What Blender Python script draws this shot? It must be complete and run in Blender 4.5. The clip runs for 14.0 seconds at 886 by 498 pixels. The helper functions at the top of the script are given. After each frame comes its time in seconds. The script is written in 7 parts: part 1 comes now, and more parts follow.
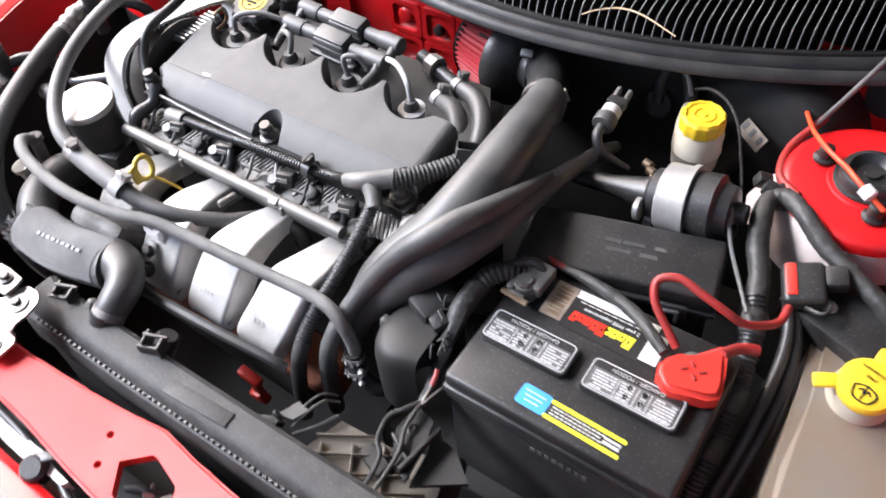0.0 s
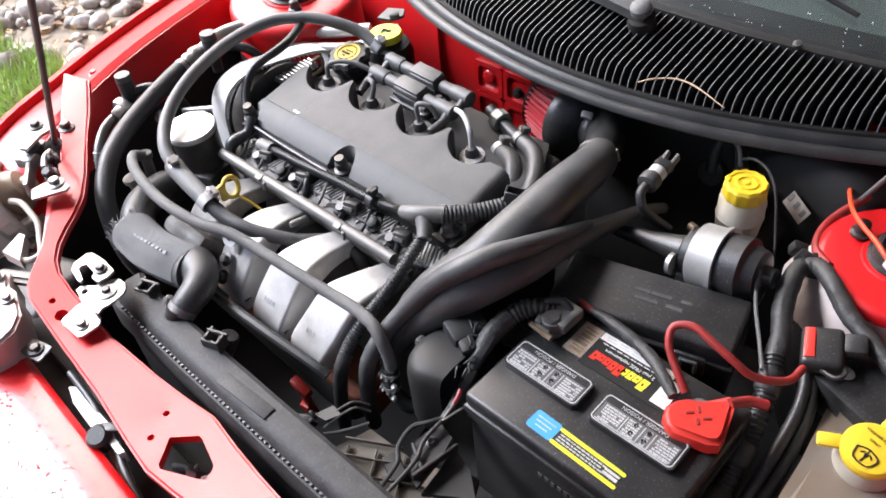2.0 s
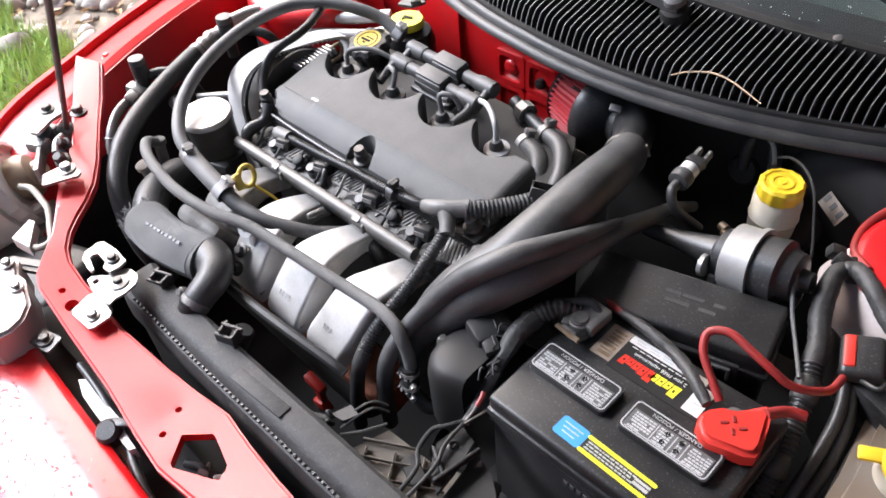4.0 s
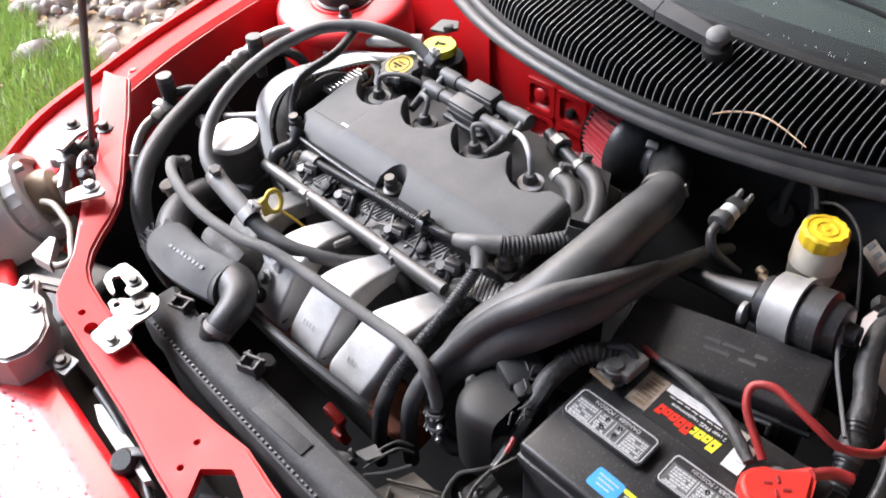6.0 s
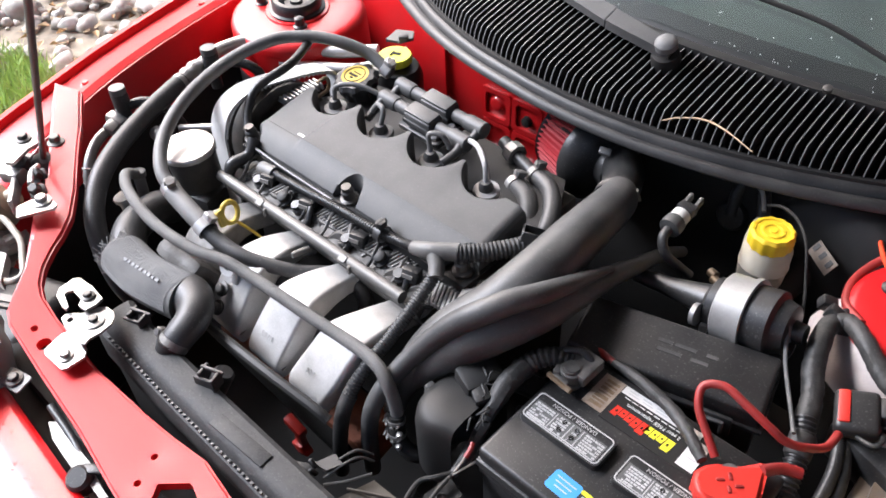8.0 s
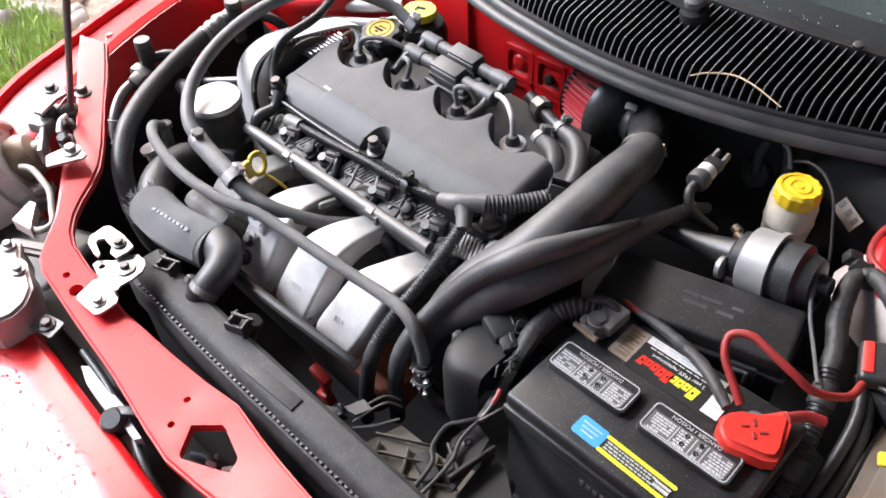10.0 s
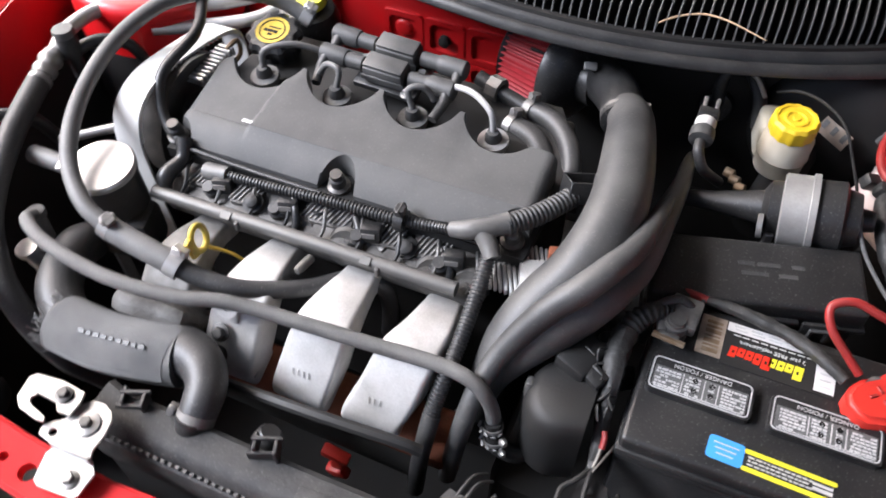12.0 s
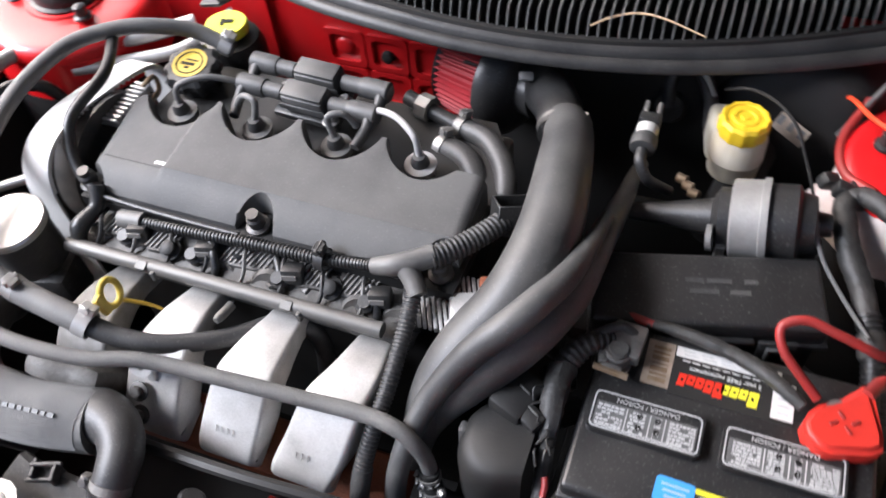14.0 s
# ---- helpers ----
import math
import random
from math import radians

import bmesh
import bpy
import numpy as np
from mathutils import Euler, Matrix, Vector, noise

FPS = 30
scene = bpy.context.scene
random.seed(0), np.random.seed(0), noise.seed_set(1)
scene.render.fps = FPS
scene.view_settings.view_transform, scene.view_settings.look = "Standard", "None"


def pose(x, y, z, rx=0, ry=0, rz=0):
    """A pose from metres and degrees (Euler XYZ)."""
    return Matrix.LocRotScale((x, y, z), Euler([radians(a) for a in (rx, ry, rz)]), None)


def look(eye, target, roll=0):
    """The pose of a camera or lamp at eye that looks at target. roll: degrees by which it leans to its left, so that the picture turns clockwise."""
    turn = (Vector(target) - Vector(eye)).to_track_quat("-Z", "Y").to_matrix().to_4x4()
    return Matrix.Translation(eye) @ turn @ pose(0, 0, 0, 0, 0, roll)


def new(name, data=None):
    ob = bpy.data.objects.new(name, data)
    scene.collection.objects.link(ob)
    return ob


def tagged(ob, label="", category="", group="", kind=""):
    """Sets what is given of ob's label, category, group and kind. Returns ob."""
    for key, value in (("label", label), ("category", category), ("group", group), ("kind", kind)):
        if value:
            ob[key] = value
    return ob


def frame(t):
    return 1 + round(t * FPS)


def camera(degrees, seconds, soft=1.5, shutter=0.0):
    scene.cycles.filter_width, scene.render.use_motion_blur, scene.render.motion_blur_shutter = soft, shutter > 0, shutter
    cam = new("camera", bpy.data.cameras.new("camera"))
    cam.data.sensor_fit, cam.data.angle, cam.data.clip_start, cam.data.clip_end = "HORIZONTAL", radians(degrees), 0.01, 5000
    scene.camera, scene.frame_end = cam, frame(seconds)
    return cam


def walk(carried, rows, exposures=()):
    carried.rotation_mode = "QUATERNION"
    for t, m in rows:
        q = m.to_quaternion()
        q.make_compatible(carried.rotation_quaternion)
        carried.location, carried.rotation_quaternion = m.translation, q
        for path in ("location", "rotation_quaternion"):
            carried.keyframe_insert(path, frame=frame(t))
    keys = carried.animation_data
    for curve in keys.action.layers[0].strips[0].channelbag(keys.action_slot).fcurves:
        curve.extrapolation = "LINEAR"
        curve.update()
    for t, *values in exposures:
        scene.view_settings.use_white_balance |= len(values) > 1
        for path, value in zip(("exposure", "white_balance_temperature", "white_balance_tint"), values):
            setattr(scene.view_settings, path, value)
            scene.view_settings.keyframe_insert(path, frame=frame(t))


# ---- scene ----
cam = camera(57.9, 14.0, 1.7, 0.5)
PATH = [
    (0, (0.483, 0.024, 1.52), (-0.317, 1.037, -0.008), -5.6),
    (0.5, (0.576, 0.004, 1.531), (-0.37, 0.988, 0.07), -7.3),
    (1, (0.588, 0.002, 1.544), (-0.463, 0.996, 0.163), -7.9),
    (1.5, (0.591, 0.007, 1.538), (-0.43, 0.976, 0.117), -7.1),
    (2, (0.585, 0.001, 1.539), (-0.481, 0.967, 0.151), -6.6),
    (2.5, (0.581, 0.008, 1.531), (-0.458, 1.003, 0.142), -6.3),
    (3, (0.569, 0.007, 1.526), (-0.485, 0.96, 0.119), -6.8),
    (5.5, (0.519, 0.008, 1.524), (-0.56, 0.947, 0.126), -5.2),
    (6, (0.507, 0.012, 1.525), (-0.588, 0.959, 0.146), -4.4),
    (6.5, (0.509, 0.018, 1.534), (-0.542, 1.069, 0.196), -1.5),
    (7, (0.517, 0.018, 1.531), (-0.527, 1.062, 0.182), -3.1),
    (9.5, (0.516, -0.008, 1.524), (-0.519, 0.98, 0.127), -2.5),
    (10, (0.514, -0.017, 1.52), (-0.505, 0.952, 0.099), -2.9),
    (10.5, (0.506, -0.021, 1.52), (-0.5, 0.971, 0.105), -2.3),
    (11, (0.503, -0.028, 1.511), (-0.486, 0.946, 0.071), -2.4),
    (11.5, (0.409, -0.015, 1.484), (-0.301, 1.122, 0.0), 1.3),
    (12, (0.201, -0.006, 1.507), (-0.292, 1.136, -0.06), -0.7),
    (12.5, (0.166, 0.012, 1.505), (-0.098, 1.201, -0.081), 2.2),
    (13, (0.159, 0.018, 1.503), (-0.053, 1.21, -0.09), 1.5),
    (13.5, (0.176, 0.026, 1.502), (-0.084, 1.216, -0.084), -1.6),
    (14, (0.262, 0.082, 1.481), (-0.274, 1.209, -0.082), -6.3),
]
SKY, SUN, STOPS = 0.15, 3.6, 1.17
walk(cam, [(t, look(eye, target, roll)) for t, eye, target, roll in PATH], [(0, STOPS + 0.50, 5800, 14), (0.7, STOPS + 0.32, 5800, 14), (1.2, STOPS + 0.12, 5800, 14), (11, STOPS + 0.09, 5820, 14), (12, STOPS, 5820, 14), (14, STOPS, 5820, 14)])

# ---- light ----
world = bpy.data.worlds.new("sky")
scene.world = world
world.use_nodes = True
wn = world.node_tree.nodes
sky = wn.new("ShaderNodeTexSky")
sky.sky_type, sky.sun_disc = "NISHITA", False
sky.sun_elevation, sky.sun_rotation = radians(42), radians(-75)
sky.dust_density, sky.ozone_density = 7.0, 0.7
wn["Background"].inputs["Strength"].default_value = SKY
world.node_tree.links.new(sky.outputs[0], wn["Background"].inputs[0])
sun = new("sun", bpy.data.lights.new("sun", "SUN"))
sun.data.energy, sun.data.angle, sun.data.color = SUN, radians(28), (1.0, 0.995, 0.985)
sun.matrix_world = look((-3.8, -1.2, 4.45), (0, 0.4, 0.8))


# ---- materials ----
def material(name, colour, rough=0.5, metal=0.0, dirt=None, dirt_amount=0.4, scale=30.0, bump=0.05, grain=400.0,
             coat=0.0, vary=0.15, trans=0.0, subsurface=0.0, spread=0.18, dust=0.0):
    m = bpy.data.materials.new(name)
    m.use_nodes = True
    n, l = m.node_tree.nodes, m.node_tree.links
    b = n["Principled BSDF"]
    tc = n.new("ShaderNodeTexCoord")
    big = n.new("ShaderNodeTexNoise")
    big.inputs["Scale"].default_value, big.inputs["Detail"].default_value = scale, 6
    fine = n.new("ShaderNodeTexNoise")
    fine.inputs["Scale"].default_value, fine.inputs["Detail"].default_value = grain, 3
    l.new(tc.outputs["Object"], big.inputs["Vector"])
    l.new(tc.outputs["Object"], fine.inputs["Vector"])
    ramp = n.new("ShaderNodeMapRange")
    ramp.inputs["From Min"].default_value, ramp.inputs["From Max"].default_value = 0.5 - spread, 0.5 + spread
    l.new(big.outputs["Fac"], ramp.inputs["Value"])
    mul = n.new("ShaderNodeMath")
    mul.operation = "MULTIPLY"
    mul.inputs[1].default_value = dirt_amount
    l.new(ramp.outputs["Result"], mul.inputs[0])
    mix = n.new("ShaderNodeMix")
    mix.data_type = "RGBA"
    dirt = dirt or tuple(c * 0.75 for c in colour)
    mix.inputs["A"].default_value, mix.inputs["B"].default_value = (*colour, 1), (*dirt, 1)
    l.new(mul.outputs[0], mix.inputs["Factor"])
    tone = n.new("ShaderNodeMix")
    tone.data_type, tone.blend_type = "RGBA", "MULTIPLY"
    tone.inputs["Factor"].default_value = vary
    l.new(mix.outputs["Result"], tone.inputs["A"])
    l.new(fine.outputs["Fac"], tone.inputs["B"])
    last = tone
    if dust:
        speck = n.new("ShaderNodeTexNoise")
        speck.inputs["Scale"].default_value, speck.inputs["Detail"].default_value = 420.0, 4
        l.new(tc.outputs["Object"], speck.inputs["Vector"])
        cut = n.new("ShaderNodeMapRange")
        cut.inputs["From Min"].default_value, cut.inputs["From Max"].default_value = 0.60, 0.74
        cut.inputs["To Max"].default_value = dust
        l.new(speck.outputs["Fac"], cut.inputs["Value"])
        last = n.new("ShaderNodeMix")
        last.data_type = "RGBA"
        last.inputs["B"].default_value = (0.34, 0.33, 0.31, 1)
        l.new(tone.outputs["Result"], last.inputs["A"])
        l.new(cut.outputs["Result"], last.inputs["Factor"])
    l.new(last.outputs["Result"], b.inputs["Base Color"])
    rr = n.new("ShaderNodeMapRange")
    rr.inputs["To Min"].default_value, rr.inputs["To Max"].default_value = max(0.03, rough - 0.1), min(1, rough + 0.12)
    l.new(big.outputs["Fac"], rr.inputs["Value"])
    l.new(rr.outputs["Result"], b.inputs["Roughness"])
    b.inputs["Metallic"].default_value = metal
    b.inputs["Coat Weight"].default_value = coat
    b.inputs["Coat Roughness"].default_value = 0.06
    b.inputs["Transmission Weight"].default_value = trans
    if subsurface:
        b.inputs["Subsurface Weight"].default_value = subsurface
        b.inputs["Subsurface Radius"].default_value = (0.02, 0.02, 0.015)
        b.inputs["Subsurface Scale"].default_value = 0.5
    if bump:
        bp = n.new("ShaderNodeBump")
        bp.inputs["Strength"].default_value, bp.inputs["Distance"].default_value = bump, 0.002
        l.new(fine.outputs["Fac"], bp.inputs["Height"])
        l.new(bp.outputs["Normal"], b.inputs["Normal"])
    return m


RED = material("red_paint", (0.62, 0.006, 0.008), 0.40, coat=0.28, dirt=(0.50, 0.012, 0.012), dirt_amount=0.3, bump=0.0, vary=0.05, scale=12)
RED_WET = material("wet_red_paint", (0.60, 0.006, 0.008), 0.30, coat=0.12, dirt=(0.50, 0.012, 0.012), dirt_amount=0.3, bump=0.0, vary=0.05, scale=12)
RED_WET.node_tree.nodes["Principled BSDF"].inputs["Specular IOR Level"].default_value = 0.42
RED_DUSTY = material("dusty_red_paint", (0.62, 0.008, 0.010), 0.38, coat=0.6, dirt=(0.45, 0.02, 0.02), dirt_amount=0.5, bump=0.03, vary=0.1, scale=18)
BLACK = material("black_plastic", (0.016, 0.016, 0.0165), 0.40, dirt=(0.045, 0.043, 0.040), dirt_amount=0.5, scale=22, bump=0.10, dust=0.22)
TANKM = material("dusty_tank_plastic", (0.014, 0.014, 0.014), 0.66, dirt=(0.045, 0.043, 0.040), dirt_amount=0.7, scale=55, bump=0.30, grain=220, spread=0.16, dust=0.16)
DEEP = material("near_black", (0.021, 0.0205, 0.020), 0.7, dirt=(0.028, 0.025, 0.022), dirt_amount=0.6, scale=25, bump=0.1)
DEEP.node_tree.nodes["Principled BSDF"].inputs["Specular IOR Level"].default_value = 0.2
MATT = material("matt_black_casting", (0.017, 0.0168, 0.0165), 0.55, dirt=(0.028, 0.026, 0.023), dirt_amount=0.5, scale=28, bump=0.1)
MATT.node_tree.nodes["Principled BSDF"].inputs["Specular IOR Level"].default_value = 0.35
COIL = material("coil_plastic", (0.040, 0.040, 0.040), 0.5, dirt=(0.10, 0.097, 0.092), dirt_amount=0.6, scale=40, bump=0.1, dust=0.12)
RUBBER = material("black_rubber", (0.020, 0.020, 0.021), 0.48, dirt=(0.085, 0.082, 0.077), dirt_amount=0.55, scale=16, bump=0.10, dust=0.20)
DUCT = material("duct_plastic", (0.046, 0.046, 0.046), 0.48, dirt=(0.12, 0.117, 0.110), dirt_amount=0.6, scale=17, bump=0.12, grain=160, dust=0.16, spread=0.14)
COVER = material("valve_cover_plastic", (0.063, 0.0625, 0.062), 0.56, dirt=(0.118, 0.116, 0.111), dirt_amount=0.6, scale=13, bump=0.10, grain=500, spread=0.12, dust=0.10)
COVER.node_tree.nodes["Principled BSDF"].inputs["Specular IOR Level"].default_value = 0.34
ALU = material("cast_aluminium", (0.74, 0.725, 0.70), 0.40, metal=0.25, dirt=(0.26, 0.24, 0.21), dirt_amount=0.65, scale=17, bump=0.10, grain=500, vary=0.3)
HEAD = material("dirty_casting", (0.17, 0.163, 0.152), 0.6, metal=0.2, dirt=(0.04, 0.034, 0.028), dirt_amount=0.85, scale=35, bump=0.4, grain=300, vary=0.4)
STEEL = material("zinc_steel", (0.34, 0.333, 0.325), 0.36, metal=0.6, dirt=(0.30, 0.28, 0.25), dirt_amount=0.5, scale=40, bump=0.05)
BRIGHT = material("bright_plated_steel", (0.58, 0.57, 0.555), 0.38, metal=0.6, dirt=(0.42, 0.40, 0.38), dirt_amount=0.4, scale=30, bump=0.03, vary=0.08)
DARKSTEEL = material("dark_bolt_steel", (0.07, 0.068, 0.066), 0.45, metal=0.5, dirt=(0.14, 0.125, 0.11), dirt_amount=0.5, scale=60, bump=0.1, dust=0.17)
# Dusty tone; on the first runner it also stands in for shade.
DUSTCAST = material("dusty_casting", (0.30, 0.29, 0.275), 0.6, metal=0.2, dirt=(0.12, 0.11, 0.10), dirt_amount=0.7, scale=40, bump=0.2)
DULL = material("dull_alloy", (0.40, 0.395, 0.38), 0.48, metal=0.45, dirt=(0.26, 0.25, 0.235), dirt_amount=0.6, scale=35, bump=0.08, vary=0.2)
DIP = material("dull_yellow_plastic", (0.60, 0.45, 0.05), 0.45, dirt=(0.30, 0.22, 0.05), dirt_amount=0.6, scale=60, bump=0.05)
RAILM = material("fuel_rail_steel", (0.13, 0.127, 0.12), 0.5, metal=0.4, dirt=(0.15, 0.138, 0.125), dirt_amount=0.45, scale=30, bump=0.08)
GREYHOSE = material("grey_dusty_hose", (0.095, 0.094, 0.092), 0.55, dirt=(0.22, 0.215, 0.205), dirt_amount=0.6, scale=18, bump=0.1, grain=600, dust=0.20)
BRAID = material("braided_rubber", (0.105, 0.103, 0.099), 0.6, dirt=(0.27, 0.265, 0.25), dirt_amount=0.6, scale=18, bump=0.6, grain=900, vary=0.6)
YELLOW = material("yellow_plastic", (0.82, 0.56, 0.02), 0.4, dirt=(0.70, 0.44, 0.02), dirt_amount=0.35, scale=40, bump=0.03, vary=0.06)
LEMON = material("lemon_label", (0.80, 0.78, 0.05), 0.45, dirt=(0.6, 0.55, 0.05), dirt_amount=0.3, bump=0.0, vary=0.05)
OCHRE = material("ochre_label", (0.62, 0.43, 0.05), 0.45, dirt=(0.4, 0.28, 0.04), dirt_amount=0.4, bump=0.0, vary=0.1)
RED_PLASTIC = material("red_plastic", (0.62, 0.035, 0.022), 0.42, dirt=(0.48, 0.03, 0.02), dirt_amount=0.4, scale=35, bump=0.04, vary=0.08)
RED_CABLE = material("red_cable", (0.34, 0.022, 0.018), 0.45, dirt=(0.20, 0.04, 0.035), dirt_amount=0.5, scale=40, bump=0.03)
ORANGE_WIRE = material("orange_red_wire", (0.75, 0.07, 0.02), 0.45, bump=0.02, vary=0.05)
WHITE = material("white_print", (0.72, 0.71, 0.69), 0.5, dirt=(0.55, 0.53, 0.50), dirt_amount=0.3, bump=0.0, vary=0.05)
GREYPRINT = material("grey_print", (0.58, 0.58, 0.57), 0.5, dirt=(0.32, 0.32, 0.31), dirt_amount=0.5, bump=0.0, scale=60)
LABELGREY = material("label_pad_grey", (0.11, 0.11, 0.108), 0.45, dirt=(0.18, 0.18, 0.175), dirt_amount=0.5, bump=0.05, scale=50)
BLUE = material("blue_label", (0.07, 0.34, 0.78), 0.45, bump=0.0, vary=0.05)
YELLOW_LABEL = material("yellow_label", (0.83, 0.74, 0.03), 0.45, bump=0.0, vary=0.05)
RED_LABEL = material("red_label", (0.75, 0.03, 0.01), 0.45, bump=0.0, vary=0.05)
TAN = material("tan_paper", (0.40, 0.32, 0.25), 0.6, dirt=(0.17, 0.125, 0.085), dirt_amount=0.6, scale=60, bump=0.02)
MILK = material("milky_plastic", (0.50, 0.465, 0.385), 0.4, dirt=(0.34, 0.26, 0.15), dirt_amount=0.6, scale=25, bump=0.02, subsurface=0.35, vary=0.05)
WASHER = material("translucent_bottle", (0.20, 0.19, 0.17), 0.42, dirt=(0.20, 0.11, 0.04), dirt_amount=0.6, scale=9, bump=0.04, subsurface=0.2, vary=0.08)
CLEAR = material("lamp_housing", (0.55, 0.54, 0.51), 0.4, dirt=(0.40, 0.37, 0.32), dirt_amount=0.5, scale=20, bump=0.03)
BELT = material("belt_rubber", (0.70, 0.69, 0.67), 0.45, dirt=(0.48, 0.47, 0.45), dirt_amount=0.4, scale=25, bump=0.05)
GREYTAPE = material("grey_tape", (0.085, 0.083, 0.079), 0.5, dirt=(0.18, 0.174, 0.162), dirt_amount=0.6, scale=30, bump=0.15, grain=250)
TAPE = material("black_cloth_tape", (0.020, 0.020, 0.019), 0.56, dirt=(0.060, 0.057, 0.053), dirt_amount=0.6, scale=45, bump=0.7, grain=120, dust=0.12)
COPPER = material("corroded_brass", (0.22, 0.13, 0.06), 0.5, metal=0.4, dirt=(0.32, 0.28, 0.22), dirt_amount=0.6, scale=70, bump=0.2)
LEAD = material("lead_clamp", (0.125, 0.122, 0.118), 0.5, metal=0.5, dirt=(0.33, 0.31, 0.28), dirt_amount=0.6, scale=60, bump=0.3)
FILTER_RED = material("red_filter_gauze", (0.30, 0.010, 0.016), 0.6, dirt=(0.22, 0.01, 0.015), dirt_amount=0.5, scale=40, bump=0.3, grain=900)
SLAT = material("pale_slat_edge", (0.13, 0.13, 0.127), 0.5, dirt=(0.19, 0.185, 0.175), dirt_amount=0.6, scale=20, bump=0.1)
SEAL = material("weathered_seal_rubber", (0.017, 0.017, 0.0175), 0.5, dirt=(0.055, 0.053, 0.050), dirt_amount=0.6, scale=20, bump=0.15, grain=200, dust=0.10)
COWL = material("cowl_plastic", (0.034, 0.034, 0.035), 0.48, dirt=(0.10, 0.098, 0.092), dirt_amount=0.6, scale=14, bump=0.12, dust=0.11)
TANPLASTIC = material("tan_translucent_plastic", (0.36, 0.28, 0.19), 0.45, dirt=(0.26, 0.19, 0.12), dirt_amount=0.5, scale=30, bump=0.03)
WIREPALE = material("pale_wire_sleeve", (0.34, 0.31, 0.26), 0.5, dirt=(0.2, 0.18, 0.15), dirt_amount=0.5, scale=40)
STRAW = material("dry_needle", (0.60, 0.42, 0.26), 0.6, bump=0.0)
STONE = material("river_stone", (0.62, 0.58, 0.51), 0.75, dirt=(0.30, 0.24, 0.17), dirt_amount=0.75, scale=14, bump=0.3, grain=60, vary=0.35)
LITTER = material("dry_leaf", (0.42, 0.29, 0.14), 0.7, dirt=(0.20, 0.12, 0.06), dirt_amount=0.8, scale=10, bump=0.0)


def vary_pieces(m, low, high):
    """Gives every loose piece of a joined mesh its own lightness."""
    n, l = m.node_tree.nodes, m.node_tree.links
    b = n["Principled BSDF"]
    src = b.inputs["Base Color"].links[0].from_socket
    geo, span, mix = n.new("ShaderNodeNewGeometry"), n.new("ShaderNodeMapRange"), n.new("ShaderNodeHueSaturation")
    span.inputs["To Min"].default_value, span.inputs["To Max"].default_value = low, high
    l.new(geo.outputs["Random Per Island"], span.inputs["Value"])
    l.new(span.outputs["Result"], mix.inputs["Value"])
    l.new(src, mix.inputs["Color"])
    l.new(mix.outputs["Color"], b.inputs["Base Color"])


vary_pieces(STONE, 0.65, 1.4)
vary_pieces(LITTER, 0.4, 1.5)
EARTH = material("stony_ground", (0.36, 0.30, 0.22), 0.9, dirt=(0.13, 0.095, 0.06), dirt_amount=0.8, scale=9, bump=0.5, grain=40, vary=0.4)
GRASS = material("grass_blade", (0.44, 0.58, 0.19), 0.6, dirt=(0.36, 0.48, 0.14), dirt_amount=0.6, scale=4, bump=0.0)
SHROUD = material("brown_grey_plastic", (0.135, 0.118, 0.095), 0.55, dirt=(0.06, 0.048, 0.036), dirt_amount=0.6, scale=25, bump=0.1)
CEILING = material("weathered_boards", (0.22, 0.22, 0.215), 0.8, dirt=(0.14, 0.14, 0.135), dirt_amount=0.6, scale=2, grain=30, bump=0.1)
TRIM = material("dull_interior", (0.028, 0.030, 0.028), 0.8, dirt=(0.05, 0.05, 0.044), dirt_amount=0.5, scale=8)
# Pale tone: painted glare on the right tower, own colour on the insulation.
PALE_FACE = material("stained_pale_face", (0.55, 0.50, 0.47), 0.5, dirt=(0.38, 0.22, 0.17), dirt_amount=0.5, scale=22, bump=0.05)
LEAD_GREY = material("grey_lead_sheath", (0.42, 0.405, 0.40), 0.5, dirt=(0.18, 0.175, 0.165), dirt_amount=0.5, scale=40)
RUST = material("rusty_steel", (0.26, 0.07, 0.025), 0.75, dirt=(0.12, 0.05, 0.03), dirt_amount=0.7, scale=40, bump=0.4)


def glass(name, tint, rough=0.0):
    m = bpy.data.materials.new(name)
    m.use_nodes = True
    b = m.node_tree.nodes["Principled BSDF"]
    b.inputs["Base Color"].default_value = (*tint, 1)
    b.inputs["Roughness"].default_value, b.inputs["Transmission Weight"].default_value, b.inputs["IOR"].default_value = rough, 1.0, 1.5
    return m


GLASS = glass("window_glass", (0.82, 0.92, 0.88))


# ---- building blocks ----
def V(*a):
    return Vector(a)


def thing(name, label, category, base=(0, 0, 0), group="", kind=""):
    ob = new(name)
    ob.location, ob.empty_display_size = base, 0.02
    ob["base"] = list(base)
    return tagged(ob, label, category, group, kind)


def finish(name, bm, mat, base, smooth=38):
    bmesh.ops.recalc_face_normals(bm, faces=bm.faces)
    for e in bm.edges:
        if len(e.link_faces) == 2:
            e.smooth = e.calc_face_angle(0) < radians(smooth)
    for f in bm.faces:
        f.smooth = True
    bm.transform(Matrix.Translation(-Vector(base)))
    me = bpy.data.meshes.new(name)
    bm.to_mesh(me)
    bm.free()
    me.materials.append(mat)
    return me


def part(name, bm, mat, parent, label="", smooth=38):
    base = list(parent["base"])
    ob = new(name, finish(name, bm, mat, base, smooth))
    ob.parent = parent
    ob["base"] = base
    return tagged(ob, label)


def resize(ob, k, about):
    """Scales a finished thing's parts by k about a place."""
    for p in ob.children_recursive:
        off = Vector(about) - Vector(p["base"])
        p.data.transform(Matrix.Translation(off) @ Matrix.Scale(k, 4) @ Matrix.Translation(-off))


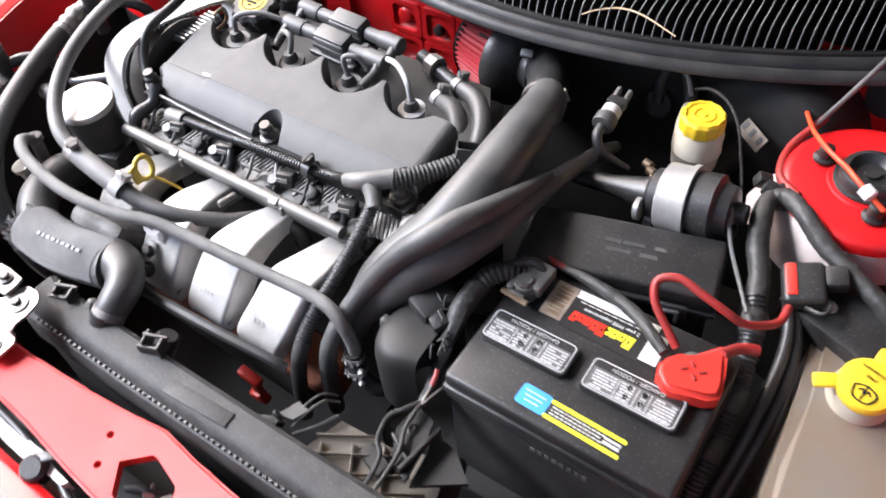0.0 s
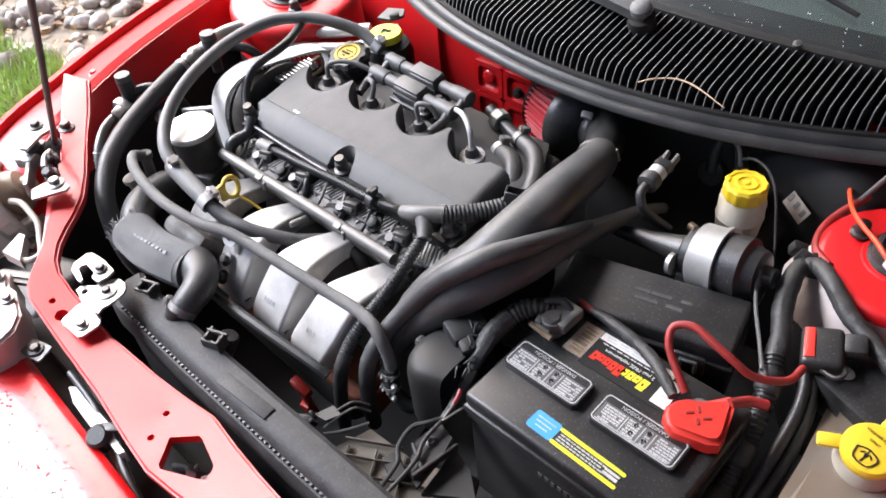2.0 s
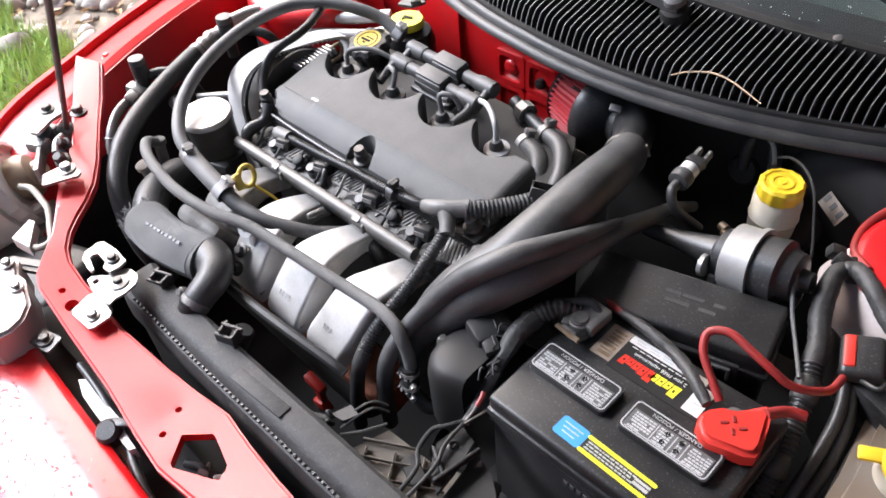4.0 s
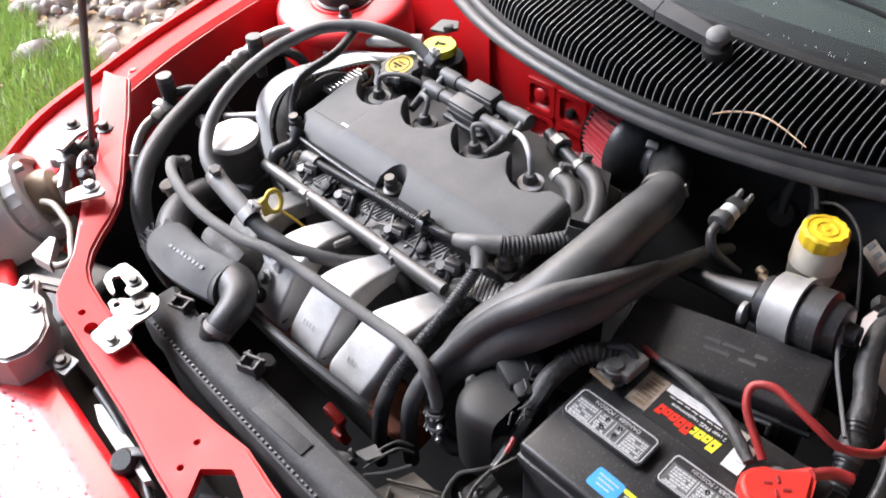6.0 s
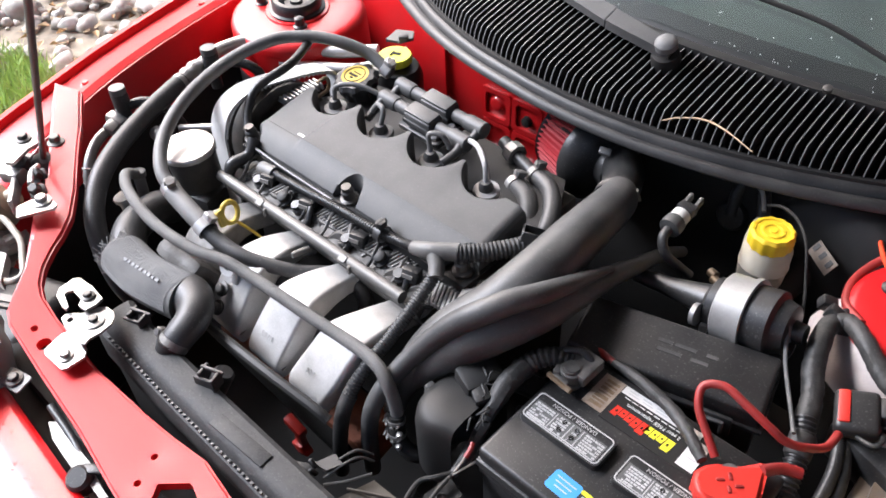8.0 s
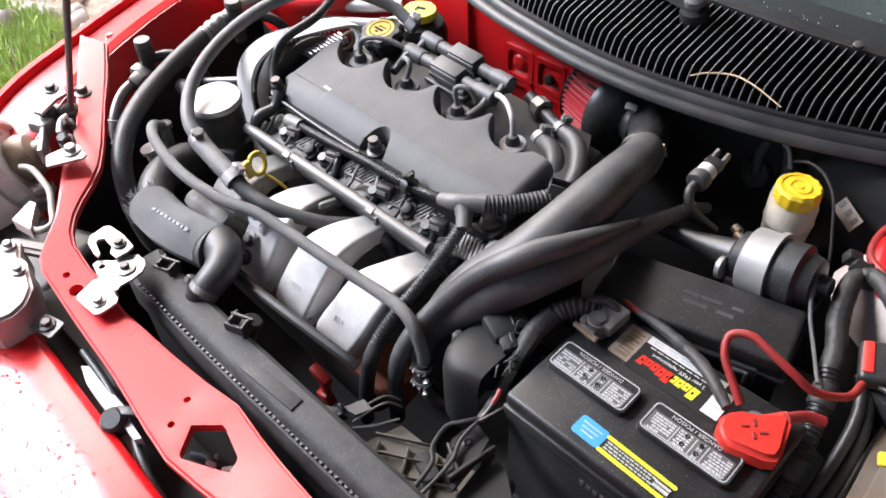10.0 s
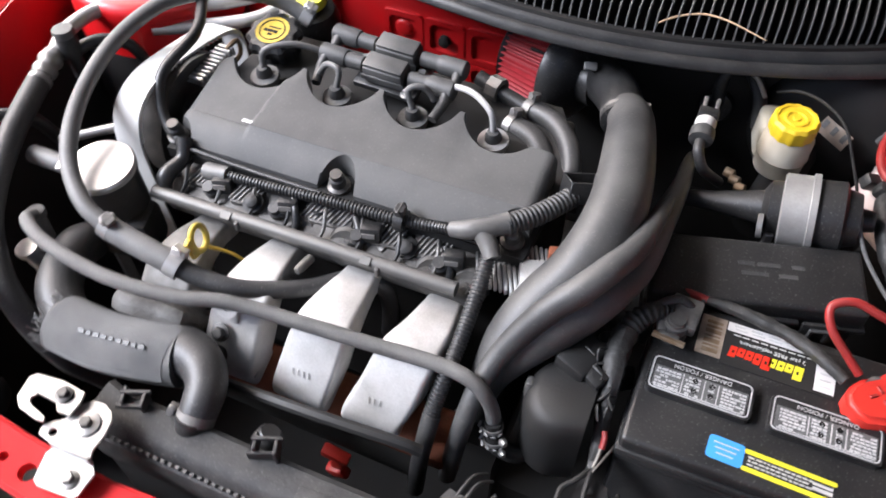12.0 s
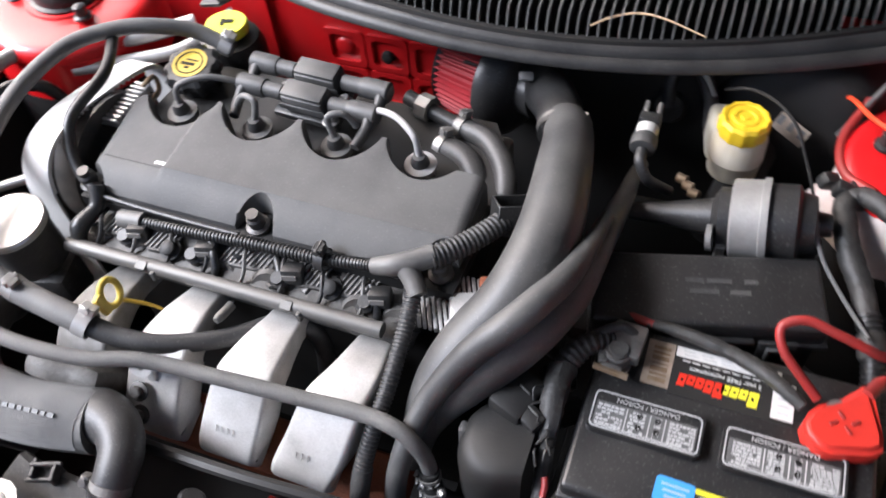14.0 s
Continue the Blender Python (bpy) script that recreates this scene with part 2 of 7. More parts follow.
def solo(name, bm, mat, label, category, base=(0, 0, 0), group="", kind="", smooth=38):
    ob = new(name, finish(name, bm, mat, base, smooth))
    ob.location = base
    ob["base"] = list(base)
    return tagged(ob, label, category, group, kind)


def smooth_path(pts, n=8):
    pts = [Vector(p) for p in pts]
    if len(pts) == 2:
        return [pts[0].lerp(pts[1], i / n) for i in range(n + 1)]
    ext = [pts[0] * 2 - pts[1], *pts, pts[-1] * 2 - pts[-2]]
    out = []
    for i in range(1, len(ext) - 2):
        a, b, c, d = ext[i - 1:i + 3]
        for k in range(n):
            t = k / n
            out.append(0.5 * (2 * b + (c - a) * t + (2 * a - 5 * b + 4 * c - d) * t * t + (3 * b - a - 3 * c + d) * t ** 3))
    return out + [pts[-1]]


def lerp_list(vals, n):
    out = []
    for a, b in zip(vals, vals[1:]):
        out += [a + (b - a) * k / n for k in range(n)]
    return out + [vals[-1]]


def tube(bm, pts, r, seg=14, n=8, cap=True, ribs=None, flat=1.0, side=None, lumps=0.0):
    """A swept tube. lumps: uneven wrapping. r: radius or one per point. ribs: (pitch, depth) for corrugation. flat squeezes it across side."""
    path = smooth_path(pts, n)
    radii = [r] * len(path) if not isinstance(r, (list, tuple)) else lerp_list(list(r), n)
    if ribs:
        length = [0.0]
        for a, b in zip(path, path[1:]):
            length.append(length[-1] + (b - a).length)
        count = max(4, int(length[-1] / ribs[0]) * 4)
        p2, r2, j = [], [], 0
        for i in range(count + 1):
            s = length[-1] * i / count
            while j < len(length) - 2 and length[j + 1] < s:
                j += 1
            u = (s - length[j]) / max(1e-9, length[j + 1] - length[j])
            p2.append(path[j].lerp(path[j + 1], u))
            r2.append(radii[j] + (radii[j + 1] - radii[j]) * u - (ribs[1] if i % 4 in (0, 3) else 0))
        path, radii = p2, r2
    tan = [(path[min(i + 1, len(path) - 1)] - path[max(i - 1, 0)]).normalized() for i in range(len(path))]
    up = Vector(side) if side else (V(0, 0, 1) if abs(tan[0].z) < 0.9 else V(1, 0, 0))
    rings = []
    rng = random.Random(len(path))
    wob = [rng.uniform(-1, 1) for _ in range(seg)]
    for p, t, rad in zip(path, tan, radii):
        wob = [0.6 * w + 0.4 * rng.uniform(-1, 1) for w in wob]
        whole = rng.uniform(-0.5, 0.5)
        up = (up - up.dot(t) * t).normalized()
        side2 = t.cross(up)
        rings.append([bm.verts.new(p + rad * (1 + lumps * (wob[k] + whole)) * (math.cos(a) * flat * up + math.sin(a) * side2))
                      for k, a in ((k, 2 * math.pi * k / seg) for k in range(seg))])
    for a, b in zip(rings, rings[1:]):
        for k in range(seg):
            bm.faces.new((a[k], a[(k + 1) % seg], b[(k + 1) % seg], b[k]))
    if cap:
        bm.faces.new(rings[0][::-1])
        bm.faces.new(rings[-1])
    return bm


def axes_for(d):
    d = Vector(d).normalized()
    u = d.cross(V(0, 0, 1) if abs(d.z) < 0.9 else V(1, 0, 0)).normalized()
    return d, u, d.cross(u)


def lathe(bm, profile, loc, axis=(0, 0, 1), seg=24, lobes=None, ring=False):
    """Revolves (radius, height) points round an axis through loc. lobes: (count, depth) scallops the rim; ring: a closed hoop."""
    d, u, v = axes_for(axis)
    loc = Vector(loc)
    rings = []
    for r, h in profile:
        if r < 1e-6:
            rings.append([bm.verts.new(loc + d * h)])
        else:
            hoop = []
            for k in range(seg):
                a = 2 * math.pi * k / seg
                rr = r * (1 - (lobes[1] if lobes and (k * lobes[0] * 2 // seg) % 2 else 0))
                hoop.append(bm.verts.new(loc + d * h + rr * (math.cos(a) * u + math.sin(a) * v)))
            rings.append(hoop)
    for a, b in zip(rings, rings[1:] + rings[:1] if ring else rings[1:]):
        if len(a) == 1 and len(b) == 1:
            continue
        for k in range(seg):
            k2 = (k + 1) % seg
            if len(a) == 1:
                bm.faces.new((a[0], b[k2], b[k]))
            elif len(b) == 1:
                bm.faces.new((a[k], a[k2], b[0]))
            else:
                bm.faces.new((a[k], a[k2], b[k2], b[k]))
    for hoop, flip in ((rings[0], True), (rings[-1], False)):
        if len(hoop) > 1 and not ring:
            bm.faces.new(hoop[::-1] if flip else hoop)
    return bm


def box(bm, size, m, bevel=0.002, segs=2):
    if not isinstance(m, Matrix):
        m = pose(*m)
    made = bmesh.ops.create_cube(bm, size=1.0, matrix=m @ Matrix.Diagonal((*size, 1)))
    if bevel:
        edges = list({e for v in made["verts"] for e in v.link_edges})
        bmesh.ops.bevel(bm, geom=edges, offset=bevel, segments=segs, profile=0.5, affect="EDGES")
    return bm


def plate(bm, outer, thick, holes=(), height=lambda x, y: 0.0, m=None):
    """A flat or gently curved sheet: an outline in x and y with holes, extruded downwards by thick."""
    edges = []
    for loop in (outer, *holes):
        vs = [bm.verts.new((x, y, 0)) for x, y in loop]
        edges += [bm.edges.new((vs[i], vs[(i + 1) % len(vs)])) for i in range(len(vs))]
    made = bmesh.ops.triangle_fill(bm, use_beauty=True, use_dissolve=False, edges=edges)
    faces = [g for g in made["geom"] if isinstance(g, bmesh.types.BMFace)]
    ext = bmesh.ops.extrude_face_region(bm, geom=faces)
    low = [g for g in ext["geom"] if isinstance(g, bmesh.types.BMVert)]
    for v in low:
        v.co.z -= thick
    for v in {v for f in faces for v in f.verts} | set(low):
        v.co.z += height(v.co.x, v.co.y)
        if m is not None:
            v.co = m @ v.co
    return bm


def ring2d(cx, cy, r, n=14, ry=None):
    return [(cx + r * math.cos(2 * math.pi * k / n), cy + (ry or r) * math.sin(2 * math.pi * k / n)) for k in range(n)]


def round_rect(x0, y0, x1, y1, r, n=4):
    out = []
    for cx, cy, a0 in ((x1 - r, y1 - r, 0), (x0 + r, y1 - r, 90), (x0 + r, y0 + r, 180), (x1 - r, y0 + r, 270)):
        out += [(cx + r * math.cos(radians(a0 + 90 * k / n)), cy + r * math.sin(radians(a0 + 90 * k / n))) for k in range(n + 1)]
    return out


def bolt(parent, loc, axis=(0, 0, 1), r=0.006, h=0.006, mat=None, washer=True):
    bm = bmesh.new()
    if washer:
        lathe(bm, [(r * 1.55, 0), (r * 1.55, h * 0.2), (r * 1.1, h * 0.35)], loc, axis, 18)
    lathe(bm, [(r, h * 0.2), (r, h), (r * 0.8, h * 1.15), (0, h * 1.15)], loc, axis, 6)
    return part("bolt", bm, mat or DARKSTEEL, parent, smooth=25)


def clamp(parent, loc, axis, r, w=0.010, mat=None, knob=(0, 0, 1), name="clamp"):
    bm = bmesh.new()
    lathe(bm, [(r, -w / 2), (r + 0.0014, -w / 2), (r + 0.0014, w / 2), (r, w / 2)], loc, axis, 24, ring=True)
    k = Vector(knob)
    d = Vector(axis).normalized()
    k = (k - k.dot(d) * d).normalized()
    t = d.cross(k)
    box(bm, (0.012, w * 1.1, 0.008), Matrix.Translation(Vector(loc) + k * (r + 0.005)) @ Matrix((t, d, k)).transposed().to_4x4(), 0.001, 1)
    lathe(bm, [(0.0035, -0.008), (0.0035, 0.008)], Vector(loc) + k * (r + 0.006), t, 8)
    return part(name, bm, mat or STEEL, parent, "plated worm-drive hose clamp" if name == "clamp" else "")


def writing(text, size, m, mat, parent, name="lettering"):
    cu = bpy.data.curves.new(name, "FONT")
    cu.body, cu.size, cu.extrude, cu.align_x, cu.align_y = text, size, 0.0002, "CENTER", "CENTER"
    tmp = new(name, cu)
    bpy.context.view_layer.update()
    me = bpy.data.meshes.new_from_object(tmp.evaluated_get(bpy.context.evaluated_depsgraph_get()))
    bpy.data.objects.remove(tmp)
    me.transform(Matrix.Translation(-Vector(parent["base"])) @ m)
    me.materials.clear()
    me.materials.append(mat)
    ob = new(name, me)
    ob.parent = parent
    ob["base"] = list(parent["base"])
    return ob


def slab(bm, x0, y0, x1, y1, z, h=0.0006):
    return box(bm, (x1 - x0, y1 - y0, h), ((x0 + x1) / 2, (y0 + y1) / 2, z), 0)


# ---- ground ----
def ground_sheet():
    bm = bmesh.new()
    bmesh.ops.create_grid(bm, x_segments=60, y_segments=60, size=1.0)
    for v in bm.verts:
        x, y = v.co.x, v.co.y
        v.co.x, v.co.y = math.copysign(abs(x) ** 3, x) * 1500, math.copysign(abs(y) ** 3, y) * 1500
        v.co.z = 0.01 * noise.noise(v.co * 0.8) if v.co.length < 40 else 0
    return solo("ground", bm, EARTH, "bare stony earth reaching the horizon", "ground", kind="structure")


ground_sheet()


def stones():
    rng = random.Random(4)
    balls = []
    for level in (1, 2):
        bm = bmesh.new()
        bmesh.ops.create_icosphere(bm, subdivisions=level, radius=1.0)
        bm.verts.index_update()
        balls.append(([v.co.copy() for v in bm.verts], [tuple(v.index for v in f.verts) for f in bm.faces]))
        bm.free()
    verts, faces = [], []
    for i in range(2600):
        x, y = -rng.uniform(1.5, 4.6), rng.uniform(-0.6, 4.2)
        if grassy(x, y) and rng.random() < 0.96:
            continue
        r = rng.choice((0.012, 0.018, 0.018, 0.026, 0.034, 0.045, 0.060)) * rng.uniform(0.7, 1.25)
        squash = V(rng.uniform(0.8, 1.4), rng.uniform(0.7, 1.1), rng.uniform(0.5, 0.85))
        turn = Euler((rng.uniform(-.5, .5), rng.uniform(-.5, .5), rng.uniform(0, 6.3))).to_matrix()
        seed = V(rng.uniform(0, 50), rng.uniform(0, 50), 0)
        ball, k = balls[r > 0.028], len(verts)
        for p in ball[0]:
            c = p * r * (1 + 0.55 * noise.noise(p * 1.1 + seed))
            verts.append(tuple(turn @ V(c.x * squash.x, c.y * squash.y, c.z * squash.z) + V(x, y, r * 0.3)))
        faces += [tuple(k + j for j in f) for f in ball[1]]
    me = bpy.data.meshes.new("loose_stones")
    me.from_pydata(verts, [], faces)
    me.shade_smooth()
    me.materials.append(STONE)
    return tagged(new("loose_stones", me), "pale broken stones lying loose on the ground", "stones", kind="stuff")


def litter():
    """Dry leaves and twigs between the stones."""
    rng = random.Random(6)
    verts, faces = [], []
    for i in range(3000):
        x, y = -rng.uniform(1.5, 4.4), rng.uniform(-0.4, 4.2)
        if grassy(x, y) and rng.random() < 0.9:
            continue
        a, n, w = rng.uniform(0, 6.3), rng.uniform(0.014, 0.040), rng.uniform(0.005, 0.015)
        z, lift = rng.uniform(0.008, 0.035), rng.uniform(-0.006, 0.016)
        d, e, k = V(math.cos(a), math.sin(a), 0), V(-math.sin(a), math.cos(a), 0), len(verts)
        o = V(x, y, z)
        verts += [o - d * n, o - e * w + V(0, 0, lift), o + d * n, o + e * w + V(0, 0, lift), o + V(0, 0, -0.003)]
        faces += [(k, k + 1, k + 4), (k + 1, k + 2, k + 4), (k + 2, k + 3, k + 4), (k + 3, k, k + 4)]
    me = bpy.data.meshes.new("leaf_litter")
    me.from_pydata([tuple(v) for v in verts], [], faces)
    me.materials.append(LITTER)
    return tagged(new("leaf_litter", me), "dry brown leaves scattered between the stones", "leaves", kind="stuff")


def grassy(x, y):
    return y < 0.86 - 0.25 * (x + 2.45) * (x > -2.45) + 0.12 * noise.noise(V(x * 4, y * 4, 1)) - 0.35 * max(0, x + 2.2)


def grass():
    rng = random.Random(5)
    verts, faces = [], []
    while len(verts) < 3 * 34000:
        x, y = -rng.uniform(1.9, 4.6), rng.uniform(-0.6, 1.6)
        if not grassy(x, y):
            continue
        a, h = rng.uniform(0, 6.3), rng.uniform(0.03, 0.09)
        w, lean = 0.005, V(rng.uniform(-1, 1), rng.uniform(-1, 1), 0) * h * 0.7
        k = len(verts)
        verts += [(x - w * math.cos(a), y - w * math.sin(a), 0), (x + w * math.cos(a), y + w * math.sin(a), 0), (x + lean.x, y + lean.y, h)]
        faces.append((k, k + 1, k + 2))
    me = bpy.data.meshes.new("grass")
    me.from_pydata(verts, [], faces)
    me.materials.append(GRASS)
    return tagged(new("grass", me), "patch of bright green grass beside the stones", "grass", kind="stuff")


stones()
litter()
grass()

# ---- car body ----
car = thing("car", "red car seen round its open engine bay", "car", (0, 0.5, 0.3))


def support_height(x, y):
    ax = abs(x)
    return 0.803 + 0.03 * min(1, (ax / 0.30) ** 2) + max(0, ax - 0.30) * 0.20


def radiator_support():
    inner = [(0.0, 0.158), (-0.05, 0.151), (-0.10, 0.146), (-0.188, 0.140), (-0.245, 0.142), (-0.284, 0.144), (-0.320, 0.148), (-0.340, 0.156), (-0.360, 0.172), (-0.378, 0.194), (-0.394, 0.218), (-0.412, 0.240), (-0.446, 0.266), (-0.507, 0.307), (-0.555, 0.340), (-0.62, 0.380)]
    outer = [(-0.66, 0.36), (-0.61, 0.328), (-0.555, 0.292), (-0.495, 0.254), (-0.441, 0.211), (-0.405, 0.179), (-0.373, 0.152), (-0.348, 0.124), (-0.330, 0.106), (-0.310, 0.098), (-0.225, 0.090), (-0.132, 0.083), (-0.05, 0.072), (0.0, 0.067)]
    loop = [p for p in inner[1:]] + outer[:-1] + [(0.0, 0.067)] + [(-x, y) for x, y in outer[:-1]][::-1] + [(-x, y) for x, y in inner[1:]][::-1] + [(0.0, 0.158)]
    diamond = [(-0.014, 0.108), (-0.010, 0.112), (0.010, 0.131), (0.016, 0.131), (0.054, 0.120), (0.058, 0.115), (0.062, 0.104), (0.056, 0.100), (0.012, 0.079), (0.006, 0.081)]
    holes = [diamond, ring2d(-0.044, 0.123, 0.004), ring2d(-0.030, 0.094, 0.004), ring2d(-0.258, 0.114, 0.0085), ring2d(-0.285, 0.117, 0.0045),
             ring2d(-0.49, 0.245, 0.007)]
    bm = bmesh.new()
    plate(bm, loop, 0.012, holes, support_height)
    near = {(round(x, 4), round(y, 4)) for x, y in loop}
    rim = [e for e in bm.edges if len(e.link_faces) == 2 and all((round(v.co.x, 4), round(v.co.y, 4)) in near for v in e.verts) and e.calc_face_angle(0) > 0.9 and all(v.co.z > support_height(v.co.x, v.co.y) - 0.005 for v in e.verts)]
    bmesh.ops.bevel(bm, geom=rim, offset=0.0035, segments=3, affect="EDGES")
    return part("radiator_support", bm, RED, car, "red painted upper radiator support with a diamond opening")


radiator_support()


def loft(bm, lines):
    rows = [[bm.verts.new(p) for p in line] for line in lines]
    for a, b in zip(rows, rows[1:]):
        for i in range(len(a) - 1):
            bm.faces.new((a[i], a[i + 1], b[i + 1], b[i]))
    return bm


def thicken(bm, t):
    bmesh.ops.recalc_face_normals(bm, faces=bm.faces)
    bmesh.ops.solidify(bm, geom=bm.faces[:], thickness=t)
    return bm


def fender(sgn, name):
    rim = smooth_path([(-0.66, 0.10, 0.79), (-0.72, 0.24, 0.835), (-0.745, 0.37, 0.857), (-0.76, 0.51, 0.880), (-0.77, 0.71, 0.907), (-0.78, 1.0, 0.945), (-0.79, 1.3, 0.97)], 5)
    inner = smooth_path([(-0.60, 0.18, 0.79), (-0.625, 0.27, 0.835), (-0.645, 0.36, 0.860), (-0.668, 0.50, 0.885), (-0.69, 0.71, 0.905), (-0.70, 0.97, 0.925), (-0.71, 1.2, 0.94)], 5)
    lines = []
    for off, dz in ((0.12, -0.75), (0.115, -0.25), (0.09, -0.08), (0.05, -0.025), (0.018, -0.004)):
        lines.append([p + V(-off, 0, dz) for p in rim])
    lines.append([p.copy() for p in rim])
    lines.append([p + V(0.004, 0, -0.012) for p in rim])
    lines.append([p.lerp(q, 0.55) + V(0, 0, -0.008) for p, q in zip(rim, inner)])
    lines.append([p + V(-0.012, 0, 0.0) for p in inner])
    lines.append([p + V(0.0, 0, -0.006) for p in inner])
    bm = bmesh.new()
    loft(bm, [[V(p.x * sgn, p.y, p.z) for p in ln] for ln in lines])
    thicken(bm, 0.0015)
    f = part(name, bm, RED, car, "red front fender with its bolted flange")
    bm = bmesh.new()
    wall = [inner, [p + V(0.004, 0, -0.05) for p in inner], [p + V(0.012, 0, -0.10) for p in inner]]
    loft(bm, [[V((p.x + 0.0015) * sgn, p.y, p.z - 0.007) for p in ln] for ln in wall])
    thicken(bm, 0.002)
    part("inner_fender", bm, RED_DUSTY, car, "dusty dark red inner fender wall")
    # Lower wall coloured near-black to stand in for shade low in the bay.
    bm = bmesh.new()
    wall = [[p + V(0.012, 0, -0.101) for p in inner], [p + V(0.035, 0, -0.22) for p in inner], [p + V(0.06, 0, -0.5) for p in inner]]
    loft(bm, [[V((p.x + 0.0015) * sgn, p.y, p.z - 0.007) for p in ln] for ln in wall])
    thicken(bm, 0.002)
    part("lower_inner_fender", bm, DEEP, car, "lower inner fender coloured near-black for shade")
    for y in (0.42, 0.68, 0.9):
        p = min(rim, key=lambda q: abs(q.y - y)).lerp(min(inner, key=lambda q: abs(q.y - y)), 0.6)
        bolt(f, (p.x * sgn, p.y, p.z - 0.009), (0, 0, 1), 0.006, 0.006, RED)
    return f


fender(1, "fender")
fender(-1, "fender")


def strut_tower(cx, cy, cz, turn, side, k):
    def spin(bm, prof, axis, seg):
        return lathe(bm, [(r * k, h * k) for r, h in prof], (cx, cy, cz), axis, seg)
    lean = (0.06 * math.copysign(1, -cx), -0.05, 1)
    bm = bmesh.new()
    spin(bm, [(0.1255, -0.024), (0.125, -0.014), (0.122, -0.007), (0.116, -0.0025), (0.108, -0.0005), (0.085, 0.0), (0.06, 0.0), (0.058, 0.003), (0.0, 0.003)], lean, 48)
    t = part("strut_tower", bm, RED, car, "glossy red strut tower dome")
    # On the right tower this band is coloured pale to imitate glare.
    bm = bmesh.new()
    spin(bm, [(0.128, -0.085), (0.1265, -0.05), (0.1255, -0.0245)], lean, 48)
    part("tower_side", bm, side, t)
    # Near-black instead of red stands in for shade round the tower's foot.
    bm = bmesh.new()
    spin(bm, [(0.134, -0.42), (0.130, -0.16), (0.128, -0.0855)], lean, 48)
    part("tower_wall", bm, DEEP, t, "lower tower wall coloured near-black for shade")
    bm = bmesh.new()
    spin(bm, [(0.052, 0.002), (0.052, 0.006), (0.046, 0.008), (0.045, 0.020), (0.041, 0.025), (0.034, 0.026), (0.031, 0.022), (0.022, 0.014), (0.012, 0.014), (0.011, 0.019), (0, 0.019)], lean, 32)
    part("strut_mount", bm, BLACK, t, "black rubber strut mount with a sunken nut")
    for j in range(3):
        a = radians(turn + 120 * j)
        bm = bmesh.new()
        lathe(bm, [(0.012, 0.0), (0.012, 0.003), (0.0085, 0.005), (0.008, 0.016), (0.005, 0.018), (0, 0.018)], (cx + 0.074 * k * math.cos(a), cy + 0.074 * k * math.sin(a), cz), (0, 0, 1), 12)
        part("strut_nut", bm, BLACK, t)
    return t


strut_tower(-0.556, 0.750, 0.905, 205, RED, 0.92)
strut_tower(0.490, 0.757, 0.886, 168, PALE_FACE, 0.72)


def firewall():
    bm = bmesh.new()
    box(bm, (1.24, 0.02, 0.25), (0, 0.945, 0.775), 0.004)
    w = part("firewall", bm, RED_DUSTY, car, "dusty red firewall with stamped squares")
    # Near-black instead of red, so the low wall reads dark.
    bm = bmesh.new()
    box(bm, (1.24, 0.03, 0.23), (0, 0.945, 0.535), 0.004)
    part("lower_firewall", bm, DEEP, w, "near-black lower firewall")
    for x in (-0.266, -0.197, -0.128, -0.059):
        for z in (0.742, 0.676):
            bm = bmesh.new()
            o, i = round_rect(-0.033, -0.0315, 0.033, 0.0315, 0.008), round_rect(-0.024, -0.023, 0.024, 0.023, 0.009)
            plate(bm, o, 0.005, [i], m=pose(x, 0.930, z, 90, 0, 0))
            part("stamped_frame", bm, RED_DUSTY, w, smooth=50)
    bm = bmesh.new()
    lathe(bm, [(0.015, 0), (0.013, 0.004), (0.010, 0.005), (0, 0.005)], (-0.266, 0.935, 0.744), (0, -1, 0), 22)
    part("stamped_boss", bm, RED_DUSTY, w, smooth=60)
    bm = bmesh.new()
    lathe(bm, [(0.010, 0), (0.009, 0.008), (0.004, 0.010), (0, 0.010)], (-0.197, 0.935, 0.738), (0, -1, 0), 14)
    part("plug", bm, DEEP, w)
    bm = bmesh.new()
    box(bm, (0.004, 0.008, 0.30), (-0.385, 0.931, 0.70), 0.001, 1)
    part("seam", bm, RED_DUSTY, w)
    bm = bmesh.new()
    box(bm, (0.30, 0.02, 0.17), (0.525, 0.920, 0.835), 0.004)
    part("side_bulkhead", bm, RED, w, "red bulkhead above the strut tower")
    # Added black panel; keeps the firewall's red out of the dark void.
    bm = bmesh.new()
    box(bm, (0.40, 0.06, 0.40), (0.200, 0.890, 0.70), 0.012)
    part("sound_pad", bm, DEEP, w, "black panel added before the firewall")
    return w


firewall()


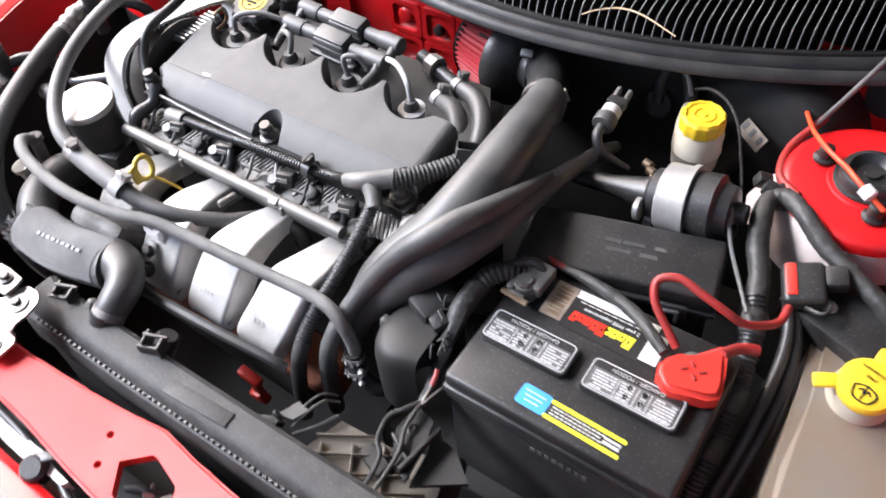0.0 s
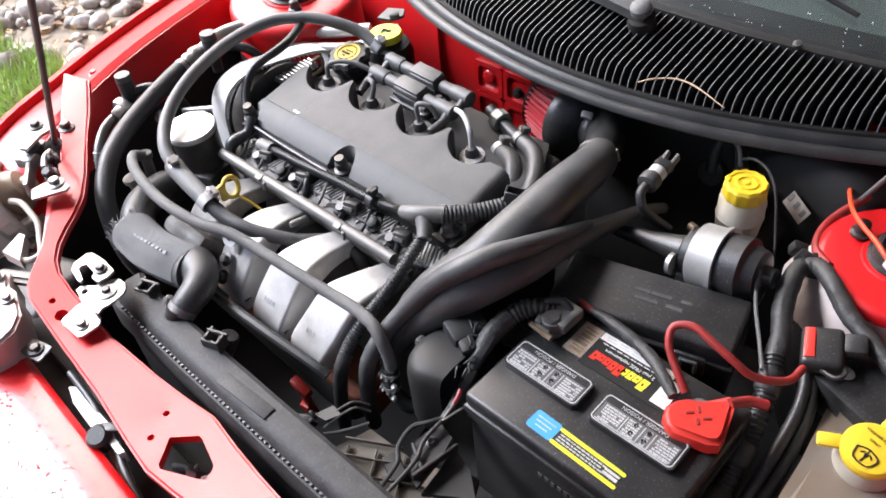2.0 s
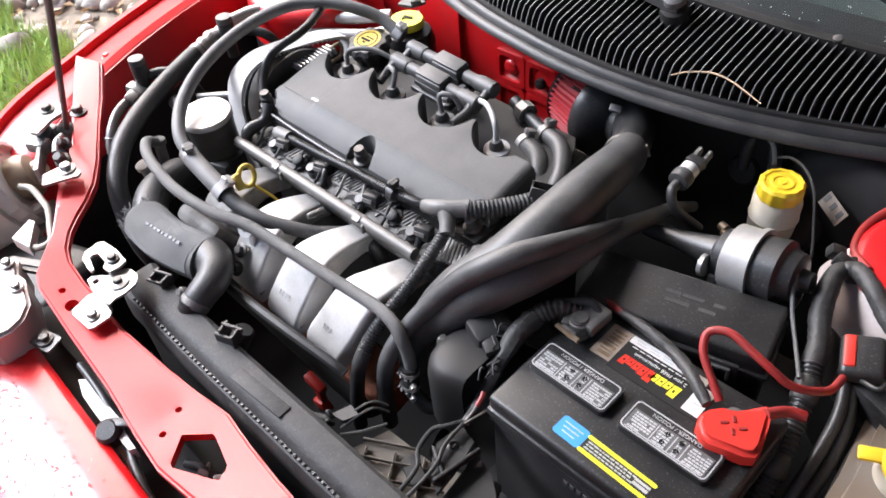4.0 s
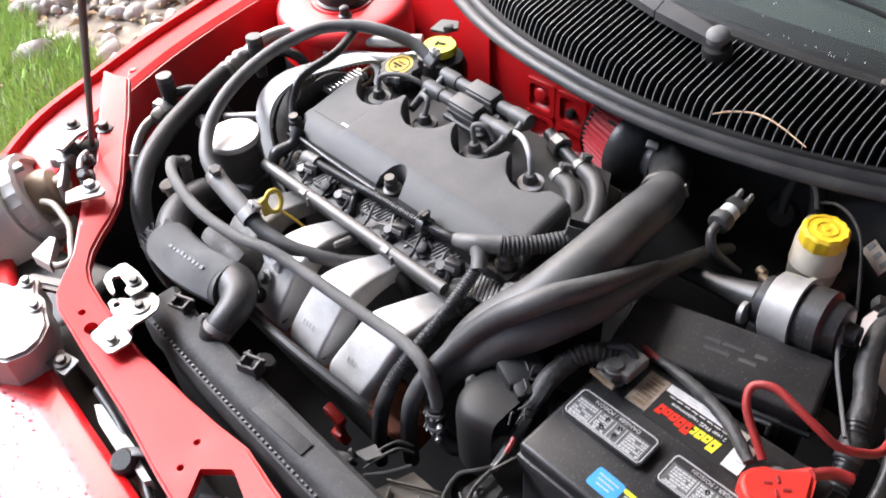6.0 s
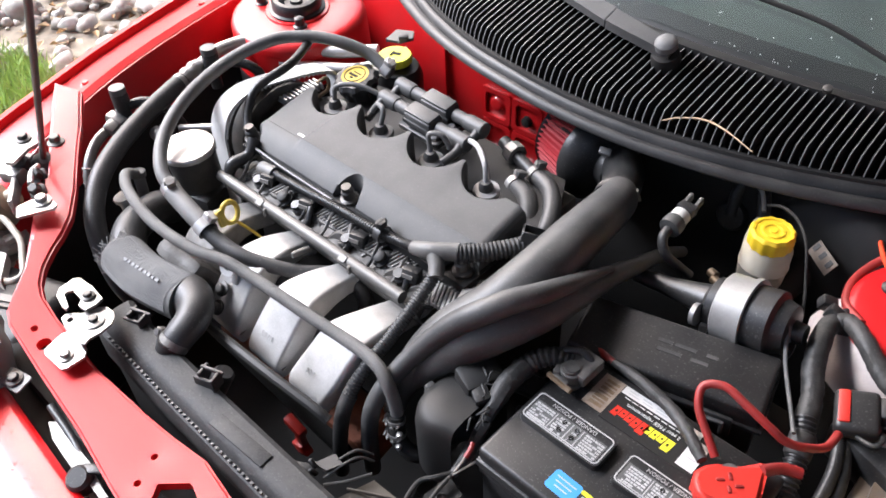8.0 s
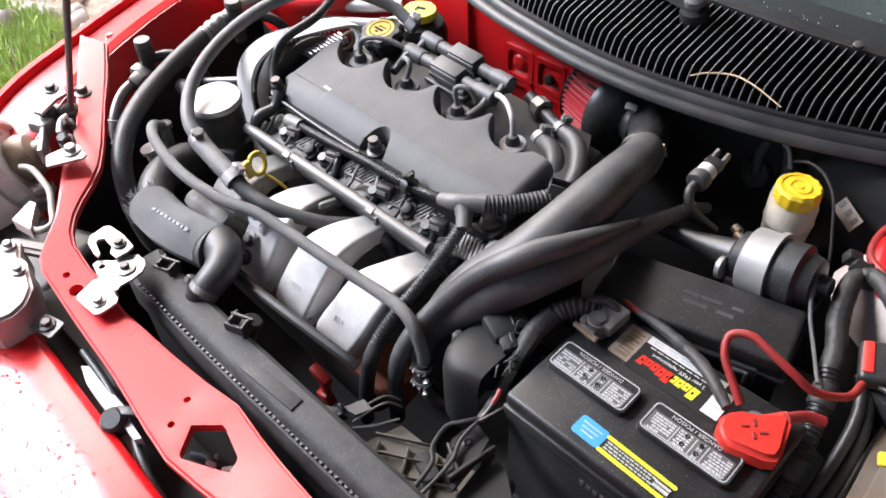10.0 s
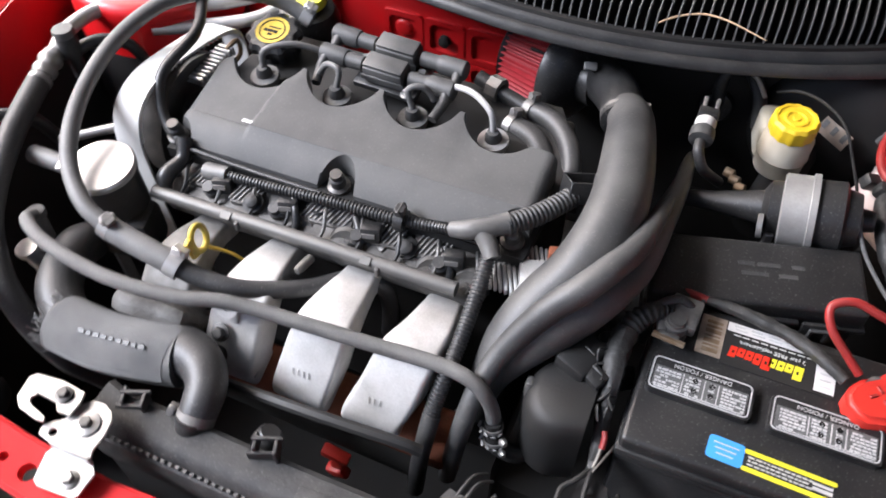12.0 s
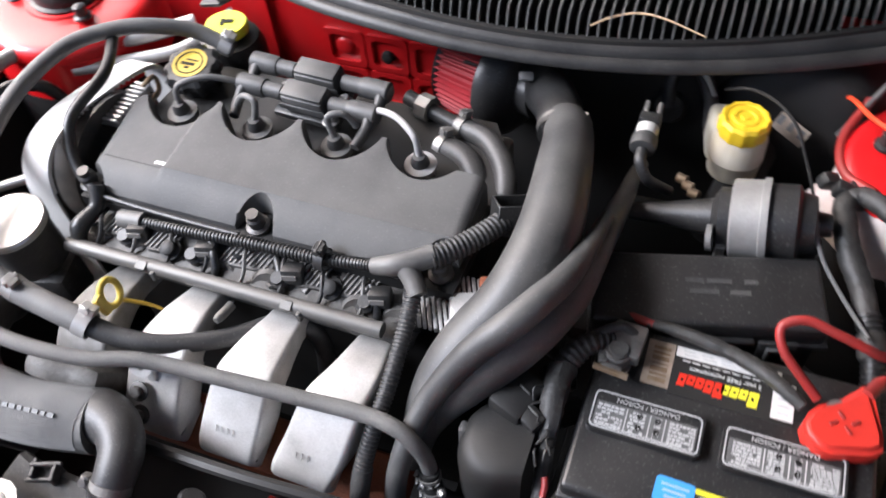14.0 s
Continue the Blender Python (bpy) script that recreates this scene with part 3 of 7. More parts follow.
def bumper():
    xs = [-0.62, -0.52, -0.42, -0.33, -0.28, -0.2, -0.1, 0, 0.1, 0.2, 0.33, 0.45, 0.62]
    def edge(x):
        return 0.059 - 0.043 * max(0, min(0.34, x + 0.29))
    lines = []
    for dy, dz in ((0.0, -0.035), (0.0, -0.006), (-0.010, 0.0), (-0.06, -0.008), (-0.12, -0.024), (-0.19, -0.055), (-0.25, -0.11), (-0.29, -0.19), (-0.30, -0.40)):
        line = []
        for x in xs:
            back = 0.45 * max(0, abs(x) - 0.33) ** 1.5
            line.append(V(x, edge(x) + dy + back, 0.772 + dz - 0.02 * abs(x)))
        lines.append(line)
    bm = bmesh.new()
    loft(bm, lines)
    thicken(bm, 0.003)
    b = part("bumper_cover", bm, RED_WET, car, "wet glossy red bumper cover", smooth=60)
    rng = random.Random(3)
    bm = bmesh.new()
    for i in range(420):
        x, u = rng.uniform(-0.36, 0.02), rng.uniform(0.01, 0.14)
        z = 0.772 - 0.02 * abs(x) - (0.008 * u / 0.06 if u < 0.06 else 0.008 + (u - 0.06) / 0.06 * 0.016 if u < 0.12 else 0.024 + (u - 0.12) / 0.07 * 0.031)
        r = rng.uniform(0.0008, 0.0023)
        lathe(bm, [(r, -0.001), (r * 0.95, r * 0.3), (r * 0.5, r * 0.65), (0, r * 0.72)], (x, edge(x) - 0.01 - u, z - 0.0006), (0, -0.2, 1), 8)
    tagged(part("rain", bm, GLASS, b), "beaded rain drops", kind="stuff")
    return b


bumper()


def tub():
    # Added black floor keeps pale ground from showing through the bay.
    bm = bmesh.new()
    box(bm, (1.26, 1.30, 0.02), (0, 0.73, 0.36), 0)
    part("bay_floor", bm, DEEP, car, "black floor added to close the engine bay below")
    bm = bmesh.new()
    box(bm, (1.0, 0.03, 0.35), (0, 0.10, 0.56), 0.004)
    part("grille_backing", bm, DEEP, car, "black panel behind the bumper")
    # Added black sheet stands in for the darkness of the bumper gap.
    bm = bmesh.new()
    box(bm, (1.0, 0.16, 0.006), (0, 0.075, 0.706), 0.002)
    part("air_shield", bm, DEEP, car, "black sheet added below the gap to keep it dark")
    for x, y, rz in ((0.002, 0.110, 20), (0.020, 0.100, -30), (0.036, 0.112, 50)):
        bm = bmesh.new()
        box(bm, (0.004, 0.014, 0.012), (x, y, 0.748, 0, 20, rz), 0.0015, 1)
        box(bm, (0.003, 0.003, 0.040), (x, y, 0.728, 0, 0, rz), 0.001, 1)
        part("clip", bm, CLEAR, car, "pale plastic clip")


tub()


# ---- unseen open-sided shelter over the car, added to shape the light ----
def shelter():
    # Unseen roof, added to block sky light and darken windscreen reflections.
    bm = bmesh.new()
    box(bm, (4.90, 7.2, 0.06), (1.05, 2.3, 2.75), 0.01)
    solo("ceiling", bm, CEILING, "plain pale boarded ceiling over the car, unseen, blocking sky light", "ceiling", (1.2, 2.3, 2.75), kind="structure")
    bm = bmesh.new()
    box(bm, (0.10, 7.2, 2.80), (3.45, 2.3, 1.37), 0.01)
    solo("wall_east", bm, CEILING, "plain pale side wall beside the car, unseen", "wall", (3.45, 2.3, 0), kind="structure")
    # Unseen wall, added to weaken the light arriving from the front.
    bm = bmesh.new()
    box(bm, (4.2, 0.10, 2.80), (1.40, -2.40, 1.37), 0.01)
    solo("wall_north", bm, CEILING, "plain pale end wall before the car, unseen, dimming front light", "wall", (1.4, -2.4, 0), kind="structure")
    bm = bmesh.new()
    box(bm, (4.6, 0.10, 2.80), (1.20, 5.95, 1.37), 0.01)
    solo("wall_south", bm, CEILING, "plain pale end wall behind the car, unseen", "wall", (1.2, 5.95, 0), kind="structure")


shelter()


# ---- cowl, windscreen, wipers ----
cowl = thing("cowl_grille", "black ribbed plastic cowl grille below the windscreen", "cowl grille", (0, 0.8, 0.94))


def y_low(x):
    return 0.744 + 0.65 * x ** 2


def y_up(x):
    return 0.772 + 0.72 * x ** 2


def z_up(x):
    return 0.952 - 0.03 * abs(x + 0.1)


def cowl_seal():
    xs = [-0.66 + 1.32 * k / 60 for k in range(61)]
    prof = [(0.030, -0.016), (0.006, -0.016), (0.000, -0.012), (0.001, -0.007), (0.007, -0.0035), (0.013, -0.002), (0.019, -0.003), (0.021, -0.0065), (0.024, -0.0065), (0.027, 0.000), (0.032, 0.0035), (0.040, 0.0045), (0.043, 0.003), (0.046, 0.005), (0.050, 0.008), (0.052, -0.02)]
    bm = bmesh.new()
    loft(bm, [[V(x, y_low(x) + dy * (y_up(x) - y_low(x)) / 0.045, z_up(x) - 0.008 + dz) for x in xs] for dy, dz in prof])
    part("seal", bm, SEAL, cowl, "dusty black rubber bonnet seal", smooth=50)
    bm = bmesh.new()
    loft(bm, [[V(x, y_up(x) + dy, z_up(x) + dz) for x in xs] for dy, dz in ((-0.012, -0.02), (-0.004, 0.0), (0.002, 0.001), (0.004, -0.022), (0.045, -0.022), (0.12, -0.004), (0.17, 0.02))])
    part("tray", bm, DEEP, cowl, "black tray under the slats")
    bm = bmesh.new()
    loft(bm, [[V(x, y_slat_end(x) + dy, 0.998 - 0.04 * abs(x + 0.1) + dz) for x in xs] for dy, dz in ((-0.006, -0.02), (-0.004, 0.003), (0.010, 0.003), (0.026, -0.005), (0.050, -0.020), (0.070, -0.034))])
    part("rear_panel", bm, MATT, cowl, "smooth black strip behind the slats", smooth=50)


def y_slat_end(x):
    return 0.905 + 0.35 * (x + 0.0) ** 2 + (0.05 * max(0, -x - 0.05))


cowl_seal()
SLATS = 120
for k in range(SLATS):
    x = -0.64 + 1.28 * k / (SLATS - 1)
    y0, y1, z0, z1 = y_up(x), y_slat_end(x), z_up(x) + 0.001, 0.999 - 0.04 * abs(x + 0.1)
    bm = bmesh.new()
    zc = z0 + 0.024
    pts = [V(x, y0 - 0.001, z0 - 0.008), V(x, y0 + 0.003, z0 + 0.010), V(x, y0 + 0.010, zc - 0.002), V(x, y0 + 0.022, zc + 0.002), V(x, (y0 + y1) / 2 + 0.01, (zc + z1) / 2 + 0.002), V(x, y1, z1)]
    rows = []
    for p in pts:
        rows.append([bm.verts.new(p + V(dx, 0, dz)) for dx, dz in ((-0.0011, -0.022), (-0.0007, 0.0), (0.0007, 0.0), (0.0011, -0.022))])
    for a, b in zip(rows, rows[1:]):
        for i in range(3):
            bm.faces.new((a[i], a[i + 1], b[i + 1], b[i]))
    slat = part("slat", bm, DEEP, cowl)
    # Top and front faces take the paler slat tone, sides stay near-black.
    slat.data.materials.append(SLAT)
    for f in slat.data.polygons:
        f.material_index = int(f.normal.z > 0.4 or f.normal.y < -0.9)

bm = bmesh.new()
lathe(bm, [(0.006, 0), (0.006, 0.004), (0.003, 0.005), (0, 0.005)], (0.263, 0.925, 0.990), (0, -0.3, 1), 14)
part("screw", bm, DARKSTEEL, cowl)


def windscreen():
    w = thing("windscreen", "sloping windscreen spotted with rain over a dark dashboard", "windscreen", (0, 1.05, 1.0))
    def at(x, s, lift=0.0):
        return V(x, 0.957 + 0.30 * x * x + s * 0.80, 0.982 - 0.03 * abs(x) + s * 0.56 + lift)
    xs = [-0.72 + 1.44 * k / 24 for k in range(25)]
    bm = bmesh.new()
    loft(bm, [[at(x, s) for x in xs] for s in (0, 0.25, 0.5, 0.75, 1.0)])
    thicken(bm, 0.005)
    pane = part("pane", bm, GLASS, w, "greenish glass")
    pane.visible_shadow = False
    bm = bmesh.new()
    loft(bm, [[at(x, s, -0.006) for x in xs] for s in (-0.01, 0.030)])
    part("frit_band", bm, MATT, w, "black ceramic band")
    rng = random.Random(9)
    bm = bmesh.new()
    for i in range(80):
        x, s = rng.uniform(-0.25, 0.45), 0.16 * rng.random() ** 2
        r = rng.uniform(0.0004, 0.0010)
        lathe(bm, [(r, -0.001), (r * 0.8, r * 0.4), (0, r * 0.6)], at(x, s, 0.0005), (0, -0.57, 0.82), 8)
    tagged(part("rain", bm, WHITE, w), "small rain drops", kind="stuff")
    d = thing("dashboard", "dull grey dashboard top under the windscreen", "dashboard", (0, 1.4, 0.9))
    bm = bmesh.new()
    loft(bm, [[V(x, y, z) for x in xs] for y, z in ((0.99, 0.955), (1.25, 1.00), (1.55, 1.03), (1.62, 0.98), (1.65, 0.75))])
    part("top_pad", bm, TRIM, d, smooth=60)
    bm = bmesh.new()
    box(bm, (1.44, 0.04, 0.9), (0, 2.1, 1.1), 0.01)
    part("rear_trim", bm, TRIM, d)


windscreen()


def wiper(px, py, pz, pts, blade):
    w = thing("wiper", "matt black windscreen wiper resting on the cowl", "wiper", (px, py, pz))
    bm = bmesh.new()
    lathe(bm, [(0.019, -0.026), (0.019, -0.006), (0.0175, 0.0), (0.014, 0.002)], (px, py, pz), (0, -0.35, 1), 28)
    part("pivot_base", bm, DEEP, w)
    bm = bmesh.new()
    lathe(bm, [(0.0148, 0.0), (0.0145, 0.008), (0.011, 0.012), (0.005, 0.0135), (0, 0.0137)], (px, py, pz + 0.009), (0, -0.35, 1), 28)
    part("pivot_cap", bm, GREYHOSE, w, "dusty grey domed pivot cap")
    bm = bmesh.new()
    if blade:
        tube(bm, [V(px, py, pz + 0.008), *pts], [0.017, 0.013, 0.010, 0.008][:len(pts) + 1], 10, 8, flat=0.45)
        part("arm", bm, COWL, w)
    else:
        plate(bm, [(0.086, 0.852), (0.070, 0.850), (-0.022, 0.868), (-0.030, 0.906), (0.066, 0.878), (0.084, 0.872)], 0.012, m=pose(0, 0, 1.011))
        part("arm_head", bm, COWL, w, smooth=30)
        bm = bmesh.new()
        plate(bm, pts, 0.010, m=pose(0, 0, 1.010))
        part("arm", bm, COWL, w, smooth=30)
    if blade:
        bm = bmesh.new()
        tube(bm, blade, 0.0036, 8, 6)
        part("blade", bm, DEEP, w)
    return w


wiper(0.076, 0.862, 1.000, [(-0.0245, 0.869), (-0.19, 0.921), (-0.30, 0.962), (-0.42, 1.025), (-0.41, 1.045), (-0.29, 0.985), (-0.175, 0.945), (-0.0325, 0.9095)], None)
wiper(0.62, 1.03, 0.985, [V(0.5, 1.06, 1.02), V(0.35, 1.12, 1.075), V(0.15, 1.19, 1.15)], [V(-0.12, 1.018, 1.040), V(0.001, 1.016, 1.035), V(0.082, 1.016, 1.031), V(0.132, 1.017, 1.028), V(0.213, 1.018, 1.021), V(0.299, 1.010, 1.004)])

bm = bmesh.new()
tube(bm, [(0.126, 0.786, 0.958), (0.143, 0.796, 0.964), (0.170, 0.806, 0.968), (0.200, 0.802, 0.969), (0.243, 0.790, 0.964)], [0.001, 0.0013, 0.0013, 0.0011, 0.0007], 6, 6)
solo("pine_needle", bm, STRAW, "dry brown pine needle lying on the cowl", "needle", (0.18, 0.77, 0.95))


# ---- front corner: rod, brackets, lamp ----
def prop_rod():
    r = thing("hood_prop_rod", "thin dark steel rod holding the hood up", "prop rod", (-0.525, 0.268, 0.855))
    bm = bmesh.new()
    tube(bm, [(-0.546, 0.268, 0.852), (-0.536, 0.267, 0.866), (-0.409, 0.259, 1.020), (-0.092, 0.239, 1.406)], 0.0042, 10, 6)
    part("rod", bm, DARKSTEEL, r)
    bm = bmesh.new()
    lathe(bm, [(0.017, -0.010), (0.017, 0.006), (0.013, 0.016), (0.007, 0.022), (0.005, 0.022)], (-0.536, 0.267, 0.862), (0.63, -0.04, 0.77), 20)
    part("grommet", bm, GREYTAPE, r, "grey rubber grommet")


prop_rod()


def corner_bracket():
    b = thing("lamp_bracket", "bright plated bracket bolted at the headlamp corner", "bracket", (-0.53, 0.235, 0.85))
    bm = bmesh.new()
    plate(bm, [(-0.427, 0.183), (-0.449, 0.192), (-0.447, 0.214), (-0.437, 0.231), (-0.412, 0.231), (-0.408, 0.224)], 0.004, m=pose(-0.006, 0, 0.876))
    part("lower_plate", bm, STEEL, b)
    bm = bmesh.new()
    plate(bm, [(-0.568, 0.226), (-0.574, 0.244), (-0.572, 0.266), (-0.556, 0.276), (-0.538, 0.272), (-0.536, 0.256), (-0.519, 0.226), (-0.530, 0.220)], 0.005, m=pose(0, 0, 0.896))
    part("upper_plate", bm, STEEL, b)
    bm = bmesh.new()
    box(bm, (0.078, 0.006, 0.022), (-0.490, 0.206, 0.872, 0, -6, -27), 0.0015)
    part("side_strip", bm, STEEL, b)
    bm = bmesh.new()
    box(bm, (0.028, 0.05, 0.018), (-0.548, 0.236, 0.868, 0, 0, 35), 0.004)
    box(bm, (0.016, 0.03, 0.022), (-0.525, 0.228, 0.872, 0, 0, 35), 0.004)
    part("adjuster", bm, STEEL, b)
    bolt(b, (-0.438, 0.221, 0.8765), (0, 0, 1), 0.008, 0.008, STEEL)
    bolt(b, (-0.562, 0.262, 0.8965), (0, 0, 1), 0.007, 0.007, DARKSTEEL)
    bolt(b, (-0.545, 0.296, 0.880), (0, 0, 1), 0.008, 0.010, DARKSTEEL)
    bm = bmesh.new()
    lathe(bm, [(0.012, -0.01), (0.012, 0.016), (0.007, 0.020), (0.0, 0.020)], (-0.535, 0.240, 0.872), (0.2, -0.2, 1), 10)
    part("stop_screw", bm, BLACK, b)
    for p, q in (((-0.500, 0.246, 0.872), (-0.492, 0.236, 0.890)), ((-0.474, 0.230, 0.868), (-0.468, 0.222, 0.886))):
        bm = bmesh.new()
        lathe(bm, [(0.012, -0.002), (0.012, 0.003), (0.008, 0.004), (0.008, 0.014), (0.006, 0.016), (0, 0.016)], p, Vector(q) - Vector(p), 6)
        part("adjusting_nut", bm, DARKSTEEL, b)
    bm = bmesh.new()
    tube(bm, [(-0.512, 0.252, 0.880), (-0.498, 0.238, 0.884), (-0.478, 0.226, 0.882)], 0.004, 10, 4)
    part("spring_pin", bm, BRIGHT, b)


corner_bracket()


def headlamp():
    h = thing("headlamp", "pale plastic back of a headlamp with its wiring", "headlamp", (-0.5, 0.12, 0.72))
    ax, o = V(0.42, 0.80, 0.36).normalized(), V(-0.610, 0.185, 0.785)
    bm = bmesh.new()
    lathe(bm, [(0.13, -0.17), (0.125, -0.12), (0.105, -0.07), (0.088, -0.030), (0.080, -0.018), (0.080, -0.012), (0.0, -0.010)], o, ax, 36)
    part("housing", bm, CLEAR, h, smooth=40)
    bm = bmesh.new()
    lathe(bm, [(0.070, -0.014), (0.072, 0.0), (0.070, 0.010), (0.060, 0.012), (0.056, 0.006), (0.040, 0.006)], o, ax, 48, (24, 0.025))
    part("bulb_cap", bm, CLEAR, h, "ribbed pale bulb cover", smooth=25)
    bm = bmesh.new()
    lathe(bm, [(0.036, 0.004), (0.035, 0.022), (0.028, 0.034), (0.014, 0.038), (0.013, 0.050), (0, 0.050)], o, ax, 28)
    part("bulb_socket", bm, TANPLASTIC, h, "tan bulb socket")
    for k in range(3):
        a = radians(30 + 120 * k)
        d, u, v = axes_for(ax)
        bm = bmesh.new()
        box(bm, (0.016, 0.016, 0.010), Matrix.Translation(o + d * 0.014 + 0.056 * (math.cos(a) * u + math.sin(a) * v)), 0.003)
        part("lug", bm, CLEAR, h)
    bm = bmesh.new()
    tube(bm, [(-0.560, 0.178, 0.808), (-0.535, 0.186, 0.812), (-0.492, 0.184, 0.806), (-0.476, 0.180, 0.803), (-0.450, 0.168, 0.800), (-0.428, 0.156, 0.796), (-0.436, 0.140, 0.790), (-0.470, 0.130, 0.780)], 0.0048, 10, 6)
    part("wire", bm, WIREPALE, h, "pale sleeved lamp wire")
    bm = bmesh.new()
    plate(bm, [(-0.478, 0.122), (-0.496, 0.156), (-0.486, 0.160), (-0.440, 0.130)], 0.018, m=pose(0, 0, 0.796))
    part("reflector_fin", bm, CLEAR, h)
    bm = bmesh.new()
    box(bm, (0.22, 0.13, 0.05), (-0.50, 0.115, 0.715, 0, 0, 22), 0.02, 3)
    part("lower_shell", bm, BLACK, h)
    bm = bmesh.new()
    plate(bm, round_rect(-0.045, -0.010, 0.045, 0.010, 0.003), 0.006, m=pose(-0.385, 0.122, 0.802, 0, 6, 34))
    plate(bm, round_rect(-0.045, -0.003, 0.045, 0.003, 0.002), 0.006, m=pose(-0.385, 0.122, 0.8045, 0, 6, 34))
    part("frame_bar", bm, RAILM, h)
    bm = bmesh.new()
    plate(bm, [(-0.408, 0.078), (-0.412, 0.100), (-0.400, 0.106), (-0.376, 0.094), (-0.362, 0.096), (-0.318, 0.082), (-0.300, 0.064), (-0.294, 0.044), (-0.300, 0.020), (-0.36, -0.02), (-0.47, 0.02), (-0.46, 0.05)], 0.06, m=pose(0, 0, 0.792, 0, 4, 0))
    bmesh.ops.bevel(bm, geom=[e for e in bm.edges if e.calc_face_angle(0) > 1.0], offset=0.004, segments=2, affect="EDGES")
    part("mount", bm, CLEAR, h, "thick pale mounting block")
    bolt(h, (-0.398, 0.092, 0.822), (0, 0, 1), 0.006, 0.006, STEEL)
    bolt(h, (-0.352, 0.082, 0.818), (0, 0, 1), 0.006, 0.006, STEEL)
    bm = bmesh.new()
    plate(bm, round_rect(-0.018, -0.012, 0.018, 0.012, 0.003), 0.003, [], m=pose(-0.280, 0.070, 0.782, 8, 0, 14))
    part("tab", bm, RAILM, h)
    bolt(h, (-0.280, 0.070, 0.783), (0, 0, 1), 0.007, 0.006, DARKSTEEL)


headlamp()


def gap_hose():
    """The washer line and lamp edge in the gap between bumper and support."""
    g = thing("gap_wiring", "pale edge strip and black wiring behind the bumper", "wiring", (-0.13, 0.06, 0.74))
    bm = bmesh.new()
    plate(bm, [(-0.205, 0.070), (-0.196, 0.078), (-0.168, 0.080), (-0.142, 0.076), (-0.116, 0.076), (-0.090, 0.070), (-0.066, 0.068), (-0.070, 0.061), (-0.096, 0.062), (-0.122, 0.059), (-0.150, 0.060), (-0.178, 0.062)], 0.018, m=pose(0, 0, 0.768))
    part("pale_strip", bm, CLEAR, g)
    bm = bmesh.new()
    tube(bm, [(-0.22, 0.082, 0.772), (-0.17, 0.079, 0.766), (-0.13, 0.073, 0.762), (-0.09, 0.066, 0.755), (-0.04, 0.052, 0.752), (0.02, 0.045, 0.74), (0.10, 0.045, 0.72)], 0.005, 10, 6)
    part("cable", bm, BLACK, g)
    bm = bmesh.new()
    lathe(bm, [(0.015, -0.012), (0.015, 0.010), (0.011, 0.014), (0, 0.014)], (-0.108, 0.060, 0.764), (0.2, -0.3, 1), 14)
    box(bm, (0.03, 0.012, 0.006), (-0.10, 0.075, 0.776, 0, 0, 40), 0.002)
    part("plug", bm, BLACK, g)
    bm = bmesh.new()
    tube(bm, [(-0.10, 0.062, 0.75), (-0.07, 0.058, 0.745), (-0.03, 0.048, 0.742), (0.01, 0.042, 0.735)], 0.006, 12, 6, flat=0.5)
    part("pale_strip", bm, CLEAR, g)


gap_hose()


def radiator_bracket():
    b = thing("radiator_bracket", "bright plated radiator mounting bracket with two bolts", "bracket", (-0.245, 0.14, 0.82))
    bm = bmesh.new()
    low = [(-0.204, 0.109), (-0.200, 0.114), (-0.198, 0.135), (-0.204, 0.141), (-0.248, 0.141), (-0.251, 0.134), (-0.246, 0.110), (-0.240, 0.107)]
    plate(bm, low, 0.0035, [], lambda x, y: 0.830 + (y - 0.12) * 0.1)
    box(bm, (0.044, 0.0035, 0.014), (-0.226, 0.1415, 0.837, 0, 0, 0), 0.001, 1)
    up = [(-0.250, 0.1415), (-0.203, 0.1415), (-0.207, 0.150), (-0.206, 0.165), (-0.209, 0.180), (-0.215, 0.187), (-0.224, 0.191), (-0.237, 0.190), (-0.244, 0.183), (-0.250, 0.164), (-0.258, 0.158), (-0.264, 0.151), (-0.262, 0.144)]
    plate(bm, up, 0.0035, [ring2d(-0.251, 0.150, 0.0042)], lambda x, y: 0.843)
    part("plate", bm, STEEL, b)
    bolt(b, (-0.227, 0.168, 0.8435), (0, 0, 1), 0.006, 0.006)
    bolt(b, (-0.216, 0.122, 0.8305), (0, 0, 1), 0.006, 0.006, STEEL)
    bm = bmesh.new()
    lathe(bm, [(0.0125, 0), (0.0125, 0.002), (0.009, 0.003)], (-0.227, 0.168, 0.843), (0, 0, 1), 24)
    part("washer", bm, STEEL, b)
    c = thing("hose_bracket", "bright plated forked bracket with one bolt", "bracket", (-0.30, 0.19, 0.84))
    bm = bmesh.new()
    outline = [(-0.299, 0.164), (-0.302, 0.184), (-0.297, 0.190), (-0.270, 0.193), (-0.244, 0.191), (-0.241, 0.180), (-0.242, 0.167), (-0.255, 0.166), (-0.262, 0.173), (-0.283, 0.174), (-0.287, 0.168), (-0.284, 0.163), (-0.262, 0.157), (-0.260, 0.153), (-0.268, 0.152), (-0.290, 0.156)]
    plate(bm, outline, 0.004, [], lambda x, y: 0.852)
    part("plate", bm, STEEL, c)
    bolt(c, (-0.259, 0.1815, 0.8535), (0, 0, 1), 0.0055, 0.005)


radiator_bracket()


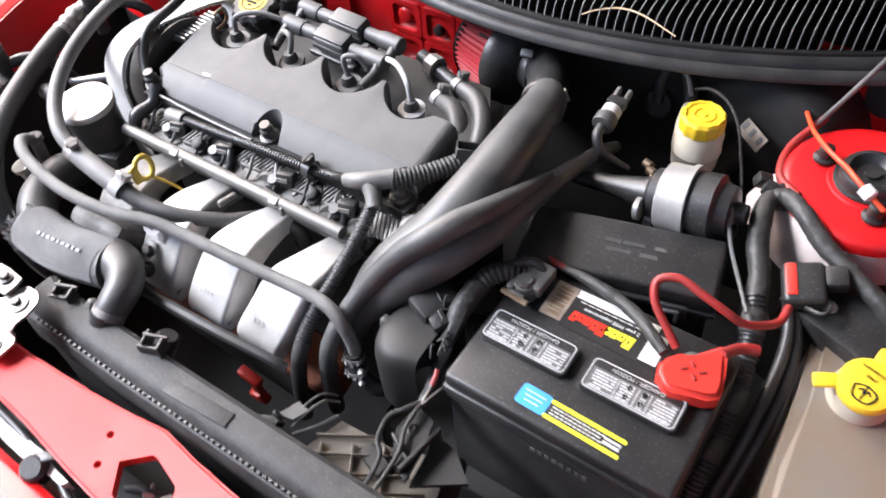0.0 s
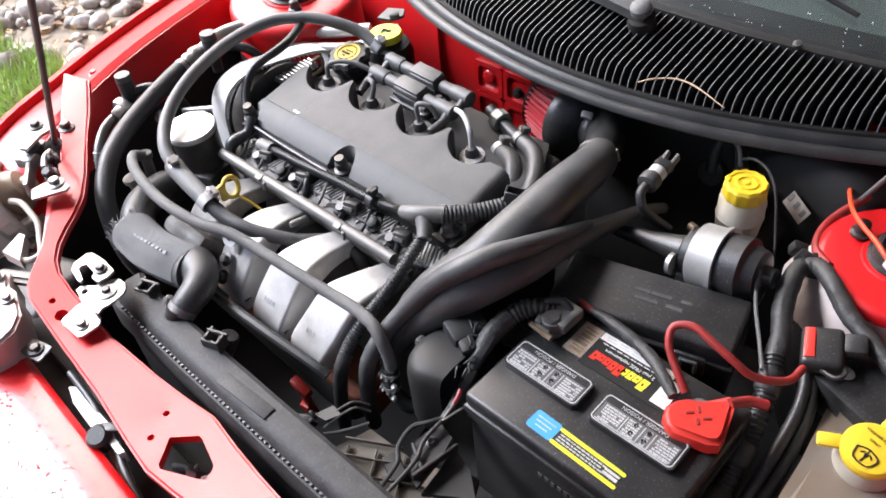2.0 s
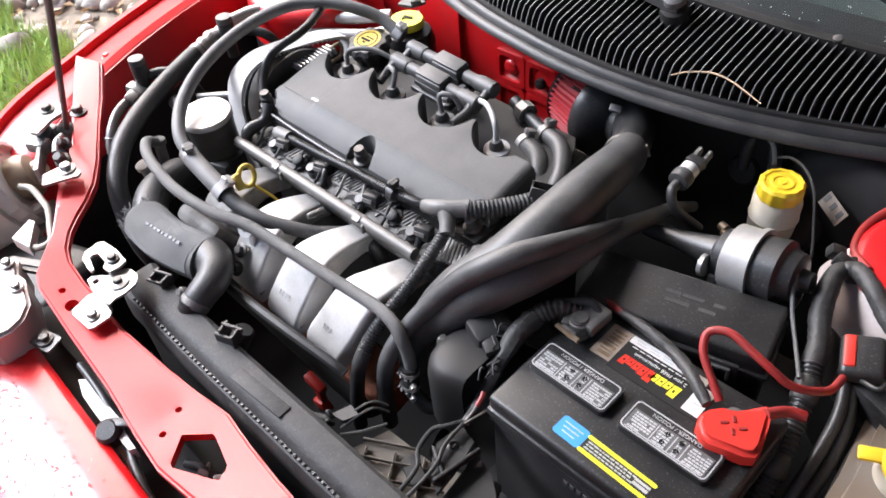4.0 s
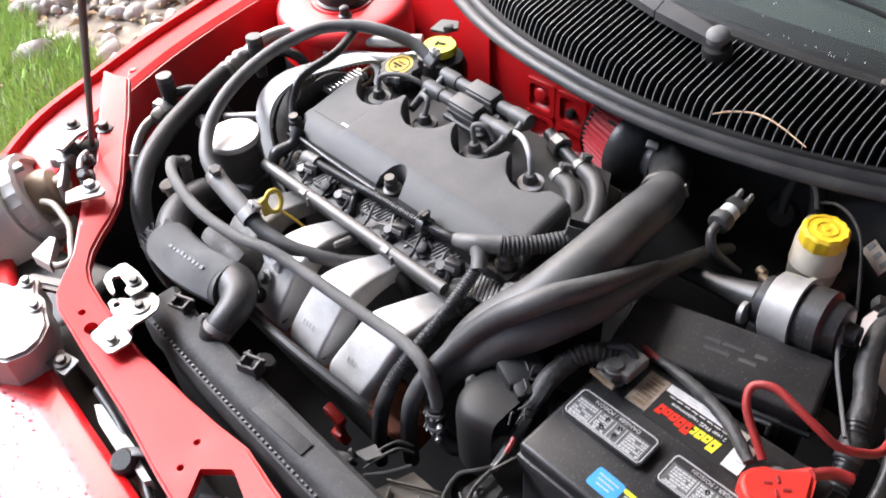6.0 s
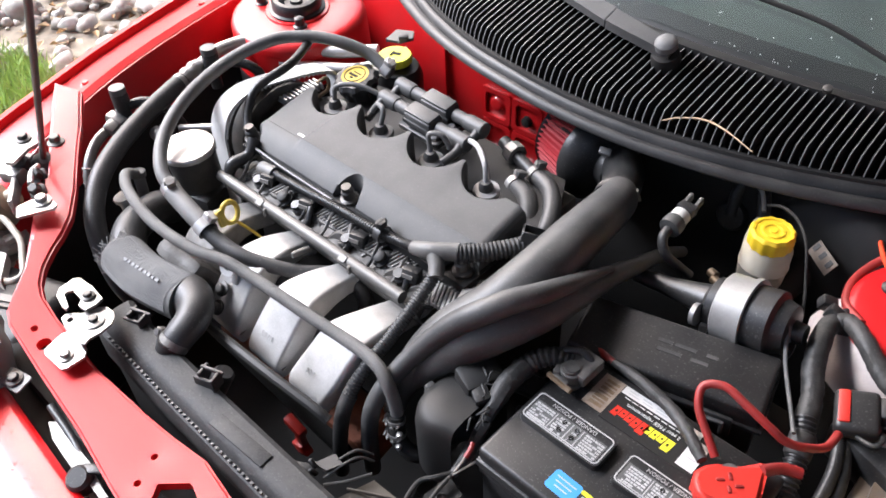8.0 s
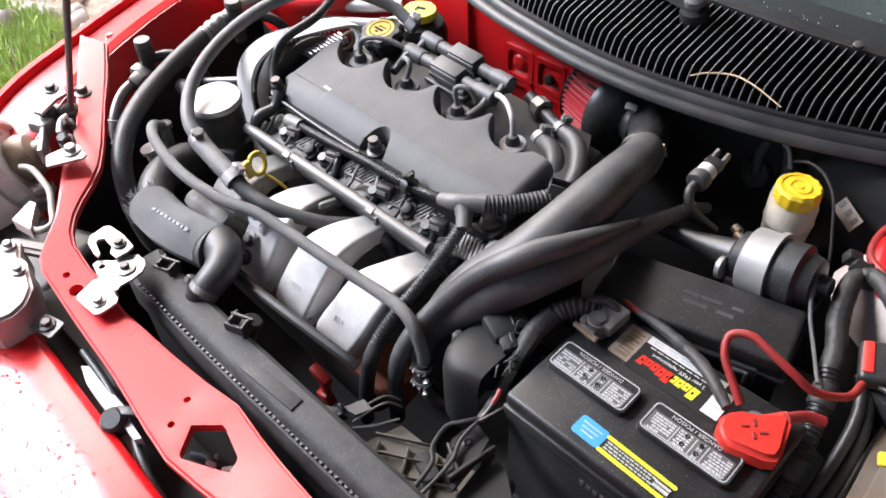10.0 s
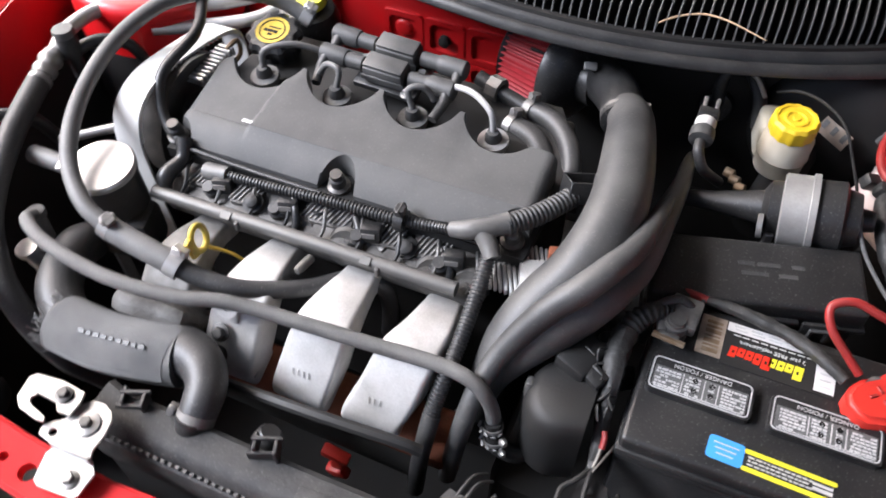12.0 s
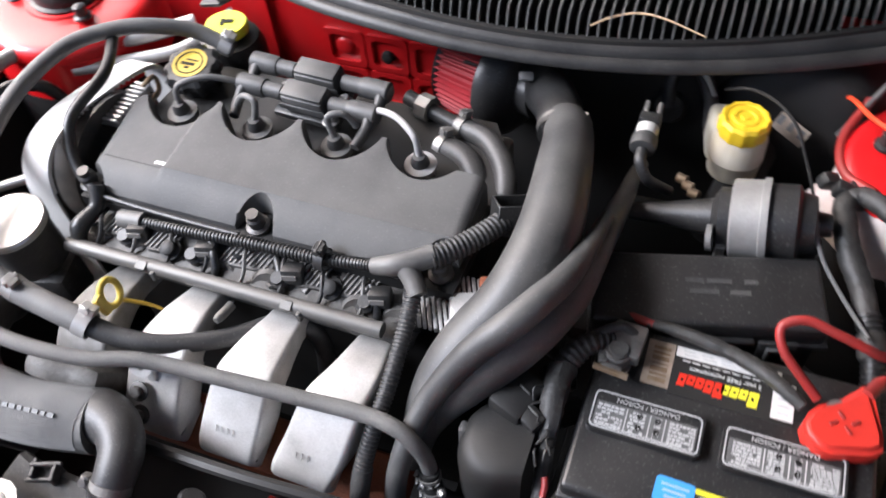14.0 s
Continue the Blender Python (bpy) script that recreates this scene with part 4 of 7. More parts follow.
# ---- radiator and fan shroud ----
def radiator():
    r = thing("radiator", "dusty black radiator end tank with a serrated seam", "radiator", (-0.03, 0.20, 0.5))
    bm = bmesh.new()
    xs = [-0.25, -0.235, -0.20, -0.15, -0.09, -0.03, 0.05, 0.15, 0.26, 0.30]
    prof = [(-0.034, -0.030), (-0.034, -0.006), (-0.028, 0.001), (-0.020, 0.003), (-0.016, 0.009), (-0.008, 0.014), (0.004, 0.016), (0.030, 0.015), (0.038, 0.010), (0.041, -0.002), (0.042, -0.05)]
    lines = []
    for dy, dz in prof:
        lines.append([V(x, 0.192 + 0.74 * dy + (0.004 if k in (0, len(xs) - 1) else 0), 0.795 + dz + 0.012 * max(0, (-x - 0.10) / 0.15)) for k, x in enumerate(xs)])
    loft(bm, lines)
    part("tank", bm, TANKM, r, smooth=35)
    bm = bmesh.new()
    for k in range(62):
        x = -0.225 + k * 0.0078
        box(bm, (0.0036, 0.003, 0.003), (x, 0.1745, 0.7995 + 0.012 * max(0, (-x - 0.10) / 0.15)), 0)
    part("crimp_teeth", bm, DUCT, r, "row of small crimp teeth")
    bm = bmesh.new()
    box(bm, (0.54, 0.03, 0.34), (0.02, 0.190, 0.60), 0.004)
    part("core", bm, DEEP, r)
    bm = bmesh.new()
    lathe(bm, [(0.016, -0.03), (0.016, 0.008), (0.0175, 0.010), (0.0175, 0.014), (0.013, 0.014)], (-0.157, 0.212, 0.806), (0.1, 0.6, 0.8), 24)
    part("outlet", bm, BLACK, r)
    bm = bmesh.new()
    box(bm, (0.085, 0.017, 0.003), (0.012, 0.195, 0.8115, 0, 0, 3), 0.001)
    part("sticker", bm, TANKM, r, "faded grey sticker")
    for x, y in ((-0.215, 0.205), (-0.075, 0.212)):
        bm = bmesh.new()
        for m, s in ((pose(x, y, 0.815, 0, 0, 20), (0.030, 0.004, 0.016)), (pose(x - 0.010, y + 0.006, 0.820, 0, 0, 20), (0.004, 0.018, 0.018)), (pose(x + 0.011, y + 0.008, 0.820, 0, 0, 20), (0.004, 0.018, 0.020)), (pose(x, y + 0.012, 0.828, 0, 0, 20), (0.030, 0.004, 0.005))):
            box(bm, s, m, 0.001, 1)
        part("clip", bm, BLACK, r)
    bm = bmesh.new()
    lathe(bm, [(0.013, -0.03), (0.013, 0.010), (0.010, 0.014), (0, 0.014)], (-0.092, 0.236, 0.785), (0.2, 0.3, 0.6), 20)
    part("fan_boss", bm, BLACK, r)
    return r


radiator()


def shroud():
    s = thing("fan_shroud", "grey-brown ribbed plastic fan shroud", "fan shroud", (0.12, 0.25, 0.70))
    m = pose(0.165, 0.242, 0.772, 4, 6, 32)
    bm = bmesh.new()
    plate(bm, [(-0.046, -0.030), (0.085, -0.055), (0.100, 0.004), (0.040, 0.014), (-0.012, 0.040), (-0.046, 0.010)], 0.004, m=m)
    part("panel", bm, SHROUD, s)
    for k, y in enumerate((-0.030, -0.012, 0.008, 0.028)):
        bm = bmesh.new()
        box(bm, (0.12 - 0.018 * k, 0.0018, 0.006), m @ pose(0.018 - 0.007 * k, y - 0.006, 0.005), 0.0008, 1)
        part("rib", bm, SHROUD, s)
    for x in (-0.030, 0.002, 0.034):
        bm = bmesh.new()
        box(bm, (0.0018, 0.050, 0.006), m @ pose(x, -0.010, 0.004), 0.0008, 1)
        part("rib", bm, SHROUD, s)
    bm = bmesh.new()
    box(bm, (0.022, 0.014, 0.014), (0.078, 0.222, 0.792, 10, 0, 30), 0.003)
    for k, (dx, dy) in enumerate(((-0.010, -0.006), (-0.004, -0.012), (0.006, 0.010), (0.014, 0.004))):
        box(bm, (0.005, 0.012, 0.006), (0.078 + dx, 0.222 + dy, 0.799, 20 * k, 10, 50 * k), 0.0015, 1)
    plate(bm, [(0.0, 0.0), (0.020, 0.002), (0.028, 0.018), (0.010, 0.022)], 0.003, m=pose(0.082, 0.234, 0.796, 0, -12, 0))
    part("connector", bm, MATT, s, "grimy black wiring clip")
    for dx, dy in ((0, 0), (0.007, -0.005)):
        bm = bmesh.new()
        tube(bm, [(0.095 + dx, 0.236 + dy, 0.792), (0.102 + dx, 0.256 + dy, 0.800), (0.108 + dx, 0.274 + dy, 0.800), (0.118 + dx, 0.285 + dy, 0.790)], 0.0016, 8, 6)
        part("lead", bm, TAPE, s)
    bm = bmesh.new()
    tube(bm, [(0.106, 0.226, 0.790), (0.120, 0.246, 0.788), (0.132, 0.270, 0.786)], 0.0015, 6, 5)
    part("thin_wire", bm, GREYTAPE, s)
    bm = bmesh.new()
    plate(bm, [(0.198, 0.285), (0.212, 0.292), (0.232, 0.240), (0.212, 0.232)], 0.004, m=pose(0, 0, 0.758))
    part("side_flap", bm, SHROUD, s)
    bm = bmesh.new()
    tube(bm, [(-0.20, 0.274, 0.782), (-0.13, 0.271, 0.798), (-0.05, 0.270, 0.808), (0.03, 0.277, 0.802), (0.052, 0.280, 0.794)], 0.0062, 8, 6)
    part("edge_bar", bm, MATT, s)


shroud()


def joint_bracket():
    j = thing("loom_junction", "grimy bracket where thin wires meet below the battery", "bracket", (0.215, 0.29, 0.70))
    bm = bmesh.new()
    plate(bm, [(0.200, 0.316), (0.196, 0.284), (0.212, 0.257), (0.236, 0.243), (0.231, 0.285), (0.224, 0.310)], 0.006, m=pose(0, 0, 0.801))
    box(bm, (0.004, 0.060, 0.010), pose(0.231, 0.277, 0.803, -4, 0, -8), 0.0015)
    box(bm, (0.036, 0.004, 0.008), pose(0.214, 0.268, 0.803, 0, 0, -28), 0.0015)
    plate(bm, [(0.226, 0.309), (0.233, 0.284), (0.238, 0.246), (0.285, 0.278), (0.258, 0.299)], 0.006, m=pose(0, 0, 0.788))
    part("body", bm, MATT, j)
    bolt(j, (0.211, 0.292, 0.801), (0.1, -0.1, 1), 0.0042, 0.004, DARKSTEEL)
    bm = bmesh.new()
    box(bm, (0.04, 0.02, 0.16), (0.240, 0.285, 0.70, 0, 10, 20), 0.006)
    box(bm, (0.04, 0.02, 0.12), (0.20, 0.26, 0.72, 10, -10, -20), 0.006)
    part("leg", bm, DEEP, j)
    for pts, r in (([(0.206, 0.318, 0.812), (0.196, 0.302, 0.812), (0.185, 0.288, 0.808), (0.190, 0.263, 0.806), (0.202, 0.250, 0.804), (0.206, 0.222, 0.800), (0.206, 0.190, 0.795)], 0.0026),
                   ([(0.206, 0.316, 0.812), (0.207, 0.286, 0.808), (0.216, 0.263, 0.807), (0.217, 0.231, 0.802), (0.214, 0.195, 0.796)], 0.0024),
                   ([(0.206, 0.315, 0.812), (0.208, 0.328, 0.822), (0.207, 0.345, 0.832)], 0.0014),
                   ([(0.206, 0.312, 0.812), (0.214, 0.330, 0.818), (0.220, 0.345, 0.822)], 0.0012)):
        bm = bmesh.new()
        tube(bm, pts, r, 8, 6)
        part("wire", bm, MATT if r > 0.0015 else WIREPALE, j)


joint_bracket()


def opening_wires():
    """Wiring that shows through the diamond opening of the support."""
    w = thing("lamp_wiring", "black lamp wiring with pale clips behind the support", "wiring", (0.02, 0.105, 0.72))
    # Added black box stands in for the dark seen through the opening.
    bm = bmesh.new()
    box(bm, (0.16, 0.07, 0.02), (0.02, 0.105, 0.655), 0.004)
    part("backing", bm, DEEP, w)
    for k, pts in enumerate(([(-0.03, 0.10, 0.735), (0.0, 0.108, 0.750), (0.03, 0.100, 0.745), (0.07, 0.11, 0.735)], [(0.0, 0.085, 0.735), (0.012, 0.105, 0.758), (0.03, 0.118, 0.75), (0.05, 0.13, 0.73)])):
        bm = bmesh.new()
        tube(bm, pts, 0.005 - 0.001 * k, 10, 6)
        part("cable", bm, BLACK, w)
    for x, y, rz in ((0.012, 0.104, 20), (0.030, 0.112, 60), (0.022, 0.096, -30)):
        bm = bmesh.new()
        box(bm, (0.012, 0.006, 0.008), (x, y, 0.760, 20, 10, rz), 0.0015, 1)
        part("clip", bm, CLEAR, w)


opening_wires()


# ---- engine ----
PLUGS = (-0.288, -0.192, -0.096, 0.0)


def engine():
    e = thing("engine_block", "grimy engine block and cylinder head casting", "engine", (-0.13, 0.55, 0.4))
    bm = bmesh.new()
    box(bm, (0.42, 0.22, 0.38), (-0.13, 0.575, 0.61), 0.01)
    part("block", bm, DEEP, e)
    bm = bmesh.new()
    box(bm, (0.40, 0.235, 0.036), (-0.13, 0.585, 0.842), 0.006)
    part("head", bm, HEAD, e)
    bm = bmesh.new()
    box(bm, (0.38, 0.05, 0.035), (-0.14, 0.452, 0.838, 20, 0, 0), 0.006)
    part("port_flange", bm, HEAD, e, "cast ledge with ports below the valve cover")
    for x, y, w in ((-0.282, 0.462, 0.040), (-0.229, 0.456, 0.034), (-0.133, 0.464, 0.058), (-0.062, 0.462, 0.036), (-0.014, 0.464, 0.040), (0.080, 0.470, 0.046)):
        m = pose(x, y, 0.857, 14, 0, 4)
        bm = bmesh.new()
        box(bm, (w, 0.030, 0.012), m, 0.003)
        pad = part("cast_pad", bm, HEAD, e, "grimy cast pad with diagonal ribs")
        bm = bmesh.new()
        for j in range(int(w / 0.0055)):
            box(bm, (0.0022, 0.026, 0.0022), m @ pose(-w / 2 + 0.005 + 0.0055 * j, 0, 0.0068, 0, 0, -24), 0.0006, 1)
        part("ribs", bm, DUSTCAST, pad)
    for x, y in ((-0.217, 0.446), (-0.037, 0.452)):
        bm = bmesh.new()
        lathe(bm, [(0.012, -0.012), (0.012, 0.002), (0.008, 0.003), (0.008, 0.009), (0.0065, 0.010), (0, 0.010)], (x, y, 0.860), (0, -0.5, 1), 12)
        part("flange_bolt", bm, MATT, e)
    for x in (-0.247, -0.160, -0.104, -0.004, 0.036):
        bm = bmesh.new()
        lathe(bm, [(0.020, -0.010), (0.021, 0.0), (0.017, 0.004), (0.012, 0.002), (0, 0.002)], (x, 0.440, 0.846), (0.1, -0.8, 0.7), 24)
        part("port_boss", bm, HEAD, e)
    rng = random.Random(11)
    for k in range(26):
        x = -0.325 + 0.385 * k / 25 + rng.uniform(-0.006, 0.006)
        y = rng.uniform(0.432, 0.470)
        z = 0.838 + (y - 0.44) * 0.36 + 0.008
        bm = bmesh.new()
        if k % 3:
            box(bm, (rng.uniform(0.008, 0.016), rng.uniform(0.006, 0.014), rng.uniform(0.008, 0.018)), (x, y, z, rng.uniform(-25, 25), rng.uniform(-20, 20), rng.uniform(-40, 40)), 0.0025)
            part("lug", bm, (HEAD, BLACK, DARKSTEEL)[k % 3], e)
        else:
            tube(bm, [(x - 0.012, y + 0.006, z), (x, y - 0.004, z + 0.010), (x + 0.012, y + 0.004, z + 0.002)], 0.0028, 8, 4)
            part("pipe", bm, (BLACK, RUBBER)[k % 2], e)
    for x, z in ((-0.175, 0.872), (-0.10, 0.870), (0.002, 0.868)):
        bm = bmesh.new()
        tube(bm, [(x, 0.462, z), (x + 0.010, 0.448, z - 0.004), (x + 0.014, 0.436, z - 0.018), (x + 0.004, 0.428, z - 0.026)], 0.0042, 10, 6)
        part("hook_lead", bm, BLACK, e)
    for k in range(9):
        x = -0.31 + 0.043 * k
        bm = bmesh.new()
        tube(bm, [(x, 0.470, 0.866), (x + 0.006, 0.455, 0.872), (x + 0.010, 0.440, 0.862), (x + 0.004, 0.430, 0.848)], 0.0022, 6, 5)
        part("wire", bm, (BLACK, GREYTAPE, RUBBER)[k % 3], e)
    for k in range(24):
        bm = bmesh.new()
        box(bm, (0.0035, 0.030, 0.010), (0.048 + (k % 12) * 0.0055, 0.452 + 0.035 * (k // 12), 0.862, 10, 0, 25), 0.0008, 1)
        part("fin", bm, ALU, e)
    bm = bmesh.new()
    lathe(bm, [(0.013, 0), (0.013, 0.006), (0.006, 0.006), (0.006, 0.0)], (0.100, 0.438, 0.872), (0, -0.6, 1), 20, ring=True)
    part("eyelet", bm, ALU, e)
    bm = bmesh.new()
    box(bm, (0.05, 0.03, 0.02), (0.105, 0.470, 0.862, 10, 0, 20), 0.004)
    part("lifting_lug", bm, ALU, e)
    bm = bmesh.new()
    box(bm, (0.02, 0.012, 0.06), (0.112, 0.49, 0.855, 0, 0, 15), 0.003)
    part("rusty_stay", bm, RUST, e, "rusty strip of steel")
    bm = bmesh.new()
    box(bm, (0.30, 0.06, 0.05), (-0.08, 0.34, 0.70, 15, 0, 0), 0.01)
    part("rusty_shield", bm, RUST, e, "rust-brown shield under the runners")
    return e


engine()


def valve_cover():
    c = thing("valve_cover", "dark grey valve cover scalloped round the spark plugs", "valve cover", (-0.13, 0.55, 0.87))
    n = 220
    x0, x1 = -0.336, 0.078
    def back(x):
        y = 0.604 if x > -0.31 else 0.604 - (-0.31 - x) * 0.6
        for p in PLUGS:
            u = (x - p - 0.012) / 0.045
            if abs(u) < 1:
                y = min(y, 0.602 - 0.036 * (1 - u * u) ** 0.75)
        return min(y, 0.585) if x > 0.03 else y
    def front(x):
        y = 0.478
        for p, d, w in ((-0.336, 0.022, 0.016), (-0.132, 0.030, 0.0150), (0.064, 0.030, 0.0150)):
            u = abs(x - p) / w
            if u < 1.35:
                y = max(y, 0.478 + d * math.sqrt(max(0.0, 1 - (u / 1.35) ** 2)))
        return y
    def top(y):
        if y < 0.511:
            return 0.8865 + (y - 0.478) / 0.033 * 0.0195 + 0.0008 * math.exp(-((y - 0.511) / 0.0018) ** 2)
        return 0.906 + (y - 0.511) * 0.20 + 0.0008 * math.exp(-((y - 0.511) / 0.0018) ** 2)
    bm = bmesh.new()
    rows = []
    for k in range(n + 1):
        x = x0 + (x1 - x0) * k / n
        end = min(1.0, min(x - x0, x1 - x) / 0.012)
        drop = 0.010 * (1 - math.sqrt(max(0, 1 - (1 - end) ** 2)))
        f, b = front(x), back(x)
        ys = [f, f + 0.0005, max(f + 0.002, 0.488), max(f + 0.003, 0.500), max(f + 0.004, 0.5090), max(f + 0.005, 0.5108), max(f + 0.006, 0.5128), max(f + 0.01, 0.53), 0.5 * (0.53 + b), b - 0.008, b - 0.003, b, b]
        def lower(y):
            edge = -0.250 + (y - 0.511) * 0.10
            return 0.0045 * max(0, min(1, (edge - x) / 0.0045)) * max(0, min(1, (y - 0.506) / 0.006))
        zs = [0.862, top(f) - 0.004] + [top(y) - lower(y) for y in ys[2:10]] + [top(b) - 0.001 - lower(b), top(b) - 0.006 - lower(b), 0.866]
        rows.append([bm.verts.new((x, y, z - (drop if 0 < i < 12 else 0))) for i, (y, z) in enumerate(zip(ys, zs))])
    for a, b in zip(rows, rows[1:]):
        for i in range(len(a) - 1):
            bm.faces.new((a[i], a[i + 1], b[i + 1], b[i]))
    bm.faces.new(rows[0])
    bm.faces.new(rows[-1][::-1])
    part("shell", bm, COVER, c, smooth=16)
    bm = bmesh.new()
    plate(bm, [(-0.340, 0.470), (0.082, 0.470), (0.086, 0.570), (0.080, 0.650), (0.050, 0.700), (-0.335, 0.705), (-0.342, 0.60)], 0.014, m=pose(0, 0, 0.877))
    part("flange", bm, MATT, c)
    for x in (-0.336, -0.132, 0.064):
        bm = bmesh.new()
        lathe(bm, [(0.0125, 0), (0.0125, 0.008), (0.0085, 0.010), (0.0085, 0.020), (0.0065, 0.022), (0.0065, 0.028), (0, 0.028)], (x, 0.489, 0.874), (0, -0.15, 1), 16)
        part("cover_bolt", bm, DARKSTEEL, c)
    bm = bmesh.new()
    tube(bm, [(-0.318, 0.472, 0.884), (-0.24, 0.4705, 0.881), (-0.145, 0.470, 0.881)], 0.0026, 8, 6)
    part("edge_wire", bm, BLACK, c)
    bm = bmesh.new()
    tube(bm, [(-0.118, 0.470, 0.881), (-0.05, 0.4705, 0.881), (0.045, 0.471, 0.882)], 0.0026, 8, 6)
    part("edge_wire", bm, BLACK, c)
    bm = bmesh.new()
    slab(bm, -0.262, 0.5125, -0.250, 0.5165, 0.9072)
    part("nick", bm, WHITE, c, "small pale scratch")
    return c


valve_cover()


def plug_leads():
    ends = [(-0.226, 0.640, 0.915), (-0.217, 0.612, 0.910), (-0.078, 0.618, 0.912), (-0.070, 0.640, 0.915)]
    for k, x in enumerate(PLUGS):
        p = thing("spark_plug_lead", "black spark plug boot with a grey lead", "spark plug lead", (x, 0.602, 0.88), "spark plug leads")
        bm = bmesh.new()
        lathe(bm, [(0.010, 0.002), (0.009, 0.010), (0.0065, 0.016), (0, 0.016)], (x, 0.602, 0.892), (0, -0.1, 1), 20)
        part("boot", bm, COIL, p)
        bm = bmesh.new()
        lathe(bm, [(0.016, -0.006), (0.0175, 0.0), (0.017, 0.0035), (0.009, 0.005)], (x, 0.602, 0.892), (0, -0.1, 1), 22)
        part("boot_flange", bm, LEAD_GREY if k == 3 else GREYHOSE, p, "dusty grey boot flange")
        e = V(*ends[k])
        bm = bmesh.new()
        s = V(x, 0.602, 0.905)
        tube(bm, [s, s + V(0.004 if k < 2 else -0.006, 0.004, 0.024), s.lerp(e, 0.5) + V(0, 0.004, 0.022), e + V(0, 0, 0.004), e], 0.0036, 10, 7)
        part("lead", bm, LEAD_GREY if k == 3 else GREYHOSE, p)


plug_leads()


def coil():
    c = thing("ignition_coil", "twin dark grey ignition coil pack with angled plug arms", "ignition coil", (-0.11, 0.665, 0.88))
    tilt = pose(-0.143, 0.654, 0.914, 10, 0, -3) @ Matrix.Scale(0.80, 4)
    for y in (-0.019, 0.021):
        bm = bmesh.new()
        box(bm, (0.064, 0.034, 0.030), tilt @ pose(0.0, y, 0.006), 0.004)
        box(bm, (0.062, 0.028, 0.006), tilt @ pose(0.0, y, 0.023), 0.002)
        box(bm, (0.070, 0.003, 0.010), tilt @ pose(0.0, y - 0.017, 0.004), 0.001, 1)
        b = part("block", bm, COIL, c)
        for sgn in (-1, 1):
            bm = bmesh.new()
            lathe(bm, [(0.009, 0.030), (0.009, 0.052), (0.0105, 0.052), (0.0115, 0.058), (0.0115, 0.084), (0.009, 0.086), (0, 0.086)], tilt @ V(0, y, 0.008), tilt.to_3x3() @ V(sgn, 0, 0), 14)
            part("arm", bm, COIL, b)
            bm = bmesh.new()
            a = tilt @ V(sgn * 0.080, y, 0.008)
            tube(bm, [a, a + V(sgn * 0.012, -0.004, 0.0), a + V(sgn * 0.014, -0.018, -0.006), a + V(sgn * 0.010, -0.04, -0.012)], [0.009, 0.008, 0.006, 0.0055], 10, 6)
            part("plug_end", bm, RUBBER, b)
    bm = bmesh.new()
    box(bm, (0.10, 0.08, 0.012), tilt @ pose(0, 0, -0.016), 0.003)
    part("base", bm, BLACK, c)
    for x, y in ((0.045, 0.0), (-0.045, -0.002), (0.04, -0.035)):
        bolt(c, tilt @ V(x, y, -0.008), (0, 0, 1), 0.006, 0.008, STEEL)


coil()


def oil_cap():
    o = thing("oil_filler_cap", "black oil filler cap with a yellow printed top", "oil cap", (-0.308, 0.661, 0.87))
    bm = bmesh.new()
    lathe(bm, [(0.026, -0.045), (0.026, -0.012), (0.034, -0.010), (0.035, -0.002), (0.030, 0.004), (0.024, 0.005), (0, 0.005)], (-0.308, 0.661, 0.908), (0, -0.18, 1), 40, (10, 0.10))
    part("cap", bm, BLACK, o, smooth=30)
    bm = bmesh.new()
    lathe(bm, [(0.021, 0.0054), (0.021, 0.0060), (0, 0.0060)], (-0.308, 0.661, 0.908), (0, -0.18, 1), 30)
    d = part("disc", bm, OCHRE, o, "yellow printed disc")
    bm = bmesh.new()
    lathe(bm, [(0.0165, 0.0061), (0.0165, 0.0066), (0.0150, 0.0066), (0.0150, 0.0061)], (-0.308, 0.661, 0.908), (0, -0.18, 1), 30, ring=True)
    for x0, y0, x1, y1 in ((-0.010, -0.004, 0.008, 0.0), (-0.006, 0.003, 0.010, 0.005), (-0.003, -0.009, 0.003, -0.006)):
        box(bm, (x1 - x0, y1 - y0, 0.0006), pose(-0.308, 0.661, 0.908, 10.2, 0, 0) @ pose((x0 + x1) / 2, (y0 + y1) / 2, 0.0064), 0)
    part("print", bm, DEEP, d)


oil_cap()


def steering_reservoir():
    s = thing("power_steering_reservoir", "black fluid reservoir with a bright yellow cap", "fluid reservoir", (-0.309, 0.742, 0.78))
    bm = bmesh.new()
    lathe(bm, [(0.040, -0.12), (0.042, -0.03), (0.036, -0.014), (0.022, -0.010), (0.022, 0.0)], (-0.309, 0.742, 0.905), (0, 0, 1), 24)
    part("body", bm, BLACK, s)
    bm = bmesh.new()
    lathe(bm, [(0.026, -0.006), (0.027, 0.002), (0.025, 0.006), (0, 0.007)], (-0.309, 0.742, 0.905), (0, 0, 1), 30)
    c = part("cap", bm, LEMON, s, "bright yellow screw cap")
    bm = bmesh.new()
    box(bm, (0.012, 0.006, 0.0012), (-0.306, 0.744, 0.9125, 0, 0, 20), 0)
    box(bm, (0.004, 0.012, 0.0012), (-0.312, 0.740, 0.9125, 0, 0, 20), 0)
    part("print", bm, DEEP, c)
    bm = bmesh.new()
    plate(bm, [(-0.022, -0.012), (0.004, -0.016), (0.024, -0.004), (0.018, 0.014), (-0.014, 0.016)], 0.005, m=pose(-0.362, 0.805, 0.898, 8, -6, 20))
    box(bm, (0.016, 0.010, 0.008), (-0.350, 0.800, 0.901, 10, 0, 40), 0.002)
    part("bracket", bm, COIL, s)


steering_reservoir()


